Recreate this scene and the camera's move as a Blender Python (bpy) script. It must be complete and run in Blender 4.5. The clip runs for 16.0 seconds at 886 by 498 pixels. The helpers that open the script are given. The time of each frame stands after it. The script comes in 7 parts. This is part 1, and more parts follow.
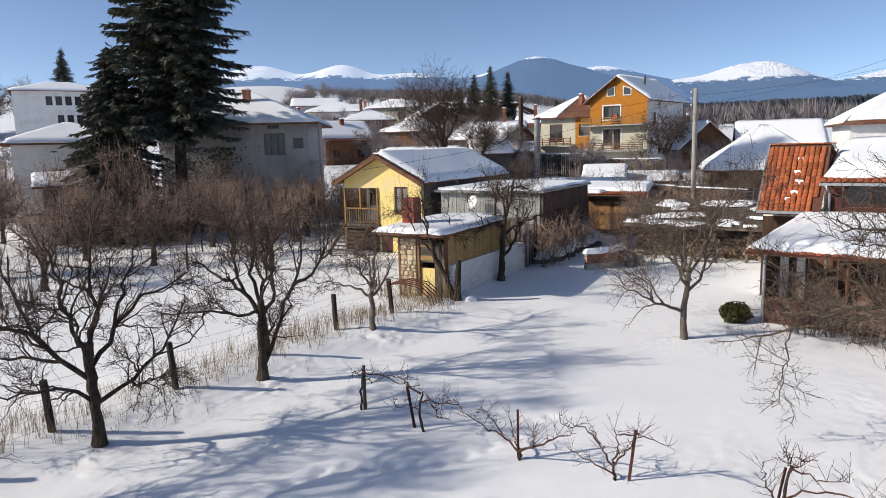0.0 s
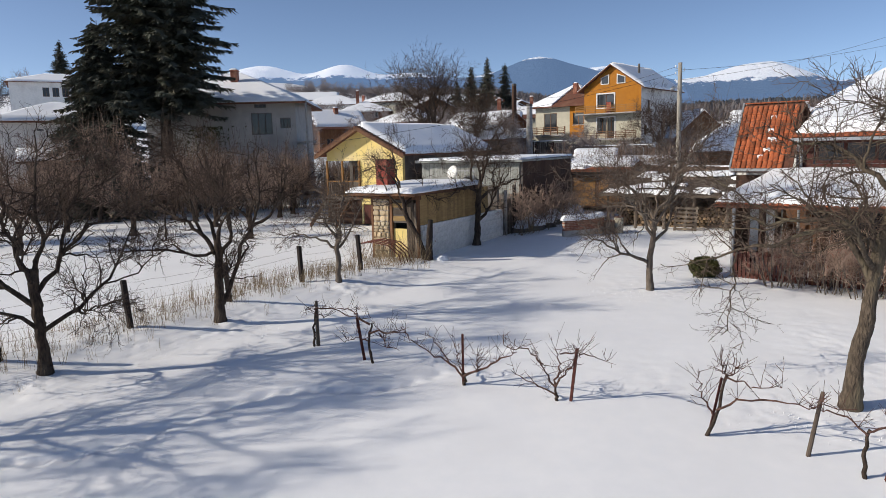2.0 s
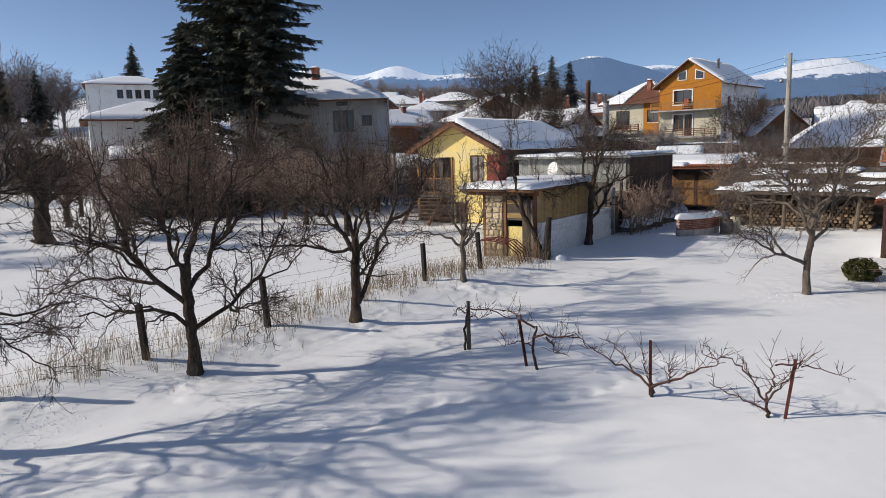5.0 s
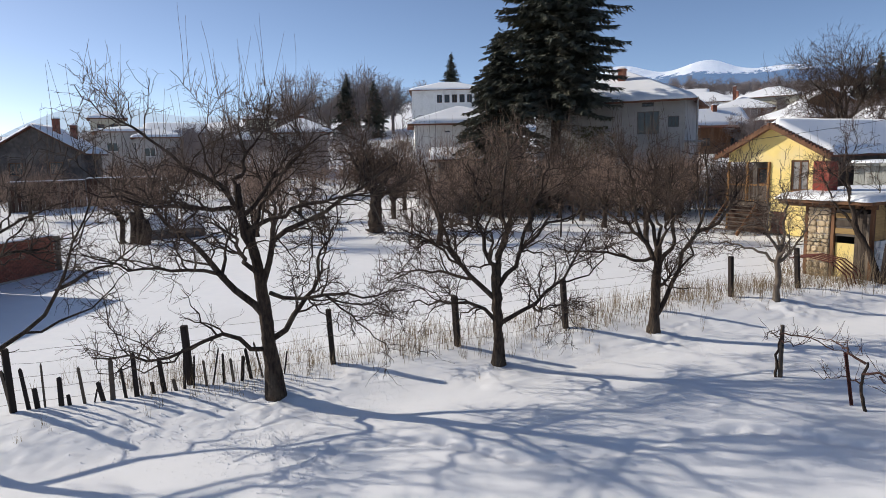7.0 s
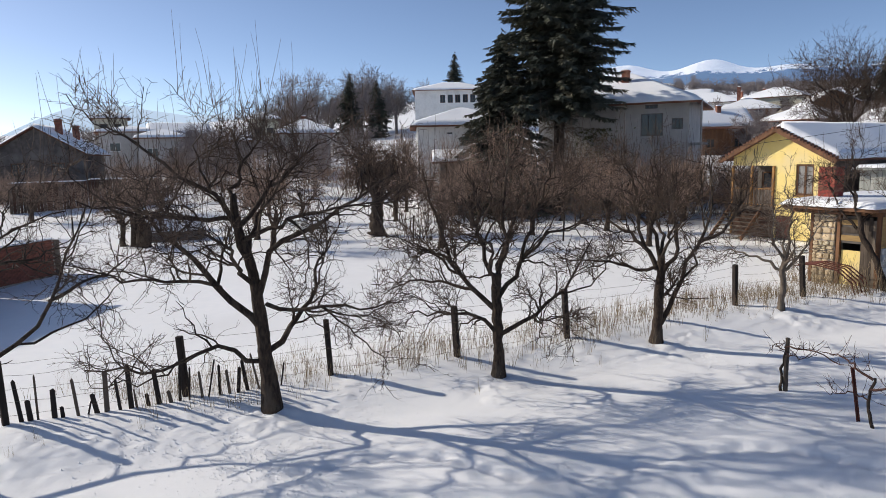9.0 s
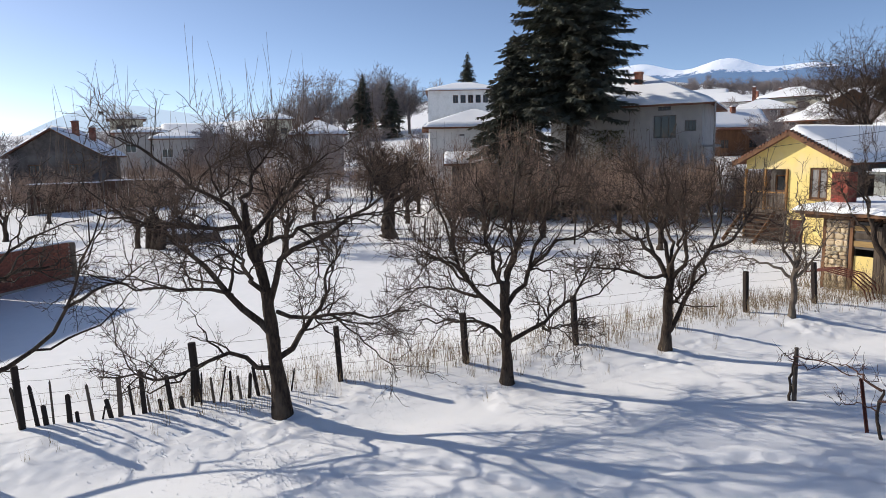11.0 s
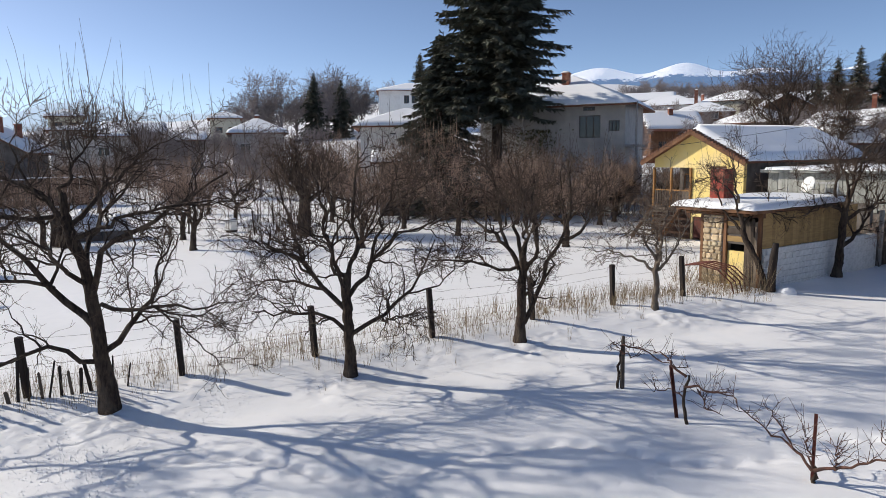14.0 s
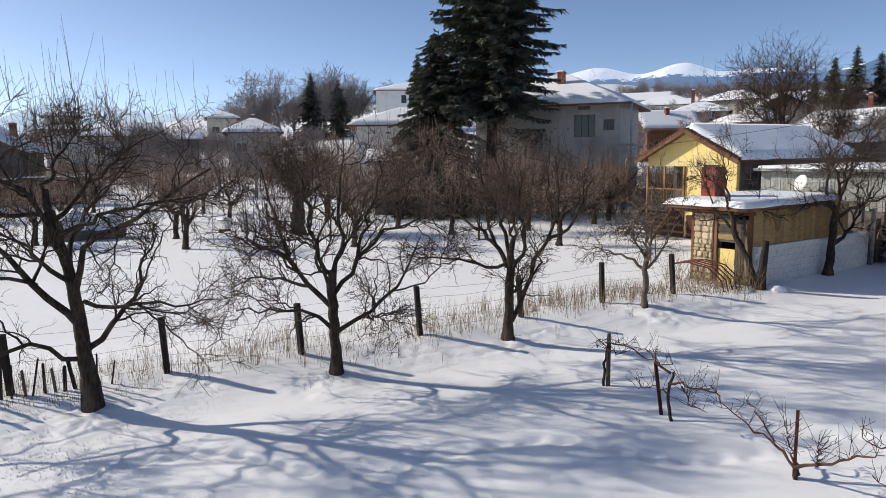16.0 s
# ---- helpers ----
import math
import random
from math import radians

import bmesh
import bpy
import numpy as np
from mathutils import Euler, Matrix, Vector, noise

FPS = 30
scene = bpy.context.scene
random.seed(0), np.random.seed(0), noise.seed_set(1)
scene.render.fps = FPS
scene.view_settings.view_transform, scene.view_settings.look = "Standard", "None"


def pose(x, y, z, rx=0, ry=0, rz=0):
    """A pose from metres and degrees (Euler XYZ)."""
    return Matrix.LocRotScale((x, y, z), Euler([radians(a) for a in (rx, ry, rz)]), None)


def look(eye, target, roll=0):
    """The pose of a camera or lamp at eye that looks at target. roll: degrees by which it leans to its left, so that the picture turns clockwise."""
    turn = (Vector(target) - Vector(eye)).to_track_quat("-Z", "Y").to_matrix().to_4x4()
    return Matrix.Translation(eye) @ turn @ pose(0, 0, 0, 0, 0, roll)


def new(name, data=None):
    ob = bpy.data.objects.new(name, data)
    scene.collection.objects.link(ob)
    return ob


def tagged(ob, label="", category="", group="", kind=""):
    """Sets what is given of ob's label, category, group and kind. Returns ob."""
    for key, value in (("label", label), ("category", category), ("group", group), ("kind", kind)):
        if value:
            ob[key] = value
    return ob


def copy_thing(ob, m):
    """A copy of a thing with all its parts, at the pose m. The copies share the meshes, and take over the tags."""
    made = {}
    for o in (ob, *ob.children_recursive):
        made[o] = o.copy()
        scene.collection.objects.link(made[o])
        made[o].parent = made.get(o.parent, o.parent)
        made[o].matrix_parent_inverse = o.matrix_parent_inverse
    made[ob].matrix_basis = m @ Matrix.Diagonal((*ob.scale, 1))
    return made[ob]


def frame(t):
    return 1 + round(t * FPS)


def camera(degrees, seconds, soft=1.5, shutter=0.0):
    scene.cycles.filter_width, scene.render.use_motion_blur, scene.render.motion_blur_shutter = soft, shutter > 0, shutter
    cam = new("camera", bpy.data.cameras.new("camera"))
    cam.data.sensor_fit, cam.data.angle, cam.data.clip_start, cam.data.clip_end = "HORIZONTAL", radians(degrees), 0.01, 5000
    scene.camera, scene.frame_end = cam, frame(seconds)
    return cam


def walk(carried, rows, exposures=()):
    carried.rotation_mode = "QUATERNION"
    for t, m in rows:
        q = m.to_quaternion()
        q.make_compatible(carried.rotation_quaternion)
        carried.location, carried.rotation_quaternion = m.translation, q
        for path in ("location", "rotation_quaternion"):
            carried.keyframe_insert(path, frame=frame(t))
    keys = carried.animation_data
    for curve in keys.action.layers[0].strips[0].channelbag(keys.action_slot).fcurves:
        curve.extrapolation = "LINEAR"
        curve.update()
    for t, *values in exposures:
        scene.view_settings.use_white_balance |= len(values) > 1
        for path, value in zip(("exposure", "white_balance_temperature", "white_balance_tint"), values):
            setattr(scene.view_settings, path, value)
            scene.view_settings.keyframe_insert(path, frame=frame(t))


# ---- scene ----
cam = camera(66.0, 16.0, soft=0.75)
PATH = [
    (0, (0.512, 0.073, 5.873), (0.361, 2.045, 5.578), -1.5),
    (0.5, (0.892, 0.101, 5.546), (0.738, 2.073, 5.249), -1.4),
    (1, (1.353, 0.074, 5.197), (1.195, 2.045, 4.899), -1.4),
    (1.5, (1.64, 0.065, 4.735), (1.481, 2.037, 4.439), -1.4),
    (2, (1.647, 0.044, 4.286), (1.489, 2.016, 3.992), -1.4),
    (2.5, (1.563, 0.006, 4.014), (1.406, 1.977, 3.718), -1.4),
    (3, (1.47, -0.018, 3.963), (1.315, 1.954, 3.668), -1.3),
    (3.2, (1.316, -0.046, 3.976), (1.164, 1.926, 3.682), -1.4),
    (5.3, (-1.095, 0.952, 4.15), (-1.484, 2.893, 3.865), -1.6),
    (5.5, (-1.128, 0.953, 4.19), (-1.649, 2.863, 3.907), -1.5),
    (6, (-1.134, 0.769, 4.258), (-1.999, 2.551, 3.982), -1.4),
    (6.5, (-1.049, 0.596, 4.289), (-2.108, 2.271, 4.017), -1.3),
    (7, (-1.027, 0.492, 4.322), (-2.11, 2.151, 4.051), -1.2),
    (7.5, (-1.06, 0.513, 4.37), (-2.146, 2.171, 4.097), -1.2),
    (8, (-1.077, 0.592, 4.405), (-2.169, 2.246, 4.134), -1.2),
    (8.5, (-1.1, 0.665, 4.46), (-2.192, 2.318, 4.188), -1.2),
    (9, (-1.094, 0.754, 4.517), (-2.185, 2.408, 4.244), -1.1),
    (11.3, (-0.969, 0.726, 4.72), (-2.092, 2.357, 4.446), -1.1),
    (11.5, (-1.009, 0.693, 4.717), (-2.107, 2.342, 4.443), -1.1),
    (12, (-0.513, 0.988, 4.642), (-1.586, 2.654, 4.369), -1.2),
    (12.5, (0.593, 1.675, 4.575), (-0.466, 3.349, 4.302), -1.0),
    (13, (1.396, 2.141, 4.546), (0.338, 3.816, 4.272), -0.8),
    (13.5, (1.567, 2.263, 4.5), (0.521, 3.945, 4.226), -0.7),
    (14, (1.287, 2.159, 4.468), (0.254, 3.849, 4.196), -0.8),
    (14.5, (1.116, 2.146, 4.454), (0.083, 3.837, 4.181), -0.8),
    (15, (1.158, 2.191, 4.432), (0.125, 3.882, 4.161), -0.8),
    (15.5, (1.307, 2.267, 4.412), (0.276, 3.96, 4.14), -0.8),
    (16, (1.497, 2.34, 4.392), (0.467, 4.033, 4.12), -0.8),
]
walk(cam, [(t, look(eye, target, roll)) for t, eye, target, roll in PATH], [(0, 0.46), (1.2, 0.41), (2.5, 0.25), (3.2, 0.27), (5.5, 0.22), (6.2, 0.35), (8.5, 0.38), (11.3, 0.52), (12, 0.54), (12.6, 0.5), (13.5, 0.44), (16, 0.44)])

# ---- light ----
SUN_AZ, SUN_EL = 256.5, 28.0
world = bpy.data.worlds.new("sky")
scene.world = world
world.use_nodes = True
wn = world.node_tree
sky = wn.nodes.new("ShaderNodeTexSky")
sky.sky_type = "NISHITA"
sky.sun_disc = False
sky.sun_elevation, sky.sun_rotation = radians(SUN_EL), radians(SUN_AZ)
sky.altitude, sky.air_density, sky.dust_density, sky.ozone_density = 900, 0.5, 0.85, 0.95
bg = wn.nodes["Background"]
bg.inputs["Strength"].default_value = 0.113
wn.links.new(sky.outputs[0], bg.inputs["Color"])
sun = new("sun", bpy.data.lights.new("sun", "SUN"))
sun.data.energy, sun.data.angle, sun.data.color = 3.5, radians(0.8), (1.0, 0.92, 0.8)
sa, se = radians(SUN_AZ), radians(SUN_EL)
TO_SUN = Vector((math.sin(sa) * math.cos(se), math.cos(sa) * math.cos(se), math.sin(se)))
sun.matrix_world = look(TO_SUN * 50, (0, 0, 0))


# ---- materials ----
def mat(name, c1, c2=None, scale=8.0, rough=0.8, bump=0.3, c3=None, big=0.7, fine=60.0, metal=0.0, rand=0.0, stretch=(1, 1, 1), spec=0.3, depth=0.01):
    """Two colours mixed by a grain noise, a third in large patches, fine relief."""
    m = bpy.data.materials.new(name)
    m.use_nodes = True
    t, L = m.node_tree, m.node_tree.links
    b = t.nodes["Principled BSDF"]
    tc, mp = t.nodes.new("ShaderNodeTexCoord"), t.nodes.new("ShaderNodeMapping")
    mp.inputs["Scale"].default_value = stretch
    L.new(tc.outputs["Object"], mp.inputs["Vector"])

    def nz(s, det=5):
        n = t.nodes.new("ShaderNodeTexNoise")
        n.inputs["Scale"].default_value, n.inputs["Detail"].default_value = s, det
        L.new(mp.outputs[0], n.inputs["Vector"])
        return n.outputs["Fac"]

    def ramp(f, a, z):
        r = t.nodes.new("ShaderNodeMapRange")
        r.inputs[1].default_value, r.inputs[2].default_value = a, z
        L.new(f, r.inputs[0])
        return r.outputs[0]

    def mix(f, a, z):
        x = t.nodes.new("ShaderNodeMix")
        x.data_type = "RGBA"
        for s, v in ((x.inputs[0], f), (x.inputs[6], a), (x.inputs[7], z)):
            if isinstance(v, (tuple, float)):
                s.default_value = (*v, 1) if isinstance(v, tuple) else v
            else:
                L.new(v, s)
        return x.outputs[2]

    col = mix(ramp(nz(scale), 0.35, 0.65), c1, c2 or tuple(v * 0.8 for v in c1))
    if c3:
        col = mix(ramp(nz(big, 4), 0.5, 0.68), col, c3)
    if rand:
        oi = t.nodes.new("ShaderNodeObjectInfo")
        h = t.nodes.new("ShaderNodeHueSaturation")
        L.new(ramp(oi.outputs["Random"], 0, 1), h.inputs["Value"])
        h.inputs["Value"].default_value = 1
        r = t.nodes.new("ShaderNodeMapRange")
        r.inputs[3].default_value, r.inputs[4].default_value = 1 - rand, 1 + rand
        L.new(oi.outputs["Random"], r.inputs[0])
        L.new(r.outputs[0], h.inputs["Value"])
        L.new(col, h.inputs["Color"])
        col = h.outputs[0]
    L.new(col, b.inputs["Base Color"])
    b.inputs["Roughness"].default_value, b.inputs["Metallic"].default_value = rough, metal
    b.inputs["Specular IOR Level"].default_value = spec
    if bump:
        bp = t.nodes.new("ShaderNodeBump")
        bp.inputs["Strength"].default_value, bp.inputs["Distance"].default_value = bump, depth
        L.new(nz(fine, 6), bp.inputs["Height"])
        L.new(bp.outputs[0], b.inputs["Normal"])
    return m


SNOW = mat("snow", (0.9, 0.9, 0.905), (0.87, 0.875, 0.885), 3, 0.55, 0.14, (0.85, 0.85, 0.855), 0.25, 14, depth=0.012, spec=0.35)
ROOFSNOW = mat("roof_snow", (0.87, 0.88, 0.9), (0.84, 0.86, 0.89), 2, 0.55, 0.4, None, 1, 9, depth=0.03)
BARK = mat("bark", (0.066, 0.046, 0.033), (0.022, 0.015, 0.012), 22, 0.95, 1.0, (0.105, 0.08, 0.06), 3.5, 34, stretch=(1, 1, 0.3), depth=0.05)
OLDBARK = mat("old_bark", (0.13, 0.1, 0.072), (0.05, 0.038, 0.028), 24, 0.95, 1.0, (0.17, 0.14, 0.09), 3, 34, stretch=(1, 1, 0.3), depth=0.05)
GREYBARK = mat("grey_bark", (0.18, 0.145, 0.115), (0.09, 0.07, 0.056), 14, 0.95, 1.0, (0.16, 0.14, 0.115), 2.5, 40, stretch=(1, 1, 0.3), depth=0.03)
TWIG = mat("twig", (0.12, 0.08, 0.058), (0.06, 0.042, 0.032), 3, 0.9, 0.0)
REDTWIG = mat("red_twig", (0.37, 0.26, 0.195), (0.23, 0.16, 0.125), 3, 0.9, 0.0)
VINEWOOD = mat("vine_wood", (0.12, 0.06, 0.044), (0.055, 0.032, 0.026), 9, 0.9, 0.6)
NEEDLE = mat("needles", (0.1, 0.105, 0.078), (0.055, 0.062, 0.05), 2, 0.75, 0.0, (0.115, 0.1, 0.068), 0.6)
BOXLEAF = mat("box_leaf", (0.09, 0.085, 0.022), (0.04, 0.045, 0.014), 5, 0.6, 0.0)
GRASS = mat("dry_grass", (0.31, 0.235, 0.145), (0.17, 0.125, 0.08), 3, 0.9, 0.0)
POSTWOOD = mat("tarred_wood", (0.028, 0.02, 0.017), (0.014, 0.011, 0.01), 9, 0.85, 0.7, (0.06, 0.04, 0.03), 3, 40, stretch=(1, 1, 0.15))
OLDWOOD = mat("weathered_wood", (0.11, 0.085, 0.065), (0.055, 0.042, 0.034), 9, 0.9, 0.7, (0.17, 0.14, 0.11), 3, 40, stretch=(1, 1, 0.15), rand=0.3)
WIRE = mat("rusty_wire", (0.14, 0.11, 0.095), None, 9, 0.6, 0, metal=0.5)
RUST = mat("rusty_iron", (0.13, 0.04, 0.028), (0.07, 0.025, 0.02), 20, 0.7, 0.3, metal=0.4)
YELLOW = mat("yellow_render", (0.8, 0.63, 0.24), (0.76, 0.59, 0.22), 3, 0.9, 0.25, (0.72, 0.58, 0.3), 0.7, 90)
OCHRE = mat("ochre_boards", (0.36, 0.24, 0.1), (0.27, 0.175, 0.075), 6, 0.85, 0.4, (0.28, 0.18, 0.08), 1, 40, stretch=(0.4, 0.4, 3), rand=0.18)
HONEY = mat("honey_wood", (0.34, 0.18, 0.06), (0.23, 0.115, 0.04), 8, 0.7, 0.3, None, 1, 40, stretch=(1, 1, 0.2))
BROWN = mat("brown_wood", (0.16, 0.075, 0.035), (0.1, 0.048, 0.025), 8, 0.75, 0.4, (0.2, 0.1, 0.05), 2, 40, stretch=(1, 1, 0.2))
DARKBOARD = mat("dark_boards", (0.07, 0.035, 0.022), (0.045, 0.024, 0.017), 8, 0.8, 0.4, (0.09, 0.05, 0.03), 2, 40, stretch=(1, 1, 0.2))
DARKRED = mat("dark_red_paint", (0.1, 0.028, 0.02), (0.06, 0.02, 0.015), 8, 0.7, 0.4, (0.13, 0.045, 0.03), 2, 40, rand=0.25)
REDPAINT = mat("red_paint", (0.3, 0.05, 0.03), (0.22, 0.04, 0.03), 8, 0.65, 0.3, (0.36, 0.13, 0.08), 3, 40)
TILE = mat("clay_tile", (0.4, 0.11, 0.04), (0.27, 0.075, 0.03), 7, 0.85, 0.4, (0.22, 0.1, 0.06), 2, 40, rand=0.35)
TILES = mat("old_tile_roof", (0.17, 0.066, 0.04), (0.1, 0.045, 0.03), 6, 0.85, 0.4, (0.2, 0.11, 0.07), 0.5, 30, rand=0.2)
WHITE = mat("white_paint", (0.78, 0.77, 0.74), (0.7, 0.7, 0.68), 3, 0.85, 0.3, (0.62, 0.61, 0.58), 0.6, 50)
BLOCK = mat("whitewashed_block", (0.72, 0.72, 0.71), (0.6, 0.6, 0.59), 7, 0.9, 0.8, (0.5, 0.49, 0.47), 1.3, 60, rand=0.05, depth=0.02)
LIMEWASH = mat("limewashed_joint", (0.58, 0.58, 0.57), (0.48, 0.48, 0.47), 8, 0.95, 0.6)
GREYWALL = mat("grey_render", (0.47, 0.45, 0.43), (0.4, 0.385, 0.37), 2, 0.92, 0.4, (0.33, 0.315, 0.3), 0.35, 40)
CREAM = mat("cream_render", (0.54, 0.51, 0.4), (0.48, 0.45, 0.36), 2, 0.9, 0.3, (0.43, 0.4, 0.32), 0.4, 40)
ORANGE = mat("orange_render", (0.42, 0.17, 0.02), (0.37, 0.145, 0.018), 2, 0.9, 0.3, (0.36, 0.155, 0.03), 0.5, 40)
LIMEWALL = mat("unpainted_render", (0.74, 0.73, 0.7), (0.66, 0.65, 0.63), 1.5, 0.95, 0.4, (0.56, 0.55, 0.53), 0.4, 30)
BRICK = mat("brick", (0.27, 0.095, 0.06), (0.19, 0.07, 0.047), 9, 0.9, 0.5, (0.36, 0.19, 0.13), 2, 50, rand=0.25)
MORTAR = mat("mortar", (0.45, 0.4, 0.34), (0.36, 0.32, 0.28), 9, 0.95, 0.5)
STONE = mat("field_stone", (0.56, 0.44, 0.29), (0.42, 0.32, 0.2), 6, 0.92, 0.7, (0.5, 0.43, 0.3), 2, 30, rand=0.3, depth=0.03)
CONCRETE = mat("concrete", (0.4, 0.38, 0.36), (0.3, 0.29, 0.27), 5, 0.9, 0.5, (0.24, 0.22, 0.2), 1, 40)
DARKWALL = mat("dark_grey_wall", (0.13, 0.115, 0.105), (0.085, 0.075, 0.068), 3, 0.9, 0.4, (0.19, 0.17, 0.155), 0.6, 30)
SHEET = mat("grey_sheet", (0.3, 0.31, 0.28), (0.2, 0.205, 0.19), 4, 0.6, 0.2, (0.36, 0.36, 0.33), 1, 30, stretch=(4, 4, 0.4))
FIREWOOD = mat("firewood", (0.26, 0.18, 0.11), (0.13, 0.09, 0.06), 12, 0.9, 0.6, (0.34, 0.25, 0.15), 3, rand=0.45)
CABLE = mat("cable", (0.03, 0.03, 0.032), None, 4, 0.6, 0)
METAL = mat("galvanised", (0.42, 0.43, 0.44), (0.34, 0.35, 0.36), 9, 0.45, 0.1, metal=0.7)
GLASS = mat("dark_glass", (0.035, 0.038, 0.042), (0.02, 0.022, 0.026), 1, 0.08, 0, spec=0.6)
CURTAIN = mat("curtained_glass", (0.3, 0.29, 0.28), (0.2, 0.195, 0.19), 7, 0.2, 0, spec=0.6, stretch=(5, 5, 0.3))
# greyed and blued tones: the haze of distance is put into these colours
FARTWIG = mat("hazed_bare_twigs", (0.29, 0.25, 0.24), (0.2, 0.175, 0.175), 3, 0.95, 0.0)
WOOD_FAR = mat("hazed_far_wood", (0.17, 0.15, 0.15), (0.12, 0.11, 0.115), 0.3, 0.95, 0)
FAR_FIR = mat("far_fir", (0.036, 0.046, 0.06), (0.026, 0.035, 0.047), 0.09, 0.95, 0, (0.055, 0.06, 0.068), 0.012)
PALEWOOD = mat("bleached_pole", (0.4, 0.365, 0.31), (0.27, 0.245, 0.21), 6, 0.9, 0.6, (0.25, 0.23, 0.2), 1.2, 40, stretch=(3, 3, 0.2))


# ---- building tools ----
class Mesh:
    """Gathers boxes, tubes and sheets in local metres and links them as one mesh object."""

    def __init__(self):
        self.v, self.f, self.n, self.smooth = [], [], 0, False

    def add(self, verts, faces):
        verts = np.asarray(verts, float).reshape(-1, 3)
        self.v.append(verts)
        self.f += [tuple(i + self.n for i in f) for f in faces]
        self.n += len(verts)
        return self

    def box(self, x0, x1, y0, y1, z0, z1, m=None, ch=0.0):
        """A box; ch chamfers its upright and top edges."""
        if ch:
            r = [(x0 + ch, y0), (x1 - ch, y0), (x1, y0 + ch), (x1, y1 - ch), (x1 - ch, y1), (x0 + ch, y1), (x0, y1 - ch), (x0, y0 + ch)]
            cx, cy = (x0 + x1) / 2, (y0 + y1) / 2
            sx, sy = 1 - 2 * ch / max(x1 - x0, 1e-6), 1 - 2 * ch / max(y1 - y0, 1e-6)
            v = [(x, y, z0) for x, y in r] + [(x, y, z1 - ch) for x, y in r] + [(cx + (x - cx) * sx, cy + (y - cy) * sy, z1) for x, y in r]
            f = [tuple(range(7, -1, -1)), tuple(range(16, 24))]
            f += [(k * 8 + i, k * 8 + (i + 1) % 8, k * 8 + 8 + (i + 1) % 8, k * 8 + 8 + i) for k in (0, 1) for i in range(8)]
        else:
            v = [(x, y, z) for z in (z0, z1) for x, y in ((x0, y0), (x1, y0), (x1, y1), (x0, y1))]
            f = [(3, 2, 1, 0), (4, 5, 6, 7), (0, 1, 5, 4), (1, 2, 6, 5), (2, 3, 7, 6), (3, 0, 4, 7)]
        if m is not None:
            v = [tuple(m @ Vector(p)) for p in v]
        return self.add(v, f)

    def bar(self, a, b, w, h=None):
        """A square bar from a to b."""
        a, b = Vector(a), Vector(b)
        q = (b - a).to_track_quat("X", "Z").to_matrix().to_4x4()
        h = h or w
        return self.box(0, (b - a).length, -w / 2, w / 2, -h / 2, h / 2, Matrix.Translation(a) @ q)

    def prism(self, poly, a, b, axis="y"):
        """A polygon in the plane across axis, drawn out from a to b along it."""
        n = len(poly)
        put = {"y": lambda p, d: (p[0], d, p[1]), "x": lambda p, d: (d, p[0], p[1]), "z": lambda p, d: (p[0], p[1], d)}[axis]
        v = [put(p, a) for p in poly] + [put(p, b) for p in poly]
        return self.add(v, [tuple(range(n)), tuple(range(2 * n - 1, n - 1, -1))] + [(i, n + i, n + (i + 1) % n, (i + 1) % n) for i in range(n)])

    def tubes(self, P, R, k=4, cap=False):
        """Tubes along P (count, points, 3) with radii R (count, points)."""
        P, R = np.asarray(P, float), np.asarray(R, float)
        B, n, _ = P.shape
        T = np.gradient(P, axis=1)
        T /= np.linalg.norm(T, axis=2, keepdims=True) + 1e-9
        ref = np.where(np.abs(T[:, :1, 2:3]) > 0.8, np.array([[[1.0, 0, 0]]]), np.array([[[0, 0, 1.0]]]))
        U = np.cross(T, np.broadcast_to(ref, T.shape))
        U /= np.linalg.norm(U, axis=2, keepdims=True) + 1e-9
        W = np.cross(T, U)
        a = np.arange(k) * 2 * np.pi / k
        V = P[:, :, None] + R[:, :, None, None] * (U[:, :, None] * np.cos(a)[:, None] + W[:, :, None] * np.sin(a)[:, None])
        ids = self.n + np.arange(B * n * k).reshape(B, n, k)
        q = np.stack([ids[:, :-1], np.roll(ids, -1, 2)[:, :-1], np.roll(ids, -1, 2)[:, 1:], ids[:, 1:]], -1).reshape(-1, 4)
        self.v.append(V.reshape(-1, 3))
        self.f += [tuple(r) for r in q.tolist()]
        if cap:
            self.f += [tuple(r) for r in ids[:, -1].tolist()] + [tuple(r[::-1]) for r in ids[:, 0].tolist()]
        self.n += B * n * k
        return self

    def tube(self, pts, r, k=8):
        r = np.broadcast_to(np.asarray(r, float), (len(pts),))
        return self.tubes([pts], [r], k, True)

    def ob(self, name, material, parent=None, label="", smooth=None):
        me = bpy.data.meshes.new(name)
        me.from_pydata(np.concatenate(self.v).tolist(), [], self.f)
        me.materials.append(material)
        if smooth if smooth is not None else self.smooth:
            me.polygons.foreach_set("use_smooth", [True] * len(me.polygons))
        me.update()
        o = new(name, me)
        if parent:
            o.parent = parent
        return tagged(o, label) if label else o


def thing(name, label, category, m=None, group="", kind=""):
    e = new(name)
    e.empty_display_size = 0.2
    if m is not None:
        e.matrix_basis = m
    return tagged(e, label, category, group, kind)


def shared(name, me, parent, m):
    """A piece on a mesh that it shares with its like."""
    o = new(name, me)
    o.parent = parent
    o.matrix_basis = m
    return o


def hashed(ix, iy, s):
    h = np.sin(ix * 127.1 + iy * 311.7 + s * 74.7) * 43758.5453
    return h - np.floor(h)


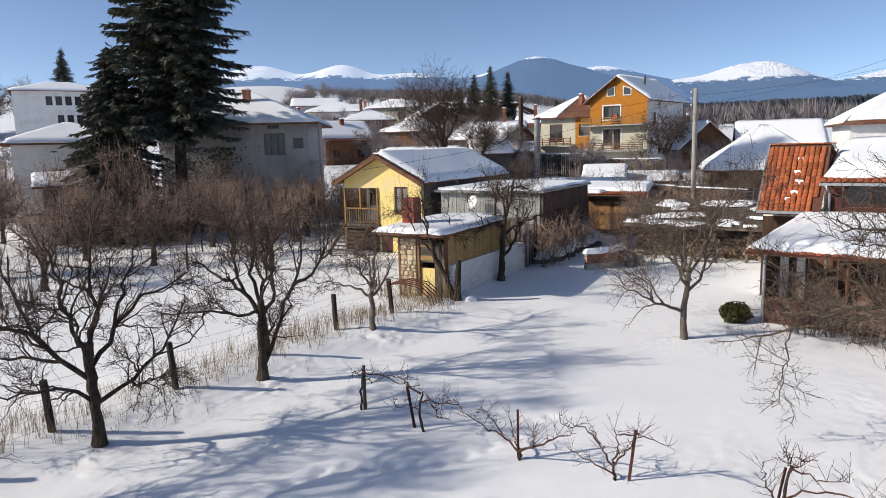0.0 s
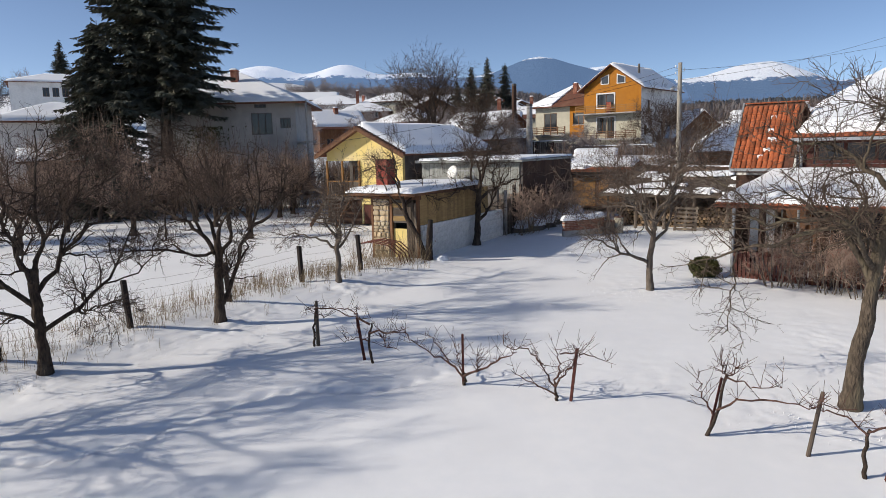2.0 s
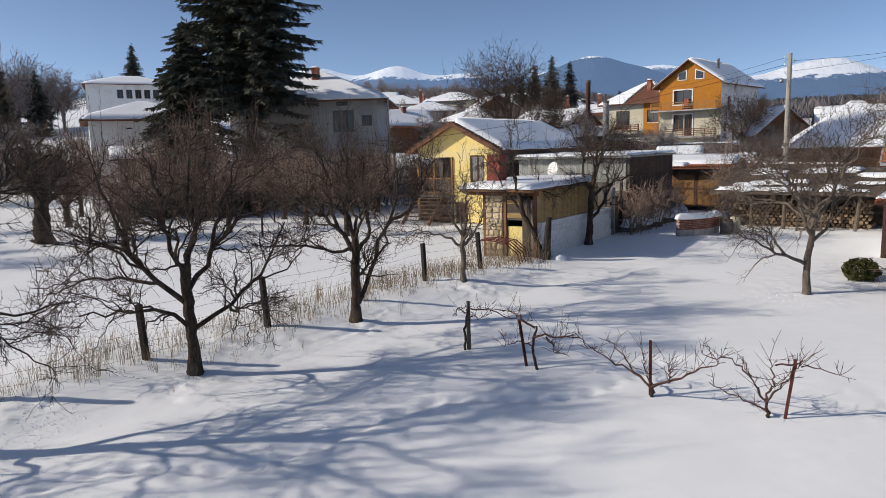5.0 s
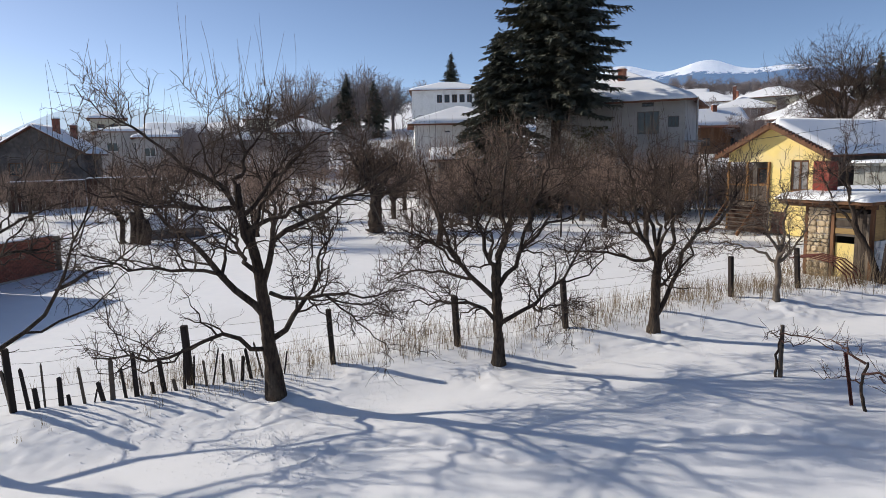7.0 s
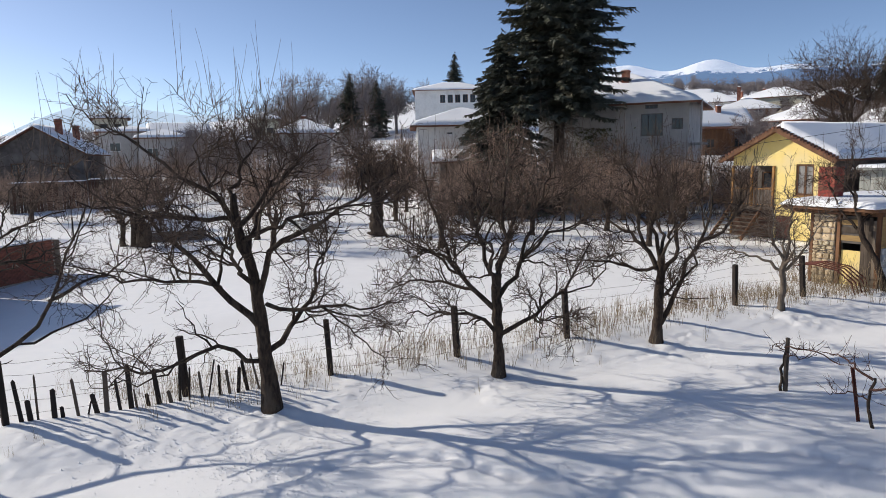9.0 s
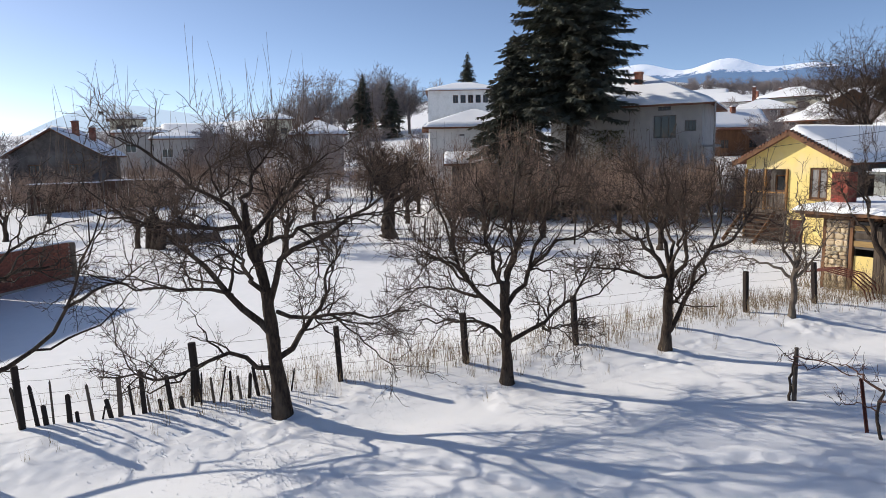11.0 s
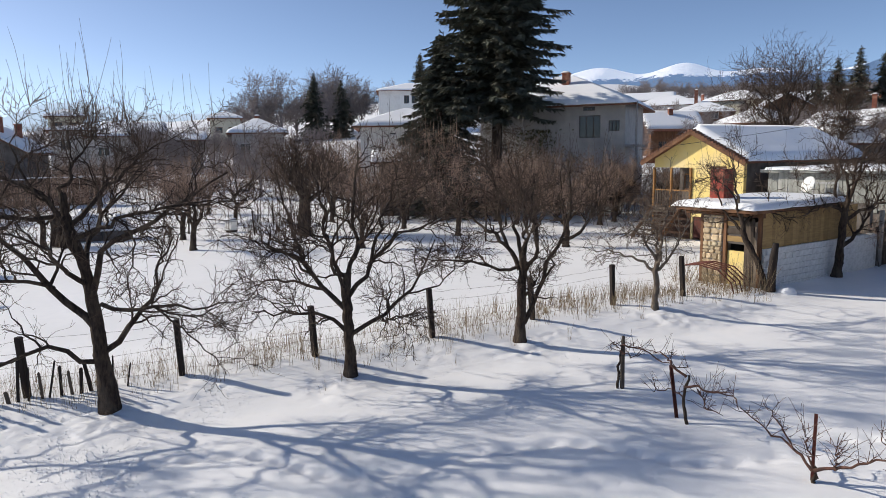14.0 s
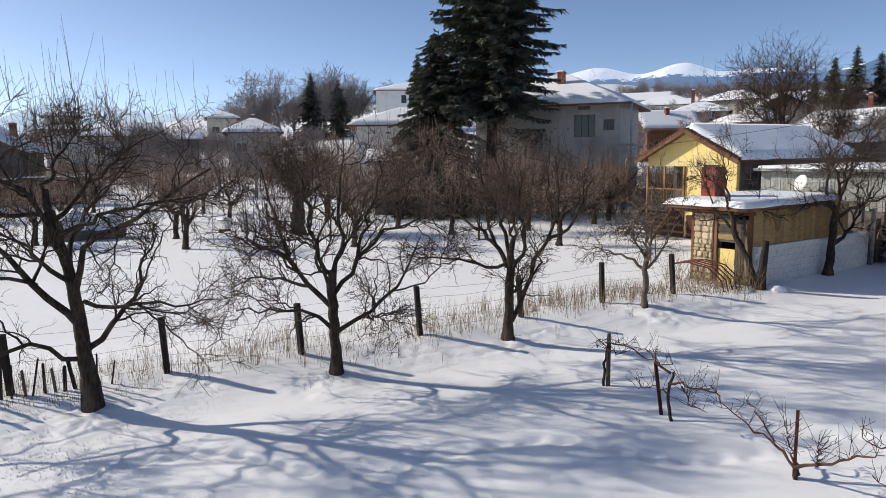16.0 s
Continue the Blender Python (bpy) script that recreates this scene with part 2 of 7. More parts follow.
def vnoise(x, y, s=0):
    """Smooth value noise from 0 to 1."""
    x, y = np.asarray(x, float), np.asarray(y, float)
    ix, iy = np.floor(x), np.floor(y)
    fx, fy = x - ix, y - iy
    fx, fy = fx * fx * (3 - 2 * fx), fy * fy * (3 - 2 * fy)
    a, b = hashed(ix, iy, s), hashed(ix + 1, iy, s)
    c, d = hashed(ix, iy + 1, s), hashed(ix + 1, iy + 1, s)
    return (a * (1 - fx) + b * fx) * (1 - fy) + (c * (1 - fx) + d * fx) * fy


def fbm(x, y, s=0, octaves=4):
    return sum(vnoise(np.asarray(x) * 2**i, np.asarray(y) * 2**i, s + i) / 2 ** (i + 1) for i in range(octaves))


def ease(v, a, b):
    v = np.clip((np.asarray(v, float) - a) / (b - a), 0, 1)
    return v * v * (3 - 2 * v)


FENCE = [(-17.3, 3.7), (-15.1, 6.58), (-13.28, 9.3), (-11.28, 11.58), (-9.32, 13.74), (-7.64, 16.2), (-6.05, 18.75), (-4.67, 21.35), (-3.15, 23.5)]


def side(x, y):
    """Metres to the far side of the fence line."""
    return (np.asarray(x) + 13.28) * -0.811 + (np.asarray(y) - 9.3) * 0.585


def ground_z(x, y):
    x, y = np.asarray(x, float), np.asarray(y, float)
    z = np.interp(y, [-40, 0, 6, 12.5, 16, 22, 30, 60], [-1.2, -1.15, -0.95, -0.5, -0.34, -0.22, 0.08, 0.1])
    s = side(x, y)
    edge = np.interp(y, [0, 6, 9.2, 11.6, 13.7, 16.2, 18.75, 21.3, 25, 40], [-0.55, -0.47, -0.43, -0.25, -0.12, 0.0, 0.04, 0.08, 0.06, 0.1])
    field = np.interp(y, [0, 10, 20, 30, 60], [-0.5, -0.38, -0.12, 0.02, 0.1])
    z = z + (edge - z) * ease(s, -2.6, -0.1)
    z = z + (field - z) * ease(s, 0.3, 3)
    z = z + 0.1 * np.exp(-((s + 0.9) ** 2) / 0.5) * (fbm(x * 0.9, y * 0.9, 3) - 0.35) * ease(30 - y, 0, 6)
    r = np.hypot(x, y)
    az = np.degrees(np.arctan2(x, y))
    f = np.interp(az, [-180, -90, -62, -42, -30, 0, 12, 30, 60, 180], [0.0, 0.02, 0.045, 0.075, 0.1, 0.088, 0.05, 0.05, 0.02, 0.0])
    z = z + f * np.clip(r - 55, 0, 750) + 0.1 * (fbm(x * 0.12, y * 0.12, 9) - 0.5) * ease(r, 20, 50) * 4
    return z + 9.5 * np.exp(-(((x + 105) / 45) ** 2) - ((y - 318) / 60) ** 2)


def gz(x, y):
    return float(ground_z(x, y))


# ---- ground and distance ----
def ground_sheet():
    far = 0.12 * (1.06 ** np.arange(1, 131) - 1) / 0.06
    gx = np.concatenate([-17 - far[::-1], np.arange(-17, 12.01, 0.085), 12 + far])
    gy = np.concatenate([4 - far[::-1], np.arange(4, 26.01, 0.085), 26 + far])
    nx, ny = len(gx), len(gy)
    X, Y = np.meshgrid(gx, gy)
    s = side(X, Y)
    Z = ground_z(X, Y)
    near = np.exp(-np.hypot(X + 3, Y - 14) / 30)
    Z = Z + near * (0.09 * (fbm(X * 0.3, Y * 0.3, 21, 3) - 0.47) + 0.022 * (fbm(X * 1.3, Y * 1.3, 33, 3) - 0.47))
    trod = np.exp(-((s + 1.1) ** 2) / 1.2) * ease(26 - Y, 0, 4) * ease(vnoise(X * 0.45, Y * 0.45, 5), 0.2, 0.6)
    trod = trod + 0.8 * np.exp(-(((X - 9) / 2.2) ** 2 + ((Y - 24.6) / 1.6) ** 2)) + 0.6 * np.exp(-(((X - 9.5) / 1.4) ** 2 + ((Y - 14.5) / 4) ** 2))
    trod = trod + 0.7 * np.exp(-(((X - 6.6) / 2.4) ** 2 + ((Y - 12.4 + 0.5 * (X - 6.6)) / 1.5) ** 2)) + 0.5 * np.exp(-(((X - 6.8) / 1.6) ** 2 + ((Y - 21.5) / 1.6) ** 2))
    for tx, ty in ((-11.33, 9.88), (-8.13, 13.55), (-5.76, 17.3), (-3.51, 21.5)):  # heaps thrown up below the trees
        q = np.hypot(X - tx - 0.35, Y - ty + 0.45)
        trod = trod + 0.9 * np.exp(-((q / 0.8) ** 2))
        Z = Z + 0.06 * np.exp(-((q / 0.55) ** 2)) * (0.4 + vnoise(X * 2.5, Y * 2.5, 12))
    rough = trod * (0.03 * (vnoise(X * 1.9, Y * 1.9, 8) - 0.5) + 0.03 * (vnoise(X * 5.5, Y * 5.5, 4) - 0.5) + 0.05 * (vnoise(X * 9.5, Y * 9.5, 14) - 0.5))
    Z = Z + rough
    for k in range(46):
        fx, fy = -9.2 + 0.24 * k + 0.12 * (k % 2), 8.6 + 0.14 * k + 0.5 * math.sin(k * 0.3)
        Z = Z - 0.05 * np.exp(-((X - fx) ** 2 + (Y - fy) ** 2) / 0.02)
    ids = np.arange(nx * ny).reshape(ny, nx)
    q = np.stack([ids[:-1, :-1], ids[:-1, 1:], ids[1:, 1:], ids[1:, :-1]], -1).reshape(-1, 4)
    b = Mesh()
    b.v, b.n = [np.stack([X, Y, Z], -1).reshape(-1, 3)], nx * ny
    b.f = q.tolist()
    return tagged(b.ob("ground", SNOW, smooth=True), "deep sunlit snow covering the yard and fields", "ground", kind="structure")


def mountain(name, label, ridge, y, depth, foot, material, seed, rough):
    """A ridge of given (x, height) with slopes to both sides."""
    n, k = 300, 40
    xs = np.linspace(ridge[0][0], ridge[-1][0], n)
    hs = np.interp(xs, [p[0] for p in ridge], [p[1] for p in ridge])
    hs = np.convolve(np.pad(hs, 3, "edge"), np.ones(7) / 7, "valid")
    t = np.linspace(-1, 1, k)
    X, T = np.meshgrid(xs, t)
    fall = 1 - np.abs(T) ** 1.25
    N = fbm(X / 260, T * depth / 260 + seed, seed, 5) - 0.47
    Z = foot + (hs[None] - foot) * fall + rough * N * (0.25 + np.abs(T))
    gully = np.abs(vnoise(X / 120 + 0.4 * T, T * 2.0 + seed, seed + 5) - 0.5)
    Z = Z - rough * 0.6 * gully * np.abs(T)
    ids = np.arange(n * k).reshape(k, n)
    b = Mesh()
    b.v, b.n = [np.stack([X, y + T * depth, Z], -1).reshape(-1, 3)], n * k
    b.f = np.stack([ids[:-1, :-1], ids[:-1, 1:], ids[1:, 1:], ids[1:, :-1]], -1).reshape(-1, 4).tolist()
    return tagged(b.ob(name, material, smooth=True), label, "mountain", kind="structure")


def mountain_mat(name, forest, snowline, soft, haze_glow, haze_tint=(0.15, 0.25, 0.45)):
    """Forest below and wind-blown snow above a height; the blue air before a far backdrop is added as emission."""
    m = bpy.data.materials.new(name)
    m.use_nodes = True
    t, L = m.node_tree, m.node_tree.links
    b = t.nodes["Principled BSDF"]
    g, sp = t.nodes.new("ShaderNodeNewGeometry"), t.nodes.new("ShaderNodeSeparateXYZ")
    L.new(g.outputs["Position"], sp.inputs[0])
    mp = t.nodes.new("ShaderNodeMapping")
    mp.inputs["Scale"].default_value = (1, 0.5, 1.6)
    L.new(g.outputs["Position"], mp.inputs["Vector"])
    n1 = t.nodes.new("ShaderNodeTexNoise")
    n1.inputs["Scale"].default_value, n1.inputs["Detail"].default_value = 0.012, 8
    L.new(mp.outputs[0], n1.inputs["Vector"])
    add = t.nodes.new("ShaderNodeMath")
    add.operation = "MULTIPLY_ADD"
    L.new(n1.outputs["Fac"], add.inputs[0])
    add.inputs[1].default_value = soft * 4
    L.new(sp.outputs["Z"], add.inputs[2])
    n2 = t.nodes.new("ShaderNodeTexNoise")
    n2.inputs["Scale"].default_value, n2.inputs["Detail"].default_value, n2.inputs["Roughness"].default_value = 0.03, 10, 0.75
    L.new(mp.outputs[0], n2.inputs["Vector"])
    ad2 = t.nodes.new("ShaderNodeMath")
    ad2.operation = "MULTIPLY_ADD"
    L.new(n2.outputs["Fac"], ad2.inputs[0])
    ad2.inputs[1].default_value = soft * 8
    L.new(add.outputs[0], ad2.inputs[2])
    bp = t.nodes.new("ShaderNodeBump")
    bp.inputs["Strength"].default_value, bp.inputs["Distance"].default_value = 0.8, 28.0
    L.new(n2.outputs["Fac"], bp.inputs["Height"])
    L.new(bp.outputs[0], b.inputs["Normal"])
    r = t.nodes.new("ShaderNodeMapRange")
    r.inputs[1].default_value, r.inputs[2].default_value = snowline + soft * 5.8, snowline + soft * 6.4
    L.new(ad2.outputs[0], r.inputs[0])
    x = t.nodes.new("ShaderNodeMix")
    x.data_type = "RGBA"
    x.inputs[6].default_value, x.inputs[7].default_value = (*forest, 1), (0.82, 0.8, 0.76, 1)
    L.new(r.outputs[0], x.inputs[0])
    L.new(x.outputs[2], b.inputs["Base Color"])
    b.inputs["Roughness"].default_value, b.inputs["Specular IOR Level"].default_value = 1.0, 0.0
    b.inputs["Emission Color"].default_value, b.inputs["Emission Strength"].default_value = (*haze_tint, 1), haze_glow
    return m


ground_sheet()
# bluish forest tones and emission put the distance haze into the slopes
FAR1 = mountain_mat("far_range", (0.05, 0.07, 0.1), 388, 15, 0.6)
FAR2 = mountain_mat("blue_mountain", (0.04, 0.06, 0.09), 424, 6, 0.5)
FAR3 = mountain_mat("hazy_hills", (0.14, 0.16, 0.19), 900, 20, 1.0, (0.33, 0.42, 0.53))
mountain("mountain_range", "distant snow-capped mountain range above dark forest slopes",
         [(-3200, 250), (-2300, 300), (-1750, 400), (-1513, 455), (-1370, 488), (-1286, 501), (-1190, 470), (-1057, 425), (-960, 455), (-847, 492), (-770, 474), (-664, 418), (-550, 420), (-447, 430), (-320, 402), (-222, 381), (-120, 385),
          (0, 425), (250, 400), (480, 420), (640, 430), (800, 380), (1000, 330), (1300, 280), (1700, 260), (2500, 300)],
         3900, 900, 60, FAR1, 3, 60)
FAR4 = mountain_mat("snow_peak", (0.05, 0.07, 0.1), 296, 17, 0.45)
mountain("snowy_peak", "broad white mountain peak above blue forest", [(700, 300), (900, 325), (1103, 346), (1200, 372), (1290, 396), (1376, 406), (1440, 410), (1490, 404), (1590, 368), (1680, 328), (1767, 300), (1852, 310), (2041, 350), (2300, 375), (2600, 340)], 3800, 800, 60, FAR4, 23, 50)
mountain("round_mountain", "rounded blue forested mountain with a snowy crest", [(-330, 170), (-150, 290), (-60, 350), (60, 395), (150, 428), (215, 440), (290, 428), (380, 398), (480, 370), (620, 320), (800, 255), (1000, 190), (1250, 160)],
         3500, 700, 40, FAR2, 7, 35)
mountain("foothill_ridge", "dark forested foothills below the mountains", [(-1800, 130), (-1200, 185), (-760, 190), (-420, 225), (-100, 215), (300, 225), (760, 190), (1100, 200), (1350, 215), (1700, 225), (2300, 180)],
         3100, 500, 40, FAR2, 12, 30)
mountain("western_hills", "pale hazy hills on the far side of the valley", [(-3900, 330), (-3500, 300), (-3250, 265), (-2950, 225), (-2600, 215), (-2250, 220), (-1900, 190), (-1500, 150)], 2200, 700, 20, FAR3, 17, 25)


HOME = pose(9.4, 23.0, -0.3, 0, 0, -33)


# ---- trees ----
def path(rng, p, d, length, n, wander, lift=0.0):
    """A wandering line of n points."""
    x, y, z = (float(v) for v in p)
    a, b, c = (float(v) for v in d)
    step, turn = length / (n - 1), rng.normal(0, wander, (n - 1, 3)).tolist()
    out = [(x, y, z)]
    for u, v, w in turn:
        a, b, c = a + u, b + v, c + w + lift
        q = step / math.sqrt(a * a + b * b + c * c)
        a, b, c = a * q, b * q, c * q
        x, y, z = x + a, y + b, z + c
        out.append((x, y, z))
        a, b, c = a / step, b / step, c / step
    return np.array(out)


def off(rng, d, angle, lift=0.0):
    """A direction at an angle from d, turned at random round it."""
    x, y, z = d.tolist()
    q = math.sqrt(x * x + y * y + z * z) + 1e-9
    x, y, z = x / q, y / q, z / q
    u, v, w = rng.normal(0, 1, 3).tolist()
    a, b, c = y * w - z * v, z * u - x * w, x * v - y * u
    q = math.sin(angle) / (math.sqrt(a * a + b * b + c * c) + 1e-9)
    k = math.cos(angle)
    return np.array((x * k + a * q, y * k + b * q, z * k + c * q + lift))


def drawn(rng, pts, n, kink=0.05):
    """A line of n points through the given bends, with small kinks."""
    A = np.array(pts, float)
    d = np.concatenate([[0], np.cumsum(np.linalg.norm(np.diff(A, axis=0), axis=1))])
    q = np.linspace(0, d[-1], n)
    P = np.stack([np.interp(q, d, A[:, k]) for k in range(3)], 1)
    P[1:] += rng.normal(0, kink, (n - 1, 3))
    return P


def crooked(rng, p, d, length, n, bend, lift=0.0):
    """A zigzag line, as fruit wood grows from bud to bud."""
    P = path(rng, p, d, length, n, bend * 0.6, lift)
    side_way = rng.normal(0, 1, 3)
    z = np.where(np.arange(n) % 2, 1.0, -1.0) * length / n * bend * 0.55
    z[0] = 0
    return P + z[:, None] * side_way / (np.linalg.norm(side_way) + 1e-9)


def crown(rng, limbs, branch_n, branch_len, twig_n, twig_len, droop, spur=4, sprout=0, sprout_len=1.0, thick=0.005):
    """Branches, twigs, spurs and upright shoots on the given limbs."""
    Bs, Ts, Ss, Us = [], [], [], []
    for P, R in limbs:
        n = len(P)
        for _ in range(branch_n):
            t = rng.uniform(0.22, 1.0) * (n - 1)
            i = min(int(t), n - 2)
            p, d = P[i] + (P[i + 1] - P[i]) * (t - i), P[i + 1] - P[i]
            L = branch_len * rng.uniform(0.6, 1.25) * (1.15 - 0.35 * t / n)
            Q = crooked(rng, p, off(rng, d, rng.uniform(0.6, 1.25), 0.3), L, 7, 0.32, droop * rng.uniform(0, 1.5))
            Bs.append((Q, np.linspace(min(R[i] * 0.6, 0.024), 0.006, 7)))
    for Q, R in Bs:
        for _ in range(twig_n):
            i = rng.integers(1, 6)
            L = twig_len * rng.uniform(0.5, 1.4)
            S = crooked(rng, Q[i], off(rng, Q[i] - Q[i - 1], rng.uniform(0.6, 1.35), 0.12), L, 5, 0.32, droop * 1.6)
            Ts.append(S)
            for _ in range(spur):
                j = rng.integers(1, 5)
                Ss.append(path(rng, S[j], off(rng, S[j] - S[j - 1], rng.uniform(0.5, 1.2), 0.15), twig_len * rng.uniform(0.1, 0.4), 3, 0.25))
    tops = sorted(Bs, key=lambda b: -b[0][3][2])[: max(1, len(Bs) * 2 // 3)]
    for _ in range(sprout):
        Q = tops[rng.integers(0, len(tops))][0]
        Us.append(path(rng, Q[rng.integers(1, 6)], (rng.normal(0, 0.13), rng.normal(0, 0.13), 1), sprout_len * rng.uniform(0.4, 1.3), 5, 0.05))
    twigs = Mesh()
    if Ts:
        twigs.tubes(Ts, np.tile(np.linspace(thick * 1.5, thick * 0.8, 5), (len(Ts), 1)), 3)
    if Ss:
        twigs.tubes(Ss, np.tile(np.linspace(thick * 0.95, thick * 0.6, 3), (len(Ss), 1)), 3)
    if Us:
        twigs.tubes(Us, np.tile(np.linspace(thick * 1.5, thick * 0.6, 5), (len(Us), 1)), 3)
    return Bs, twigs


def fruit_tree(label, x, y, seed, trunk, limbs, r=0.12, branch_n=8, branch_len=1.15, twig_n=7, twig_len=0.5, droop=-0.05, spur=4, sprout=60,
               sprout_len=1.0, bark=BARK, twig=TWIG, sub=2, thick=0.0033, category="tree", group="bare fruit trees", name="fruit_tree", z=None, taper=0.72):
    """A bare tree: trunk points and limbs (heading, rise, length, start along the trunk, bend), all from its foot."""
    rng = np.random.default_rng(seed)
    e = thing(name, label, category, pose(x, y, gz(x, y) - 0.05 if z is None else z), group)
    T = np.array(trunk, float)
    tt = np.linspace(0, len(T) - 1, 12)
    P = np.stack([np.interp(tt, range(len(T)), T[:, k]) for k in range(3)], 1)
    P[1:-1] += rng.normal(0, r * 0.1, (10, 3))
    R = np.linspace(r, r * taper, 12)
    R[0], R[1] = r * 1.45, r * 1.12
    b = Mesh()
    fine = np.linspace(0, 11, 40)
    F = np.stack([np.interp(fine, range(12), P[:, k]) for k in range(3)], 1)
    b.tubes([F], [np.interp(fine, range(12), R * (1 + rng.normal(0, 0.05, 12)))], 18, True)
    b.v[0] = b.v[0] + rng.normal(0, r * 0.045, b.v[0].shape)
    b.ob("trunk", bark, e, smooth=True)
    made = []
    for spec in limbs:
        if isinstance(spec, dict):  # bends given as (outwards, up, deep) along a heading
            a = radians(spec["heading"])
            Q = drawn(rng, [(u * math.cos(a) - w * math.sin(a), u * math.sin(a) + w * math.cos(a), v) for u, v, w in spec["bends"]], 11, 0.035)
            length, lift = float(np.linalg.norm(np.diff(Q, axis=0), axis=1).sum()), 0.02
            q = spec["r"] * 0.82 * np.linspace(1, 0.2, 11) ** 1.1 + 0.005
        else:
            heading, rise, length, at, lift = spec
            i = min(int(at * 11), 11)
            a, c = radians(heading), radians(rise)
            d = (math.cos(a) * math.cos(c), math.sin(a) * math.cos(c), math.sin(c))
            Q = crooked(rng, P[i], d, length, 11, 0.32, lift)
            q = R[i] * 0.58 * np.linspace(1, 0.14, 11) ** 1.25 + 0.006
        limb = Mesh().tubes([Q], [q], 7)
        made.append((Q, q))
        for _ in range(sub):
            j = int(rng.integers(3, 9))
            S = crooked(rng, Q[j], off(rng, Q[j + 1] - Q[j], rng.uniform(0.5, 1.0), 0.2), length * rng.uniform(0.4, 0.65), 9, 0.36, lift * 0.5)
            s = np.linspace(q[j] * 0.66, 0.008, 9)
            limb.tubes([S], [s], 6)
            made.append((S, s))
        limb.ob("limb", bark, e, smooth=True)
    Bs, twigs = crown(rng, made, branch_n, branch_len, twig_n, twig_len, droop, spur, sprout, sprout_len, thick)
    tagged(Mesh().tubes([q for q, _ in Bs], [s for _, s in Bs], 4).ob("branch_work", bark, e, smooth=True), kind="stuff")
    tagged(twigs.ob("crown", twig, e), kind="stuff")
    return e


def limbs_for(seed, n, length, rise=48, start=0.7, lift=0.03):
    rng = np.random.default_rng(seed + 900)
    h = rng.uniform(0, 360)
    return [(h + 360 * i / n + rng.uniform(-22, 22), rise + rng.uniform(-14, 16), length * rng.uniform(0.8, 1.15), rng.uniform(start, 1), lift) for i in range(n)]


OLD = "bare old apple tree with dark bark standing in snow"
def limb(heading, r, *bends):
    return {"heading": heading, "r": r, "bends": bends}


fruit_tree("bare old apple tree with one low crooked limb", -11.33, 9.88, 11,
           [(0, 0, 0), (-0.05, -0.05, 1.1), (-0.08, -0.08, 1.8), (-0.12, -0.14, 2.5), (-0.18, -0.2, 3.1), (-0.3, -0.32, 3.8), (-0.34, -0.38, 4.4)],
           [limb(48, 0.06, (-0.1, 1.05, 0), (-0.43, 1.12, -0.1), (-0.66, 1.43, -0.15), (-0.95, 1.45, -0.2), (-1.5, 1.32, -0.3), (-1.95, 1.2, -0.4), (-2.6, 1.24, -0.4), (-3.3, 1.34, -0.5)),
            limb(48, 0.075, (0, 1.25, 0), (0.36, 1.57, 0.05), (0.76, 1.97, 0.2), (1.0, 2.36, 0.3), (1.07, 2.93, 0.4), (1.35, 3.4, 0.5)),
            limb(48, 0.095, (-0.1, 1.7, 0), (-0.43, 2.0, 0.1), (-0.89, 2.5, 0.2), (-1.23, 3.05, 0.2), (-1.68, 3.5, 0.4), (-2.05, 3.95, 0.3), (-2.8, 4.4, 0.5)),
            limb(48, 0.085, (-0.1, 2.05, 0), (0.0, 2.8, -0.15), (0.03, 3.27, -0.2), (0.48, 3.56, -0.3), (1.05, 3.8, -0.5), (1.85, 4.3, -0.7), (2.5, 4.75, -0.8)),
            limb(48, 0.07, (-0.3, 3.1, 0), (-0.55, 4.1, -0.2), (-0.95, 4.5, -0.3), (-1.45, 4.8, -0.5), (-2.0, 5.3, -0.6), (-2.5, 5.65, -0.7)),
            limb(48, 0.05, (0.0, 2.2, 0), (0.36, 2.1, -0.25), (0.93, 2.16, -0.5), (1.6, 2.14, -0.8), (2.5, 2.25, -1.1)),
            limb(48, 0.045, (-0.85, 2.55, 0.2), (-1.23, 2.74, -0.1), (-1.8, 2.85, -0.3), (-2.5, 2.95, -0.6), (-3.2, 3.3, -0.8)),
            limb(48, 0.05, (-0.5, 4.3, 0), (-0.3, 5.0, 0.2), (0.1, 5.5, 0.2)),
            limb(48, 0.055, (-0.4, 3.5, 0), (0.4, 3.85, -0.5), (1.3, 4.1, -0.9), (2.2, 4.25, -1.1)), limb(48, 0.055, (-0.45, 3.9, 0), (-1.2, 4.0, -0.5), (-2.1, 4.1, -0.8), (-3.0, 4.4, -1.0)),
            limb(48, 0.07, (-0.2, 2.8, 0), (-0.3, 3.3, 0.7), (-0.1, 3.9, 1.3), (0.4, 4.5, 1.8), (0.8, 5.0, 2.3)),
            limb(48, 0.06, (-0.2, 2.6, 0), (-0.5, 3.1, -0.7), (-0.6, 3.5, -1.4), (-1.0, 3.9, -2.1)),
            limb(48, 0.06, (-0.4, 3.8, 0), (0.1, 4.4, 0.3), (0.6, 4.8, 0.4), (1.2, 5.4, 0.6))],
           0.155, 8, 1.0, 8, 0.42, -0.02, 3, 260, 1.2, thick=0.0037, taper=0.4)
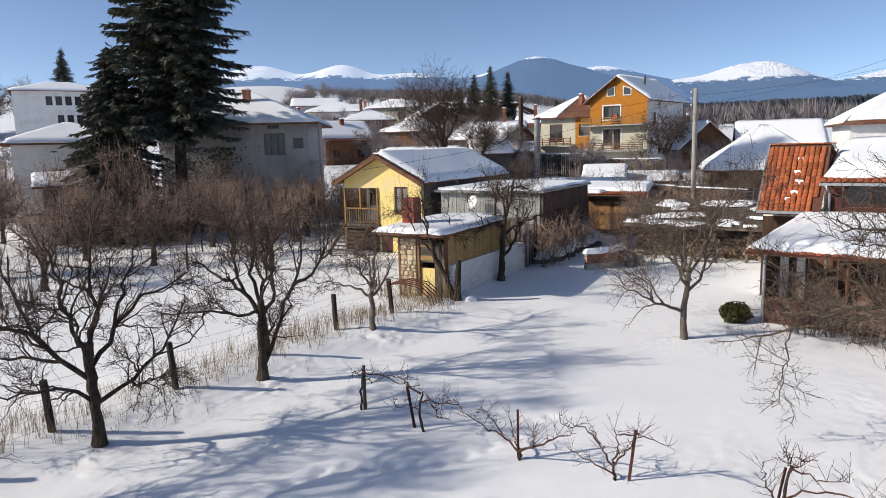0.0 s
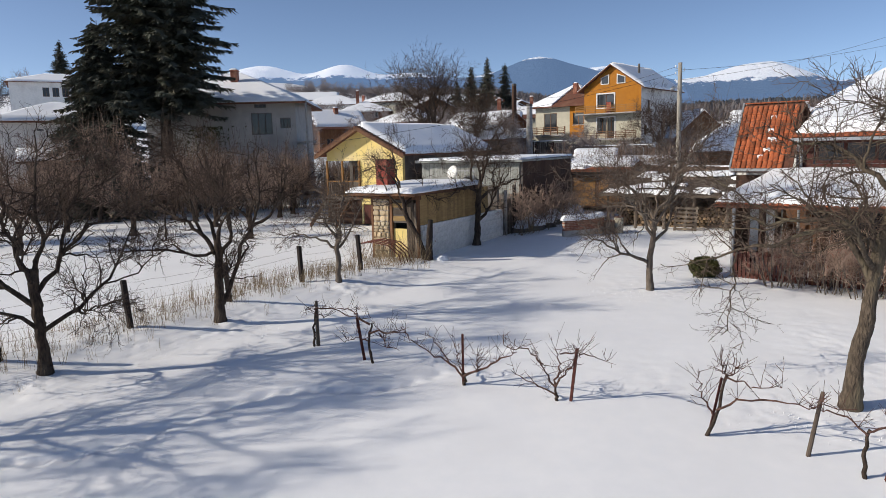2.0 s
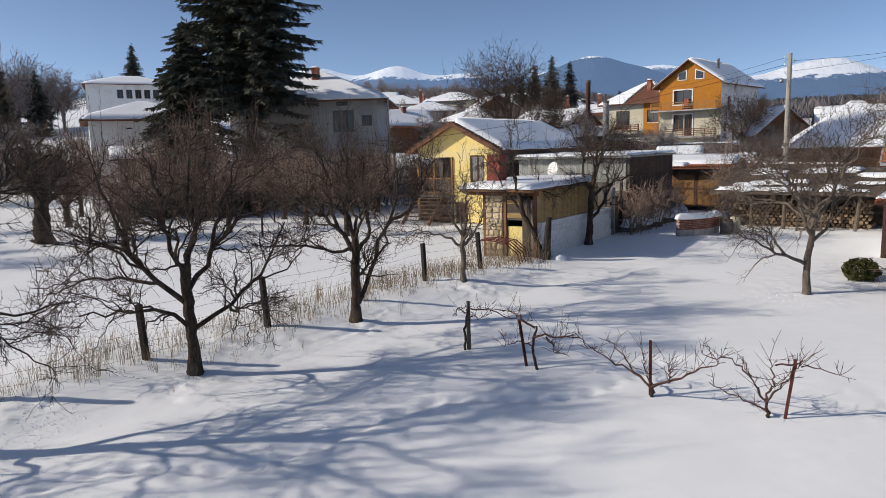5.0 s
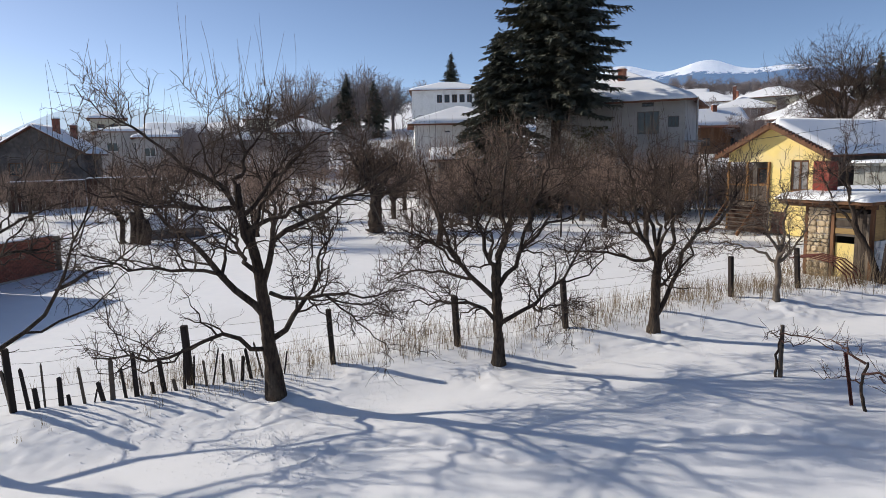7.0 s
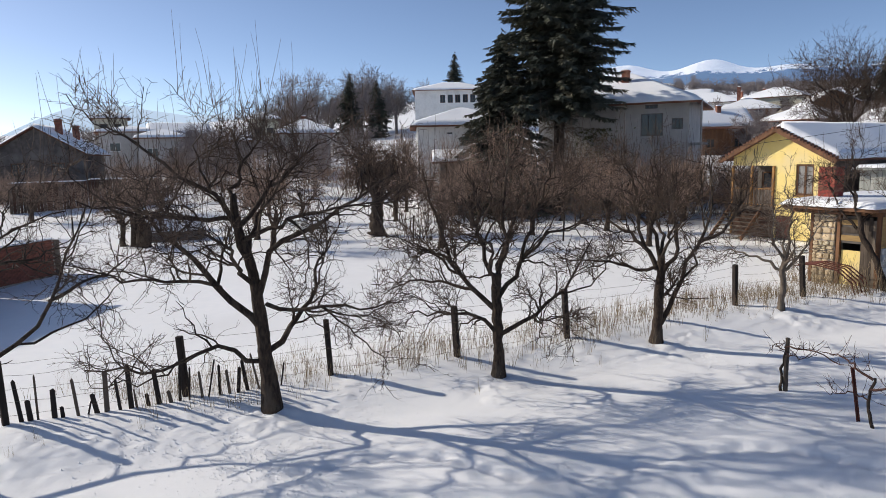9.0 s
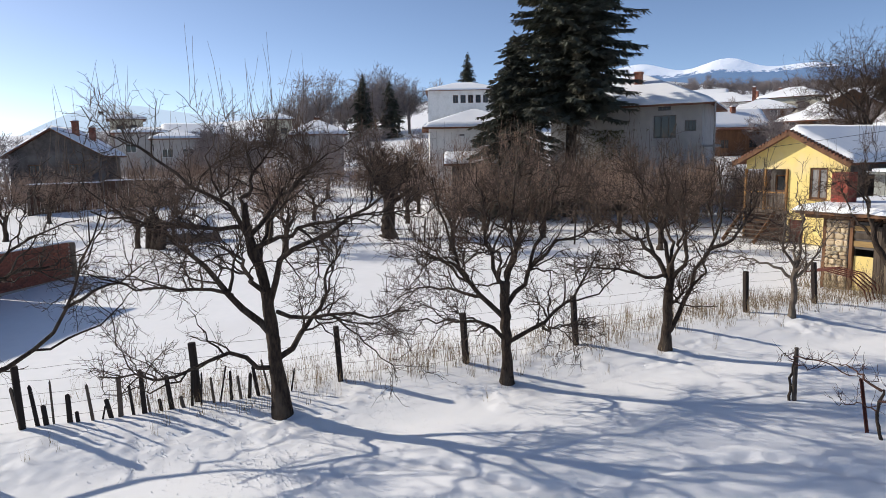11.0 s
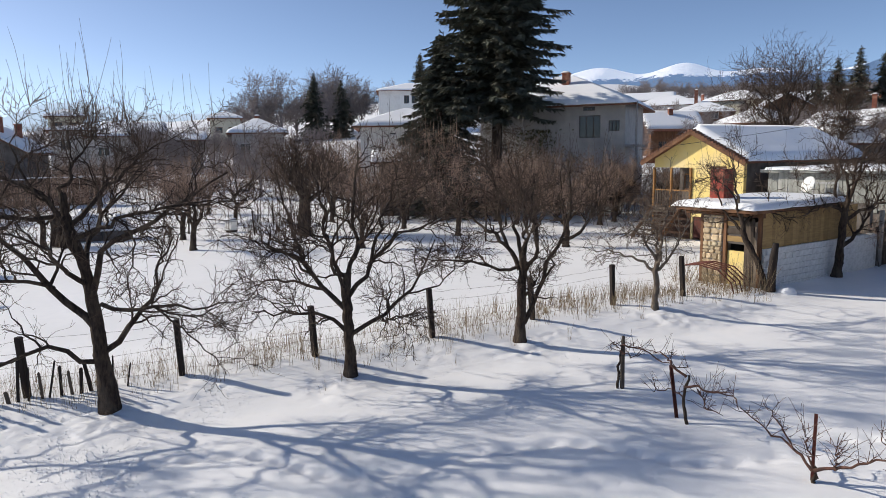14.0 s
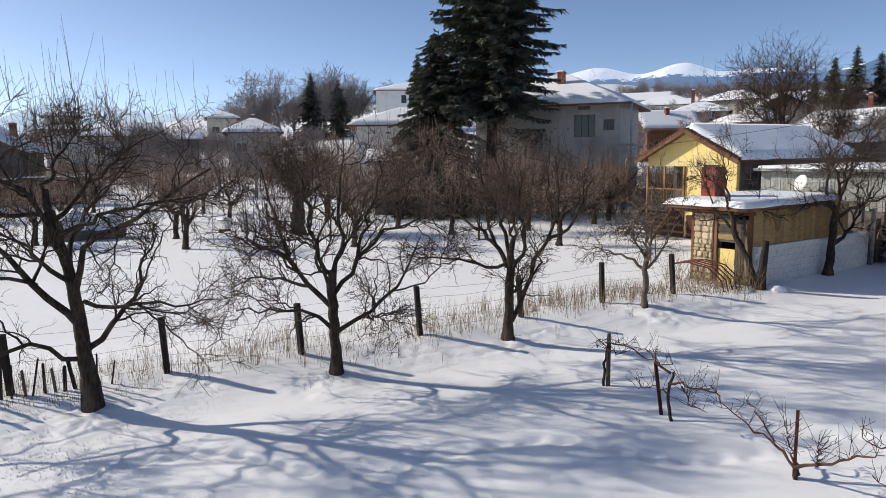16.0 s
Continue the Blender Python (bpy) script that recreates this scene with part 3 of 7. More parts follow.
fruit_tree("bare apple tree with spreading limbs beside the fence", -8.13, 13.55, 12,
           [(0, 0, 0), (0, 0, 1.1), (-0.04, -0.02, 1.84), (0, 0, 2.35)],
           [limb(29, 0.06, (0.05, 1.0, 0), (0.6, 1.32, -0.1), (1.03, 1.6, -0.1), (1.45, 2.08, -0.2), (1.7, 2.56, -0.2), (1.95, 3.1, -0.4)),
            limb(29, 0.035, (0.65, 1.36, -0.1), (0.95, 1.4, -0.4), (1.45, 1.62, -0.7)),
            limb(29, 0.055, (-0.05, 1.05, 0), (-0.42, 1.48, -0.2), (-0.97, 1.6, -0.4), (-1.45, 1.6, -0.6), (-1.9, 1.7, -0.7)),
            limb(29, 0.07, (-0.05, 1.55, 0), (-0.6, 2.08, 0.1), (-0.97, 2.56, 0.3), (-1.27, 3.17, 0.3), (-1.45, 3.8, 0.5), (-1.6, 4.6, 0.6)),
            limb(29, 0.06, (0, 2.25, 0), (-0.3, 2.7, -0.1), (-0.39, 3.3, -0.2), (-0.42, 3.9, -0.3), (-0.6, 4.8, -0.3)),
            limb(29, 0.06, (0, 2.3, 0), (0.18, 2.93, 0.2), (0.12, 3.65, 0.3), (0.18, 4.3, 0.3), (0.3, 5.1, 0.4)),
            limb(29, 0.065, (0.02, 1.85, 0), (0.42, 2.4, 0.2), (0.73, 2.8, 0.3), (1.1, 3.15, 0.3), (1.6, 3.35, 0.5), (2.1, 3.55, 0.7)),
            limb(29, 0.045, (-0.5, 2.0, 0.1), (-1.2, 2.08, 0.4), (-1.9, 2.1, 0.6), (-2.5, 1.85, 0.8)),
            limb(29, 0.055, (0, 2.1, 0), (0.1, 2.7, 0.7), (0.4, 3.3, 1.3), (0.6, 4.1, 1.7)),
            limb(29, 0.05, (0, 2.0, 0), (-0.2, 2.5, -0.6), (-0.1, 3.0, -1.2), (-0.4, 3.6, -1.7)),
            limb(29, 0.05, (0.45, 2.4, 0.2), (0.7, 3.2, 0.1), (0.95, 4.0, 0.1), (1.1, 4.7, 0)),
            limb(29, 0.045, (-0.95, 2.55, 0.3), (-1.5, 2.9, 0.1), (-2.0, 3.1, -0.1))],
           0.125, 8, 0.88, 8, 0.38, -0.02, 3, 220, 1.05, thick=0.0037)
fruit_tree("bare pruned apple tree with a broken stub", -5.76, 17.3, 13,
           [(0, 0, 0), (0.03, 0.01, 0.93), (0.07, 0.02, 1.8), (0.07, 0.02, 2.2)],
           [limb(16, 0.075, (0.1, 0.5, 0), (0.43, 1.2, 0.1), (0.64, 1.93, 0.1), (0.93, 2.5, 0.2), (1.14, 2.93, 0.2), (1.2, 3.6, 0.3), (1.15, 4.5, 0.3)),
            limb(16, 0.06, (0.1, 1.15, 0), (0.28, 1.4, -0.1), (0.47, 1.66, -0.15)),
            limb(16, 0.065, (0.1, 1.75, 0), (0.45, 2.25, -0.1), (0.4, 2.7, -0.1), (0.3, 3.3, -0.1), (0.4, 4.2, -0.2)),
            limb(16, 0.075, (0, 1.85, 0), (-0.3, 2.36, 0.1), (-0.7, 2.7, 0.1), (-1.14, 3.0, 0.3), (-1.6, 3.25, 0.4)),
            limb(16, 0.05, (0, 1.95, 0), (-0.43, 1.9, -0.2), (-1.0, 2.07, -0.4), (-1.7, 2.1, -0.6), (-2.3, 2.2, -0.8)),
            limb(16, 0.06, (0.05, 2.15, 0), (-0.15, 2.9, 0), (0, 3.8, 0.1), (-0.1, 4.7, 0.1)),
            limb(16, 0.055, (0.93, 2.5, 0.2), (1.4, 2.8, 0.1), (1.75, 3.3, 0.1), (1.9, 4.0, 0)),
            limb(16, 0.055, (0.05, 2.1, 0), (0.1, 2.6, 0.6), (-0.1, 3.2, 1.2), (0.1, 4.1, 1.6)),
            limb(16, 0.05, (-0.3, 2.36, 0.1), (-0.5, 3.1, 0), (-0.55, 3.9, -0.1), (-0.8, 4.6, -0.1)),
            limb(16, 0.05, (0.05, 2.1, 0), (0.2, 2.5, -0.6), (0.3, 3.1, -1.1), (0.2, 3.9, -1.3))],
           0.125, 7, 0.85, 7, 0.38, -0.01, 3, 220, 1.0, thick=0.0038)
fruit_tree("small bare plum tree beside the fence", -3.51, 21.5, 14,
           [(0, 0, 0), (0.05, 0, 0.7), (0, 0, 1.2), (0.1, 0, 1.7)],
           [(190, 25, 1.9, 0.65, 0.01), (10, 35, 1.7, 0.7, 0.02), (60, 70, 3.0, 1, 0.0), (200, 50, 1.7, 0.9, 0.02), (290, 40, 1.6, 0.8, 0.0), (110, 45, 1.6, 0.9, 0.0)],
           0.09, 6, 0.8, 6, 0.4, -0.03, 3, 20, 0.8, bark=GREYBARK)
fruit_tree("bare cherry tree beside a dark stump at the shed", -1.05, 25.75, 15,
           [(0, 0, 0), (-0.3, 0.05, 0.9), (-0.75, 0.1, 1.7), (-0.9, 0.1, 2.6)],
           [(170, 55, 2.0, 0.8, 0.03), (20, 50, 2.0, 0.85, 0.05), (60, 75, 2.3, 1, 0.0), (260, 60, 1.8, 0.95, 0.02)], 0.1, 6, 0.8, 6, 0.4, 0.0, 3, 50, 0.9, bark=BARK, twig=TWIG)
fruit_tree("bare old tree with a snowy forked limb beside the block wall", 0.77, 29.4, 16,
           [(0, 0, 0), (0.05, 0, 1.0), (0.1, 0.05, 1.9), (0.15, 0.05, 2.6)],
           [(15, 32, 2.6, 0.4, 0.04), (170, 55, 3.2, 0.9, 0.03), (20, 55, 3.4, 1, 0.02), (100, 62, 3.2, 1, 0.0), (280, 55, 2.8, 0.85, 0.02), (220, 45, 2.8, 0.9, 0.02), (350, 45, 2.8, 0.8, 0.02)], 0.14, 8, 1.0, 7, 0.45, 0.0, 4, 70, 0.9)
fruit_tree("slender bare cherry tree standing alone in the yard", 6.36, 21.22, 17,
           [(0, 0, 0), (-0.03, 0, 0.8), (0.05, 0, 1.6), (0.08, 0, 2.3)],
           [(185, 24, 2.6, 0.42, 0.03), (350, 42, 2.8, 0.7, 0.03), (200, 46, 3.2, 0.8, 0.03), (20, 55, 3.3, 0.95, 0.02), (100, 52, 3.0, 0.9, 0.02), (270, 48, 2.7, 0.85, 0.02), (160, 64, 3.4, 1, 0.0), (320, 60, 3.2, 1, 0.0), (60, 72, 3.4, 1, 0.0)],
           0.1, 9, 1.15, 8, 0.5, -0.03, 3, 80, 0.9, bark=GREYBARK)
fruit_tree("spreading old apple tree with drooping grey branches", 7.95, 12.3, 18,
           [(0, 0, 0), (0.1, -0.05, 1.46), (0.25, -0.13, 2.9), (0.4, -0.2, 4.0)],
           [limb(-28, 0.075, (0.2, 2.3, 0), (-0.35, 3.35, 0.1), (-0.9, 3.15, 0.2), (-1.6, 2.85, 0.3), (-2.3, 2.65, 0.3), (-2.8, 2.5, 0.3)),
            limb(-28, 0.07, (0.28, 2.85, 0), (-0.16, 3.34, -0.2), (-0.75, 3.48, -0.4), (-1.3, 3.41, -0.5), (-2.2, 3.55, -0.6)),
            limb(-28, 0.06, (0.42, 3.9, 0), (-0.16, 4.5, 0.1), (-0.67, 4.8, 0.2), (-1.3, 4.75, 0.2)),
            limb(-28, 0.05, (0.45, 4.0, 0), (0.55, 4.9, 0.1), (0.26, 5.4, 0.1), (-0.1, 5.7, 0.2)),
            limb(-28, 0.07, (0.3, 2.9, 0), (1.0, 3.4, 0.1), (1.8, 3.6, 0.1), (2.6, 3.2, 0.2)),
            limb(-28, 0.055, (0.42, 3.9, 0), (1.2, 4.6, -0.1), (2.0, 4.9, -0.2)),
            limb(-28, 0.06, (0.2, 2.5, 0), (0.2, 3.2, 0.8), (0.0, 3.7, 1.6), (-0.6, 3.6, 2.3)),
            limb(-28, 0.06, (0.2, 2.6, 0), (0.0, 3.2, -0.7), (-0.2, 3.6, -1.3))],
           0.145, 9, 0.9, 8, 0.42, -0.02, 3, 70, 0.8, bark=OLDBARK, thick=0.0038, taper=0.5)
fruit_tree(OLD, -15.3, 5.0, 19, [(0, 0, 0), (0.05, 0, 1.1), (0, 0.1, 1.9), (0.1, 0.1, 2.6)],
           [limb(73, 0.07, (0, 1.1, 0), (1.2, 1.4, 0.1), (2.2, 1.95, 0.1), (2.5, 2.6, 0), (2.94, 3.5, 0), (3.3, 4.3, 0.2)), limb(73, 0.04, (2.45, 2.5, 0), (3.4, 2.95, -0.2), (4.0, 3.3, -0.4)),
            limb(73, 0.05, (0, 2.2, 0), (1.2, 2.9, 0.3), (1.8, 3.4, 0.5), (2.2, 3.9, 0.6)), limb(73, 0.05, (1.2, 3.1, 0.3), (2.2, 3.3, 0.6), (3.0, 3.4, 0.8))] + limbs_for(19, 4, 3.2, 46, 0.6),
           0.12, 4, 1.0, 5, 0.42, -0.02, 2, 60, 1.1)
fruit_tree(OLD, -17.6, 1.3, 20, [(0, 0, 0), (0.05, 0, 1.1), (0, 0.1, 1.9), (0.1, 0.1, 2.6)], limbs_for(20, 6, 3.0, 45, 0.5), 0.11, 4, 1.0, 4, 0.42, -0.02, 2, 30, 1.1)
fruit_tree("thick old pear tree with a ladder leaning on its trunk", -25.6, 31.0, 21, [(0, 0, 0), (0.1, 0, 1.2), (0.15, 0, 2.2)], limbs_for(21, 8, 3.0, 50, 0.7), 0.4, 9, 1.4, 7, 0.6, -0.02, 3, 60, 1.2, bark=BARK, thick=0.008)
for k, (tx, ty) in enumerate([(-10.7, 33.2), (-12.3, 43.0), (-17.5, 34.5), (-19.5, 28.5), (-31, 27), (-38, 33), (-29.5, 38), (-36, 22), (-44, 28), (-9, 46.5), (-22.5, 36.5), (-33, 44), (-14.5, 38), (-42, 38), (-50, 34), (-27, 24.5), (-47, 20), (-54, 26), (-40, 15), (-34, 33.5), (-17, 41), (-13, 48), (-25, 40.5)]):
    fruit_tree("bare orchard tree beyond the fence in snow", tx, ty, 40 + k, [(0, 0, 0), (0.05, 0, 0.8), (-0.1 + 0.06 * k % 0.3, 0.1, 1.6)], limbs_for(40 + k, 6, 2.2, 50, 0.6),
               0.15, 6, 1.0, 5, 0.5, -0.01, 1, 60, 1.1, bark=BARK, twig=REDTWIG, thick=0.0065, group="orchard beyond the fence")

for k, (tx, ty, q) in enumerate([(-23.5, 41.5, 1.0), (-19.2, 42.5, 0.95), (-15.6, 44.0, 0.9), (-27.8, 42.6, 1.0), (-12.2, 45.5, 0.75), (-31.5, 40.5, 0.9)]):
    fruit_tree("tall bare fruit tree before the grey house", tx, ty, 640 + k, [(0, 0, 0), (0.1, 0, 1.1 * q), (0.0, 0.1, 2.3 * q)], limbs_for(640 + k, 7, 3.3 * q, 58, 0.5, 0.03),
               0.15, 6, 1.3 * q, 6, 0.6, 0.0, 2, 90, 1.3 * q, bark=BARK, twig=REDTWIG, thick=0.006, group="orchard beyond the fence")


# a low trunk with many upright shoots
def thicket(seed, h, w, stems):
    rng = np.random.default_rng(seed)
    e = thing("shrub", "dense leafless brown shrub standing in snow", "shrub", group="bare shrubs")
    made = []
    for _ in range(stems):
        a, q = rng.uniform(0, 6.28), rng.uniform(0, 1)
        P = path(rng, (w * 0.4 * q * math.cos(a), w * 0.4 * q * math.sin(a), 0), (0.35 * math.cos(a), 0.35 * math.sin(a), 1), h * rng.uniform(0.5, 0.9), 9, 0.1, 0.0)
        made.append((P, np.linspace(0.022, 0.008, 9)))
    Mesh().tubes([p for p, _ in made], [r for _, r in made], 4).ob("stem", GREYBARK, e)
    Bs, tw = crown(rng, made, 5, h * 0.3, 5, h * 0.17, 0.03, 1, 0, 1, 0.0062)
    tw.tubes([q for q, _ in Bs], [r * 0.8 for _, r in Bs], 3)
    tagged(tw.ob("crown", REDTWIG, e), kind="stuff")
    return e


def scatter_shrubs():
    kinds = [thicket(70 + k, h, w, s) for k, (h, w, s) in enumerate([(3.4, 2.6, 15), (2.8, 3.0, 16), (4.2, 2.4, 14), (2.2, 2.4, 14)])]
    rng = np.random.default_rng(5)
    spots = []
    for k in range(15):  # before the grey house
        spots.append((-24 + 1.05 * k + rng.normal(0, 0.3), 48.6 + 0.16 * k + rng.normal(0, 0.5), rng.integers(0, 3)))
    for k in range(18):  # along the far hedge of the field
        spots.append((-34 - 2.7 * k + rng.normal(0, 0.8), 60.0 - 0.85 * k + rng.normal(0, 1.6), rng.integers(0, 3)))
    for k in range(34):
        spots.append((-66 + rng.normal(0, 7), 38 + rng.normal(0, 8), rng.integers(0, 3)))
    for k in range(8):  # against the long outbuilding
        spots.append((2.6 + 0.46 * k + rng.normal(0, 0.1), 33.0 + 1.15 * k, 3 if k % 3 else 1))
    for k in range(13):  # behind the woodshed and the boundary
        spots.append((8.6 + 0.75 * k + rng.normal(0, 0.4), 38.5 - 0.3 * k + rng.normal(0, 1.5), rng.integers(0, 3)))
    for k in range(10):
        spots.append((0 + 1.7 * k + rng.normal(0, 0.6), 52 + rng.normal(0, 3), rng.integers(0, 3)))
    for k in range(8):
        spots.append((-7.5 + 1.2 * k + rng.normal(0, 0.4), 49 + rng.normal(0, 2), rng.integers(0, 3)))
    for k in range(16):
        spots.append((-32 + 1.4 * k + rng.normal(0, 0.5), 46.3 + 0.2 * k + rng.normal(0, 0.7), 2))
    for k in range(10):
        spots.append((-44 + rng.normal(0, 4), 56 + rng.normal(0, 3), 2))
    for k in range(12):  # between the grey and the yellow house
        spots.append((rng.uniform(-11.5, -4.5), rng.uniform(51, 60), rng.integers(0, 3)))
    for k in range(26):  # between the drive and the village
        spots.append((rng.uniform(1, 19), 56 + rng.normal(0, 3.5), rng.integers(0, 4)))
    for k in range(9):  # tangle along the porch
        p = HOME @ Vector((1.6 + 0.75 * k + rng.normal(0, 0.15), -0.75 + rng.normal(0, 0.12), 0))
        spots.append((p.x, p.y, 3))
    first = set()
    for x, y, k in spots:
        m = pose(x, y, gz(x, y) - 0.05, 0, 0, rng.uniform(0, 360)) @ Matrix.Scale(rng.uniform(0.8, 1.2), 4)
        if k in first:
            o = copy_thing(kinds[k], Matrix.Identity(4))
        else:
            o = kinds[k]
            first.add(k)
        o.matrix_basis = m


scatter_shrubs()
TALL = "tall bare walnut tree among the village houses"
for k, (tx, ty, s, lab) in enumerate([(-4.6, 69, 1.22, TALL), (-0.8, 76, 0.8, TALL), (20.6, 82, 0.8, "bare tree before the white gable wall")]):
    fruit_tree(lab, tx, ty, 130 + k, [(0, 0, 0), (0.1, 0, 2.5 * s), (0, 0.1, 4.5 * s)], limbs_for(130 + k, 8, 5.5 * s, 58, 0.5, 0.02), 0.26 * s, 9, 2.6 * s, 7, 1.2 * s, 0.02, 3, 30, 1.6 * s,
               bark=BARK, thick=0.009, group="tall bare trees", name="tree")


def conifer(label, x, y, z, h, r, clear, seed, whorl=0.42, per=9, blade=0.4, name="spruce_tree", step=0.13, droop=0.35, lean=0.0, full=0.7):
    """Whorls of drooping boughs, each feathered with needle sprays."""
    rng = np.random.default_rng(seed)
    e = thing(name, label, "tree", pose(x, y, z, 0, lean, 0), "conifers")
    Mesh().tubes([path(rng, (0, 0, 0), (0, 0, 1), h, 14, 0.01)], [np.linspace(0.015 * h, 0.02, 14)], 10).ob("trunk", BARK, e, smooth=True)
    boughs, V, F = [], [], 0
    level = clear
    while level < h - 0.3:
        t = (level - clear) / (h - clear)
        rad = r * ((1 - t) ** full)
        for k in range(per):
            a = rng.uniform(0, 6.283)
            L = max(0.3, rad * rng.uniform(0.4, 1.08) * (0.72 + 0.5 * vnoise(2.2 * math.cos(a) + seed, 2.2 * math.sin(a) + level * 0.7, seed)))
            s = np.linspace(0, 1, 7)
            drop = -droop * L * (s**1.2) + 0.16 * L * s**3
            wob = rng.normal(0, 0.05 * L, 7).cumsum() * 0.4
            P = np.stack([L * s * math.cos(a) - wob * math.sin(a), L * s * math.sin(a) + wob * math.cos(a), level + drop + rng.normal(0, 0.3)], 1)
            boughs.append(P)
            n = int(L / step)
            for q in np.linspace(0.12, 1, max(2, n)):
                c = np.array([np.interp(q, s, P[:, i]) for i in range(3)])
                for sd in (-1, 1, 0):
                    b = a + sd * rng.uniform(0.4, 1.25) + rng.normal(0, 0.25)
                    l = blade * min(1, 0.2 + 0.3 * rad) * rng.uniform(0.6, 1.3) * (1.25 - 0.55 * q)
                    d = np.array([math.cos(b), math.sin(b), rng.uniform(-0.95, 0.05)])
                    w = np.array([-d[1], d[0], rng.uniform(-0.6, 0.6)]) * l * 0.17
                    V += [c, c + d * l * 0.45 + w, c + d * l, c + d * l * 0.45 - w - (0, 0, 0.05)]
        level += whorl * rng.uniform(0.7, 1.3) * (0.6 + 0.6 * (1 - t))
    if clear > 3:
        D = [path(rng, (0, 0, rng.uniform(1.2, clear + 2)), (math.cos(a), math.sin(a), rng.uniform(-0.5, 0.3)), rng.uniform(1.0, 3.6), 7, 0.2, -0.05) for a in rng.uniform(0, 6.28, 200)]
        S = [path(rng, q[int(rng.integers(1, 6))], off(rng, q[3] - q[2], 0.9), rng.uniform(0.4, 1.2), 7, 0.25, -0.04) for q in D for _ in range(5)]
        Mesh().tubes(D + S, np.tile(np.linspace(0.022, 0.006, 7), (len(D) * 6, 1)), 4).ob("dead_branch_work", GREYBARK, e, "bare dead lower branches")
    b = Mesh().tubes(boughs, np.tile(np.linspace(0.035, 0.008, 7), (len(boughs), 1)), 4)
    b.ob("bough_frame", BARK, e)
    n = len(V) // 4
    Mesh().add(V, [(4 * i, 4 * i + 1, 4 * i + 2, 4 * i + 3) for i in range(n)]).ob("foliage", NEEDLE, e)
    return e


conifer("very tall dark spruce with drooping boughs and a bare lower trunk", -21.5, 46.8, gz(-21.5, 46.8), 30, 5.0, 8.0, 301, 0.3, 20, 0.56, step=0.09, droop=0.36, lean=2.5, full=0.55)
conifer("dark narrow spruce growing beside a taller one", -24.9, 44.9, gz(-24.9, 44.9), 13.1, 4.7, 1.2, 302, 0.3, 15, 0.44, step=0.08, droop=0.5, full=0.62)
for k, (x, y, h, r) in enumerate([(0.2, 138, 14.0, 3.6), (3.6, 140, 13.2, 3.4), (-3.2, 142, 12.6, 3.6), (-6, 139, 10, 3.2), (14.2, 150, 8.5, 2.4), (-105.2, 121.5, 15, 4.4), (-100.6, 125.4, 13, 3.6), (-92.5, 146, 18.0, 4.6)]):
    conifer("dark fir tree among the village roofs", x, y, gz(x, y), h, r, 0.8, 310 + k, 0.5, 11, 1.0, "fir_tree", 0.28)


def woodland():
    rng = np.random.default_rng(9)
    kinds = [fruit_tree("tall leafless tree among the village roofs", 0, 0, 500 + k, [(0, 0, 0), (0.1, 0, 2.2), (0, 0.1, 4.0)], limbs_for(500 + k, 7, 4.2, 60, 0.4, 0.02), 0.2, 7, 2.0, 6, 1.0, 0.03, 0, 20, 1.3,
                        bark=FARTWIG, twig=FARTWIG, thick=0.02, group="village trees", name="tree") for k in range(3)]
    spots = [(rng.uniform(-9, 26), rng.uniform(62, 84), 0.42) for _ in range(16)] + [(rng.uniform(-38, 4), rng.uniform(84, 165), 0.5) for _ in range(40)] + [(rng.uniform(-128, -98), rng.uniform(112, 150), 1.45) for _ in range(22)] + [(rng.uniform(-75, -12), rng.uniform(185, 290), 0.9) for _ in range(34)]
    spots += [(rng.uniform(-32, 34), rng.uniform(76, 128), 0.55) for _ in range(26)] + [(rng.uniform(-85, -45), rng.uniform(45, 80), 0.6) for _ in range(26)] + [(rng.uniform(-110, -70), rng.uniform(25, 70), 0.6) for _ in range(24)]
    for _ in range(60):  # among the roofs up the slope
        y = rng.uniform(86, 210)
        spots.append((y * rng.uniform(-0.34, 0.06), y, 0.55))
    for k, (x, y, s) in enumerate(spots):
        if any((x - hx) ** 2 + (y - hy) ** 2 < 36 for hx, hy in ((9, 97), (17, 90), (-18, 56))):
            continue
        m = pose(x, y, gz(x, y) - 0.1, 0, 0, rng.uniform(0, 360)) @ Matrix.Scale(s * rng.uniform(0.75, 1.25), 4)
        o = kinds[k] if k < 3 else copy_thing(kinds[k % 3], Matrix.Identity(4))
        o.matrix_basis = m


woodland()


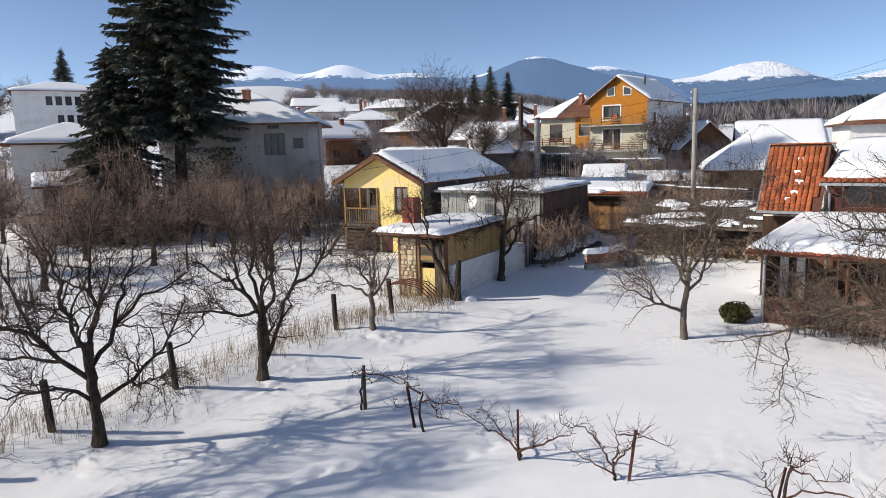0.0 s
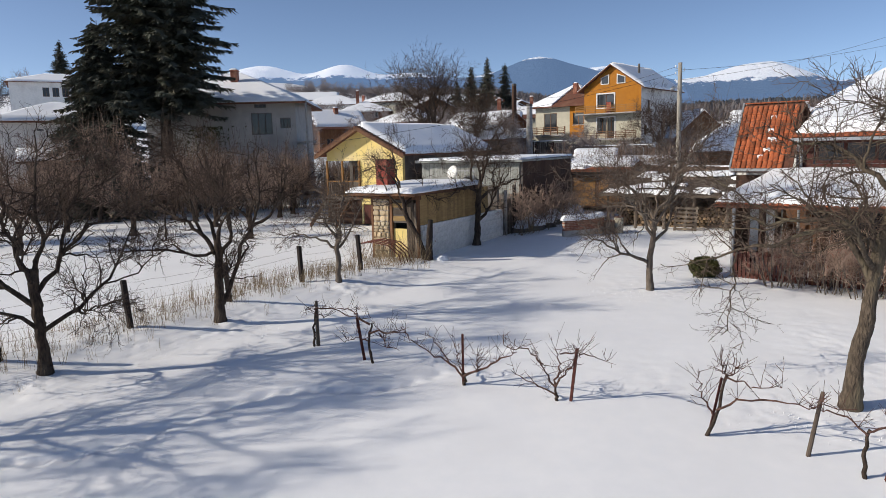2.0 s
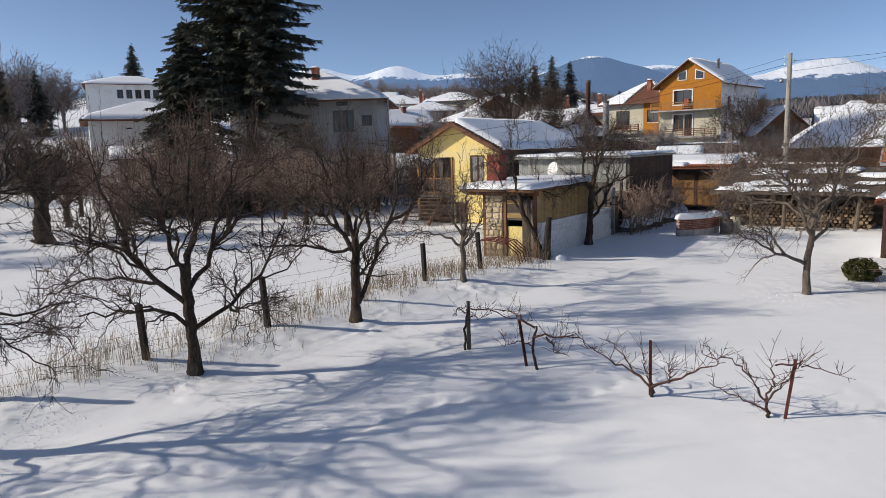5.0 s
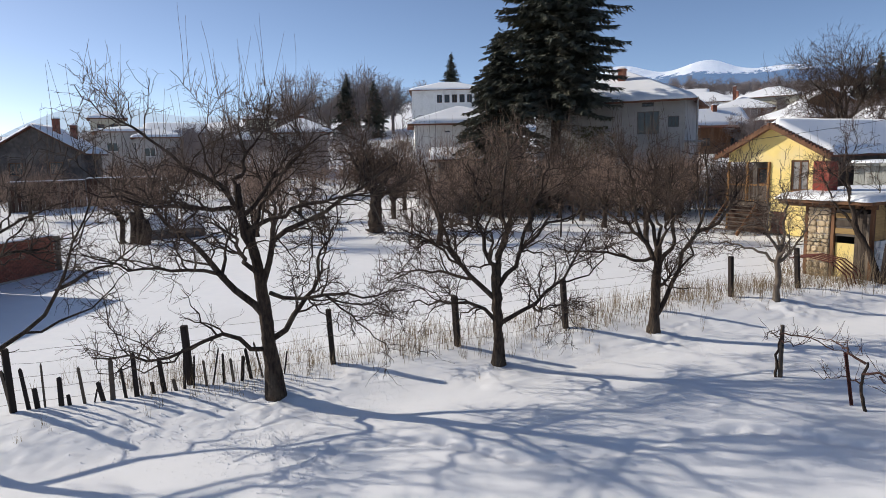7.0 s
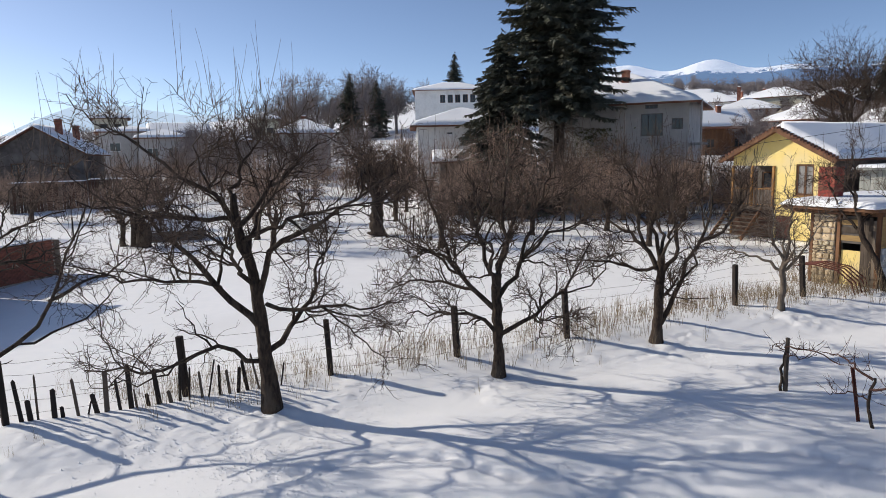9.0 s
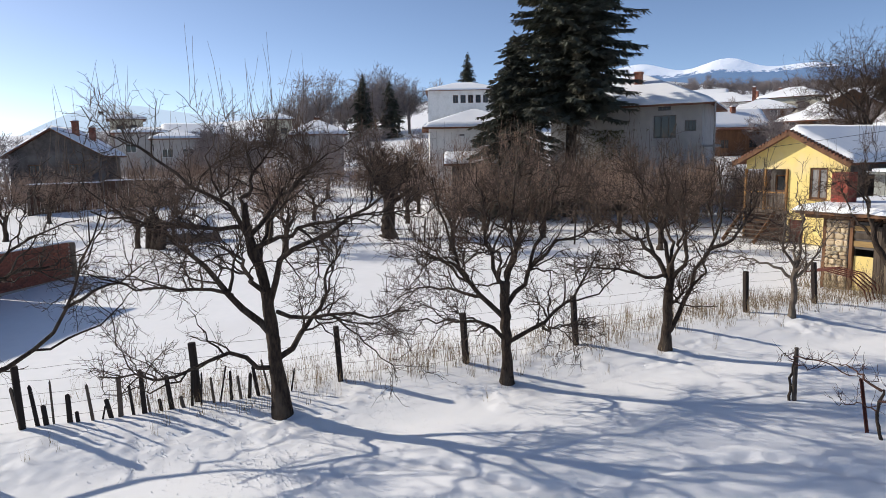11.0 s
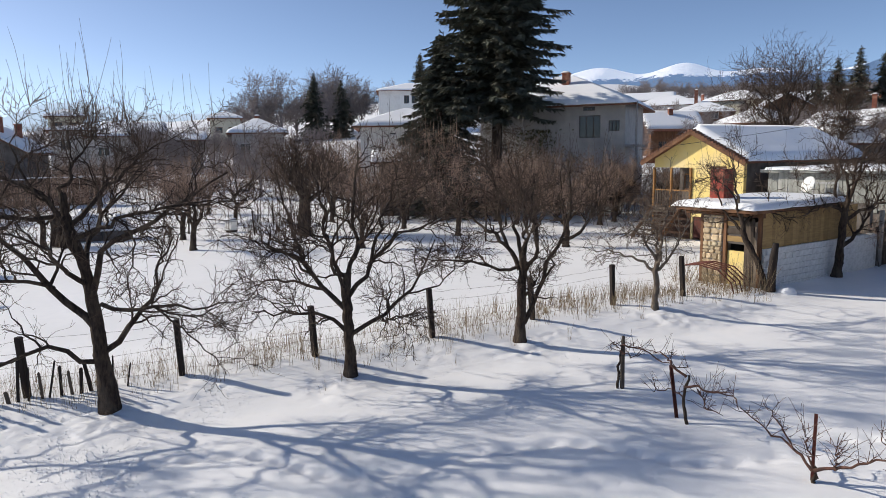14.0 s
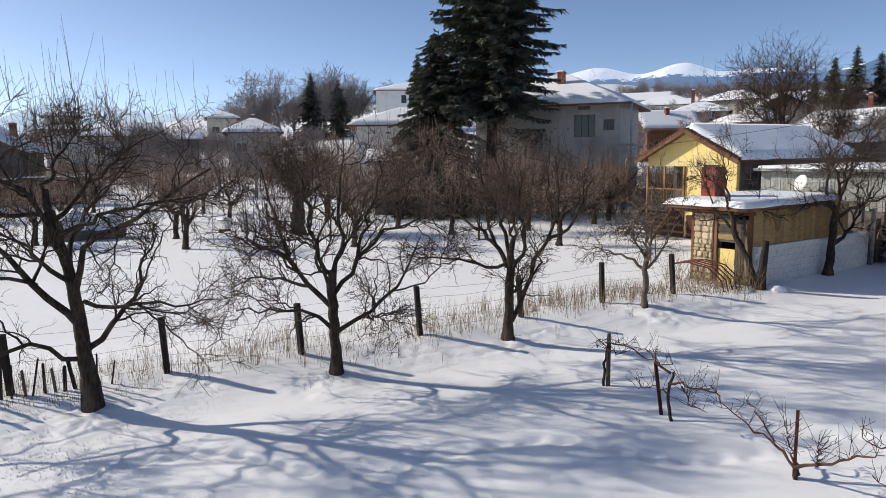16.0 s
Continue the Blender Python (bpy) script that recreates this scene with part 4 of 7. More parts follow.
def far_woods():
    """Leafless woods on the slopes: thousands of small ragged crowns in one mass."""
    rng = np.random.default_rng(8)
    V, F = [], []

    def tree(x, y, z, h, w):
        for _ in range(16):
            a = rng.uniform(0, 6.28)
            c = np.array([x + w * 0.4 * math.cos(a), y + w * 0.4 * math.sin(a), z + h * rng.uniform(0.3, 0.75)])
            d = np.array([rng.normal(0, 0.3), rng.normal(0, 0.3), 1]) * h * rng.uniform(0.25, 0.45)
            s = np.array([math.sin(a), -math.cos(a), 0]) * w * rng.uniform(0.03, 0.1)
            n = len(V)
            V.extend([c - d * 0.7, c + s, c + d, c - s])
            F.append((n, n + 1, n + 2, n + 3))

    C, G = [], []
    for q in range(11000):
        y = rng.uniform(430, 700) if q < 8500 else rng.uniform(280, 430)
        x = y * rng.uniform(0.2, 0.7)
        h = (rng.uniform(4.5, 8) if y > 430 else rng.uniform(2, 4.5)) * (0.75 + 0.5 * vnoise(x * 0.05, y * 0.05, 6))
        w, z, a0 = h * rng.uniform(0.4, 0.75), gz(x, y), rng.uniform(0, 6)
        n = len(C)
        C.extend([(x + w * rng.uniform(0.6, 1.2) * math.cos(a0 + 1.257 * i), y + w * math.sin(a0 + 1.257 * i), z + h * rng.uniform(0.0, 0.35)) for i in range(5)] + [(x, y, z + h)])
        G.extend([(n + i, n + (i + 1) % 5, n + 5) for i in range(5)])
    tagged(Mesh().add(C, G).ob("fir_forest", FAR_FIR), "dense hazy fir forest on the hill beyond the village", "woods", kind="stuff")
    for x0, x1, y0, y1, count, h in [(-230, 60, 420, 620, 1400, 6), (60, 130, 230, 420, 400, 7)]:
        for _ in range(count):
            x, y = rng.uniform(x0, x1), rng.uniform(y0, y1)
            tree(x, y, gz(x, y), h * rng.uniform(0.6, 1.2), h * 0.6)
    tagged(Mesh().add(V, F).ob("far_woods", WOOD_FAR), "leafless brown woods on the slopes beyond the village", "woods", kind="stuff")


far_woods()


# ---- fence, grass, vines ----
def wire_fence():
    e = thing("wire_fence", "barbed wire fence on dark tarred wooden posts", "fence")
    rng = np.random.default_rng(31)
    tops = []
    for k, (x, y) in enumerate(FENCE):
        z = gz(x, y)
        lean = Vector((-0.05 + rng.normal(0, 0.02), -0.02 + rng.normal(0, 0.02), 1)).normalized()
        h = 1.22 + rng.normal(0, 0.05)
        q = lean.to_track_quat("Z", "Y").to_matrix().to_4x4()
        b = Mesh().box(-0.065, 0.065, -0.06, 0.06, -0.3, h, None, 0.012)
        o = b.ob("post", POSTWOOD, e)
        o.matrix_basis = pose(x, y, z) @ q @ pose(0, 0, 0, 0, 0, 50 + rng.normal(0, 8))
        tops.append((Vector((x, y, z)), lean, h))
    for f in (0.12, 0.32, 0.52, 0.74, 0.94):
        for (a, la, ha), (c, lc, hc) in zip(tops, tops[1:]):
            P = [a + la * ha * f + (c + lc * hc * f - a - la * ha * f) * t - Vector((0, 0, 0.16 * t * (1 - t))) + Vector(rng.normal(0, 0.012, 3)) for t in np.linspace(0, 1, 9)]
            Mesh().tube([tuple(p) for p in P], 0.0038, 3).ob("wire", WIRE, e)
    return e


def palings():
    e = thing("paling_fence", "broken remains of an old paling fence", "fence")
    rng = np.random.default_rng(32)
    A, B = Vector((-15.1, 6.6, 0)), Vector((-11.9, 10.6, 0))
    for k in range(27):
        p = A.lerp(B, (k + rng.uniform(-0.3, 0.3)) / 26)
        h, w = rng.choice([0.25, 0.45, 0.6, 0.7, 0.8, 0.9]) * rng.uniform(0.85, 1.1), rng.choice([0.018, 0.03, 0.04, 0.052])
        b = Mesh().prism([(-w, -0.2), (w, -0.2), (w * 0.9, h * 0.93), (w * 0.2, h), (-w * 0.8, h * 0.95)], -0.014, 0.014)
        o = b.ob("paling", POSTWOOD if k % 3 else OLDWOOD, e)
        o.matrix_basis = pose(p.x, p.y, gz(p.x, p.y), rng.normal(0, 5), rng.normal(-2, 8), 50 + rng.normal(0, 15))
    return e


def grass():
    rng = np.random.default_rng(33)
    V, F = [], []
    seg = [(Vector((*a, 0)), Vector((*b, 0))) for a, b in zip(FENCE[1:], FENCE[2:] + [(-1.5, 25.2)])]
    for _ in range(1350):
        a, b = seg[rng.integers(0, len(seg))]
        p = a.lerp(b, rng.uniform(0, 1))
        s = rng.normal(0.3, 0.6)
        x, y = p.x - 0.811 * s, p.y + 0.585 * s
        if vnoise(x * 0.8, y * 0.8, 2) < 0.3:
            continue
        z = gz(x, y)
        for _ in range(rng.integers(3, 8)):
            h, a2 = rng.uniform(0.08, 0.75) ** 1.25 * (0.5 + 0.7 * vnoise(x * 0.5, y * 0.5, 7)), rng.uniform(0, 6.28)
            bx, by = x + rng.normal(0, 0.05), y + rng.normal(0, 0.05)
            lx, ly = rng.normal(0, 0.22) * h, rng.normal(0, 0.22) * h
            w = rng.uniform(0.003, 0.006)
            n = len(V)
            V.extend([(bx - w * math.cos(a2), by - w * math.sin(a2), z - 0.03), (bx + w * math.cos(a2), by + w * math.sin(a2), z - 0.03),
                      (bx + lx * 0.4 + w * 0.7, by + ly * 0.4, z + h * 0.6), (bx + lx * 0.4 - w * 0.7, by + ly * 0.4, z + h * 0.6), (bx + lx, by + ly, z + h)])
            F.extend([(n, n + 1, n + 2, n + 3), (n + 3, n + 2, n + 4)])
    tagged(Mesh().add(V, F).ob("dry_grass", GRASS), "dry straw-coloured grass and weeds poking through the snow", "grass", kind="stuff")


def vine(x, y, seed, stem, arms, canes=26, cane=0.4):
    """A pruned vine on a row: stem and arms are bends of (metres along the row, metres up)."""
    rng = np.random.default_rng(seed)
    e = thing("grapevine", "leafless pruned grapevine with reddish canes", "vine", pose(x, y, gz(x, y) - 0.03, 0, 0, -32), "row of grapevines")
    P = drawn(rng, [(u, 0.03 * k, v) for k, (u, v) in enumerate(stem)], 9, 0.016)
    Mesh().tubes([P], [np.linspace(0.034, 0.022, 9) * rng.uniform(0.85, 1.15, 9)], 7, True).ob("stem", BARK, e, smooth=True)
    made = []
    for r, bends in arms:
        Q = drawn(rng, [(u, rng.normal(0, 0.05) * k, v) for k, (u, v) in enumerate(bends)], 12, 0.022)
        made.append((Q, np.linspace(r * 1.2, 0.006, 12)))
        Mesh().tubes([Q], [made[-1][1] * rng.uniform(0.85, 1.2, 12)], 6).ob("arm", VINEWOOD, e, smooth=True)
    C = []
    for _ in range(canes * 3 // 2):
        Q, _r = made[int(rng.integers(0, len(made)))]
        i = int(rng.integers(2, 12))
        d = (rng.normal(0, 0.55), rng.normal(0, 0.45), rng.uniform(0.1, 1.0))
        S = crooked(rng, Q[i], d, cane * rng.uniform(0.3, 1.4), 5, 0.13, 0.02)
        C.append(S)
        if rng.random() < 0.7:
            C.append(crooked(rng, S[2], off(rng, S[3] - S[2], 0.8), cane * rng.uniform(0.15, 0.5), 5, 0.13))
    tagged(Mesh().tubes(C, np.tile(np.linspace(0.0052, 0.0028, 5), (len(C), 1)), 4).ob("cane_growth", VINEWOOD, e), kind="stuff")
    return e


def stake(x, y, h, lean, wood, r=0.024):
    z = gz(x, y)
    b = Mesh()
    if wood is RUST:
        b.prism([(-r, -r), (r, -r), (r, -r * 0.4), (-r * 0.4, -r * 0.4), (-r * 0.4, r), (-r, r)], -0.25, h, "z")
    else:
        b.tube([(0, 0, -0.25), (0.006, 0, h * 0.4), (0, 0.005, h * 0.8), (0, 0, h)], [r * 1.1, r, r * 0.95, r * 0.8], 8)
    o = b.ob("vine_stake", wood, None)
    o.matrix_basis = pose(x, y, z) @ Vector((*lean, 1)).normalized().to_track_quat("Z", "Y").to_matrix().to_4x4()
    return tagged(o, "rusty angle-iron vine stake" if wood is RUST else "weathered round wooden vine stake", "stake", "vine stakes")


def snow_crumbs():
    """Loose crumbs of snow where it was trodden and where it fell from the branches."""
    rng = np.random.default_rng(34)
    B, F = [], []
    spots = [(-11.4, 9.6, 1.7, 420), (-8.1, 13.2, 1.3, 300), (-5.7, 17.0, 1.2, 240), (-3.4, 21.2, 1.0, 150), (-10.2, 8.2, 1.6, 300), (-9.6, 11.2, 1.3, 220), (-6.6, 14.9, 1.2, 180), (-13.0, 7.6, 1.2, 200), (8.2, 12.0, 1.6, 160), (6.3, 20.9, 1.2, 110)]
    for x0, y0, r, n in spots:
        for _ in range(n * 2):
            x, y = x0 + rng.normal(0, r * 0.6), y0 + rng.normal(0, r * 0.4)
            z, q = gz(x, y) + rng.uniform(-0.004, 0.012), rng.uniform(0.006, 0.016) * rng.uniform(0.35, 1.0)
            a = rng.uniform(0, 6)
            k = len(B)
            B.extend([(x + q * rng.uniform(0.7, 1.3) * math.cos(a + 1.571 * i), y + q * rng.uniform(0.7, 1.3) * math.sin(a + 1.571 * i), z - 0.03) for i in range(4)])
            B.extend([(x + q * 0.7 * math.cos(a + 0.4 + 1.571 * i), y + q * 0.7 * math.sin(a + 0.4 + 1.571 * i), z + q * rng.uniform(0.5, 1.0)) for i in range(4)])
            F.extend([(k + i, k + (i + 1) % 4, k + 4 + (i + 1) % 4, k + 4 + i) for i in range(4)] + [(k + 4, k + 5, k + 6, k + 7)])
    tagged(Mesh().add(B, F).ob("snow_crumbs", SNOW, smooth=True), "loose crumbs of trodden snow round the trees", "snow", kind="stuff")


wire_fence()
palings()
snow_crumbs()
grass()
for a in [(-2.67, 15.67, 1.1, (0.0, 0.0), OLDWOOD, 0.045), (-1.36, 14.7, 0.98, (-0.15, 0.05), RUST), (0.93, 13.3, 1.03, (0.0, 0.05), RUST), (3.0, 12.5, 1.05, (0.1, -0.05), RUST),
          (5.13, 11.2, 1.0, (0.22, 0.1), RUST), (6.47, 10.55, 1.06, (0.16, 0.0), OLDWOOD, 0.035), (7.25, 9.85, 0.5, (0.25, 0.1), RUST)]:
    stake(*a)
vine(-2.75, 15.62, 51, [(0, 0), (-0.03, 0.5), (0.05, 0.95)], [(0.016, [(0.05, 0.95), (0.45, 1.05), (0.85, 1.02), (1.3, 0.95), (1.65, 0.85)]), (0.011, [(0.05, 0.9), (-0.2, 0.95), (-0.35, 0.75)]), (0.012, [(0.04, 0.85), (0.4, 0.8), (0.7, 0.95)])], 24)
vine(-1.13, 14.5, 52, [(0, 0), (-0.15, 0.4), (-0.12, 0.65), (-0.05, 0.9)], [(0.02, [(-0.05, 0.9), (-0.3, 1.05), (-0.7, 1.15), (-1.1, 1.1)]), (0.018, [(-0.1, 0.7), (0.2, 0.75), (0.55, 0.8), (0.95, 0.85), (1.25, 0.72)]), (0.012, [(0.2, 0.75), (0.45, 0.5), (0.7, 0.42)]), (0.012, [(-0.12, 0.5), (-0.5, 0.55), (-0.8, 0.4)])], 44)
vine(0.95, 13.25, 53, [(0, 0), (0.0, 0.12), (-0.02, 0.25)], [(0.02, [(-0.02, 0.2), (-0.35, 0.4), (-0.8, 0.58), (-1.2, 0.85)]), (0.025, [(0, 0.22), (0.3, 0.35), (0.65, 0.62), (0.95, 0.75), (1.35, 0.98)]), (0.014, [(-0.02, 0.25), (-0.15, 0.6), (-0.1, 0.9)]), (0.012, [(-0.35, 0.4), (-0.5, 0.7), (-0.9, 0.95)]), (0.012, [(0.3, 0.35), (0.35, 0.7)])], 46)
vine(2.75, 12.5, 54, [(0, 0), (-0.06, 0.15), (-0.05, 0.35)], [(0.017, [(-0.05, 0.3), (-0.3, 0.65), (-0.4, 0.95)]), (0.017, [(-0.05, 0.35), (0.05, 0.7), (0, 1.05)]), (0.017, [(-0.05, 0.3), (0.25, 0.7), (0.4, 1.05)]), (0.012, [(-0.3, 0.7), (-0.7, 0.9), (-1.1, 0.98)]), (0.013, [(0.05, 0.95), (0.5, 1.05), (1.0, 1.0)]), (0.012, [(-0.05, 0.15), (-0.5, 0.28), (-1.0, 0.42)])], 50)
vine(5.1, 11.2, 55, [(0, 0), (0.1, 0.3), (0.22, 0.75), (0.28, 1.1)], [(0.016, [(0.15, 0.5), (0.5, 0.72), (1.0, 0.78), (1.5, 0.86), (2.1, 0.9)]), (0.014, [(0.28, 1.1), (0.2, 1.4)]), (0.014, [(0.25, 1.05), (0.5, 1.3)]), (0.014, [(0.1, 0.4), (-0.1, 0.75), (-0.15, 1.1)]), (0.012, [(0.28, 1.1), (0.7, 1.0), (1.1, 1.05)])], 40)
vine(7.0, 9.9, 56, [(0, 0), (-0.05, 0.4), (0.0, 0.75)], [(0.014, [(0, 0.7), (-0.4, 0.95), (-0.8, 1.0)]), (0.014, [(0, 0.75), (0.3, 0.95), (0.8, 1.0)])], 18)


# ---- buildings ----
def snow_sheet(c, th, nx, ny, seed=0, rounded=(1, 1, 1, 1), jut=0.05):
    """A pillow of snow over the four corners c, rounded off along its free edges."""
    u, v = np.meshgrid(np.linspace(0, 1, nx), np.linspace(0, 1, ny))
    c = np.array(c, float)
    lx, ly = np.linalg.norm(c[1] - c[0]), max(np.linalg.norm(c[3] - c[0]), 0.1)
    e = np.full(u.shape, 9.0)
    for d, on in ((u * lx, rounded[0]), ((1 - u) * lx, rounded[1]), (v * ly, rounded[2]), ((1 - v) * ly, rounded[3])):
        if on:
            e = np.minimum(e, d)
    e = np.clip(e / (th * 1.1), 0, 1)
    edge = (1 - e) * jut
    uu = u + edge / lx * ((vnoise(u * lx * 1.5 + seed, v * ly * 1.5, seed) - 0.5) * 2)
    vv = v + edge / ly * ((vnoise(u * lx * 1.7, v * ly * 1.7 + seed, seed + 3) - 0.5) * 2)
    B = c[0] * ((1 - uu) * (1 - vv))[..., None] + c[1] * (uu * (1 - vv))[..., None] + c[2] * (uu * vv)[..., None] + c[3] * ((1 - uu) * vv)[..., None]
    h = th * np.sqrt(np.clip(1 - (1 - e) ** 2, 0.02, 1)) * (0.8 + 0.4 * fbm(u * lx * 0.5, v * ly * 0.5, seed))
    T = B + np.stack([0 * h, 0 * h, h], -1)
    b, n = Mesh(), nx * ny
    ids = np.arange(n).reshape(ny, nx)
    top = np.stack([ids[:-1, :-1], ids[:-1, 1:], ids[1:, 1:], ids[1:, :-1]], -1).reshape(-1, 4)
    rim = np.concatenate([ids[0, :], ids[1:, -1], ids[-1, -2::-1], ids[-2:0:-1, 0]])
    F = top.tolist() + (top[:, ::-1] + n).tolist() + [(a + n, z + n, z, a) for a, z in zip(rim, np.roll(rim, -1))]
    return b.add(np.concatenate([T.reshape(-1, 3), B.reshape(-1, 3)]), F)


def lattice(b, m, xs, zs, y0, y1, solid):
    """A slab with openings as one closed mesh: the cells between xs and zs for which solid(x, z) holds."""
    nx, nz = len(xs) - 1, len(zs) - 1
    on = [[solid((xs[i] + xs[i + 1]) / 2, (zs[j] + zs[j + 1]) / 2) for j in range(nz)] for i in range(nx)]
    v = [tuple(m @ Vector((x, y, z))) for y in (y0, y1) for x in xs for z in zs]
    at = lambda s, i, j: s * len(xs) * len(zs) + i * len(zs) + j
    full = lambda i, j: 0 <= i < nx and 0 <= j < nz and on[i][j]
    f = []
    for i in range(nx):
        for j in range(nz):
            if not on[i][j]:
                continue
            f += [(at(0, i, j), at(0, i + 1, j), at(0, i + 1, j + 1), at(0, i, j + 1)), (at(1, i, j), at(1, i, j + 1), at(1, i + 1, j + 1), at(1, i + 1, j))]
            for ok, p, q in ((full(i - 1, j), (i, j), (i, j + 1)), (full(i + 1, j), (i + 1, j + 1), (i + 1, j)), (full(i, j - 1), (i + 1, j), (i, j)), (full(i, j + 1), (i, j + 1), (i + 1, j + 1))):
                if not ok:
                    f.append((at(0, *p), at(0, *q), at(1, *q), at(1, *p)))
    used = sorted({k for q in f for k in q})
    new_at = {k: n for n, k in enumerate(used)}
    b.add([v[k] for k in used], [tuple(new_at[k] for k in q) for q in f])


def wall(b, m, w, h, holes, th):
    """A wall with rectangular openings; its outer face lies at y = 0 of m."""
    xs = sorted({0.0, w, *(v for x, z, a, c in holes for v in (x, x + a))})
    zs = sorted({0.0, h, *(v for x, z, a, c in holes for v in (z, z + c))})
    lattice(b, m, xs, zs, 0, th, lambda cx, cz: not any(x < cx < x + a and z < cz < z + c for x, z, a, c in holes))


def window(parent, m, w, h, frame, glass, leaves=2, rows=1, sill=None, fw=0.07, name="window"):
    bars_x = [(0, fw), (w - fw, w)] + [(w * k / leaves - fw * 0.5, w * k / leaves + fw * 0.5) for k in range(1, leaves)]
    bars_z = [(0, fw), (h - fw, h)] + [(h * k / rows - fw * 0.35, h * k / rows + fw * 0.35) for k in range(1, rows)]
    b = Mesh()
    lattice(b, Matrix.Identity(4), sorted({v for q in bars_x for v in q}), sorted({v for q in bars_z for v in q}), 0.05, 0.13,
            lambda x, z: any(p < x < q for p, q in bars_x) or any(p < z < q for p, q in bars_z))
    o = b.ob(name, frame, parent)
    o.matrix_basis = m
    for k in range(leaves):
        x = w * k / leaves
        Mesh().box(x + 0.01, x + w / leaves - 0.01, 0.085, 0.1, 0.01, h - 0.01).ob("pane", glass, o)
    if sill:
        Mesh().box(-0.06, w + 0.06, -0.07, 0.05, -0.06, 0).ob("sill", sill, o)
    return o


def side_frames(W, D):
    return {"front": pose(0, 0, 0), "right": pose(W, 0, 0, 0, 0, 90), "back": pose(W, D, 0, 0, 0, 180), "left": pose(0, D, 0, 0, 0, -90)}


def house(name, label, x, y, z, rot, W, D, H, rise, roof="hip", walls=GREYWALL, tiles=TILES, snow=0.28, over=0.5, holes=None, frame=WHITE, glass=GLASS, chimneys=(), sill=None, seed=0,
          leaves=2, group="village houses", bare=0.0, span=None):
    """A plastered house: walls with openings, windows, a tiled roof under snow and chimneys. bare: share of the roof front with no snow."""
    e = thing(name, label, "house", pose(x, y, z, 0, 0, rot), group)
    fr = side_frames(W, D)
    holes = holes or {}
    th = 0.25
    for s, m in fr.items():
        w = W if s in ("front", "back") else D
        b = Mesh()
        wall(b, m @ (pose(0, 0, 0) if s in ("front", "back") else pose(th, 0, 0)), w if s in ("front", "back") else w - 2 * th,
             H, [(hx - (0 if s in ("front", "back") else th), hz, hw, hh) for hx, hz, hw, hh in holes.get(s, ())], th)
        g = None
        if roof == "gable" and s in ("front", "back"):
            g = Mesh().prism([(0, H), (W, H), (W / 2, H + rise)], 0, th)
        if roof == "gable_x" and s in ("left", "right"):
            g = Mesh().prism([(0, H), (D, H), (D / 2, H + rise)], 0, th)
        if g:
            g.v[-1] = np.array([tuple(m @ Vector(p)) for p in g.v[-1]])
            g.ob("gable", walls, e)
        b.ob("wall", walls, e)
        for hx, hz, hw, hh in holes.get(s, ()):
            window(e, m @ pose(hx, 0, hz), hw, hh, frame, glass, 1 if hw < 0.7 else leaves, 1, sill)
    o, t = over, 0.14
    k = rise / (W / 2 if roof == "gable" else D / 2)
    ze = H - o * k
    if roof == "gable":
        planes = [[(W / 2, -o, H + rise), (-o, -o, ze), (-o, D + o, ze), (W / 2, D + o, H + rise)], [(W / 2, D + o, H + rise), (W + o, D + o, ze), (W + o, -o, ze), (W / 2, -o, H + rise)]]
    elif roof == "gable_x":
        planes = [[(-o, -o, ze), (W + o, -o, ze), (W + o, D / 2, H + rise), (-o, D / 2, H + rise)], [(W + o, D + o, ze), (-o, D + o, ze), (-o, D / 2, H + rise), (W + o, D / 2, H + rise)]]
    else:
        i = min(D / 2, W / 2 - 0.3)
        a, c = (i, D / 2, H + rise), (W - i, D / 2, H + rise)
        planes = [[(-o, -o, ze), (W + o, -o, ze), c, a], [(W + o, D + o, ze), (-o, D + o, ze), a, c], [(-o, D + o, ze), (-o, -o, ze), a, a], [(W + o, -o, ze), (W + o, D + o, ze), c, c]]
    b = Mesh()
    for P in planes:
        n = len(b.v)
        Q = [p for j, p in enumerate(P) if p not in P[:j]]
        lo = [(px, py, pz - t) for px, py, pz in Q]
        kk = len(Q)
        b.add(Q + lo, [tuple(range(kk)), tuple(range(2 * kk - 1, kk - 1, -1))] + [(j, kk + j, kk + (j + 1) % kk, (j + 1) % kk) for j in range(kk)])
    r = b.ob("roof", tiles, e)
    for j, P in enumerate(planes):
        up = Vector((0, 0, 0.004))
        C = [tuple(Vector(p) + up) for p in P]
        if roof == "gable":
            C = [C[1], C[2], C[3], C[0]] if j == 0 else [C[1], C[2], C[3], C[0]]
        if bare and j == 0:
            C = [tuple(Vector(C[0]).lerp(Vector(C[3]), bare)), tuple(Vector(C[1]).lerp(Vector(C[2]), bare)), C[2], C[3]]
        if span and j == 0:
            a, z = span
            C = [tuple(Vector(C[p]).lerp(Vector(C[q]), w)) for p, q, w in ((0, 1, a), (0, 1, z), (3, 2, z), (3, 2, a))]
        snow_sheet(C, snow, 22, 14, seed + j, (1 if roof != "hip" else 0, 1 if roof != "hip" else 0, 1, 0)).ob("roof_snow", ROOFSNOW, r, smooth=True)
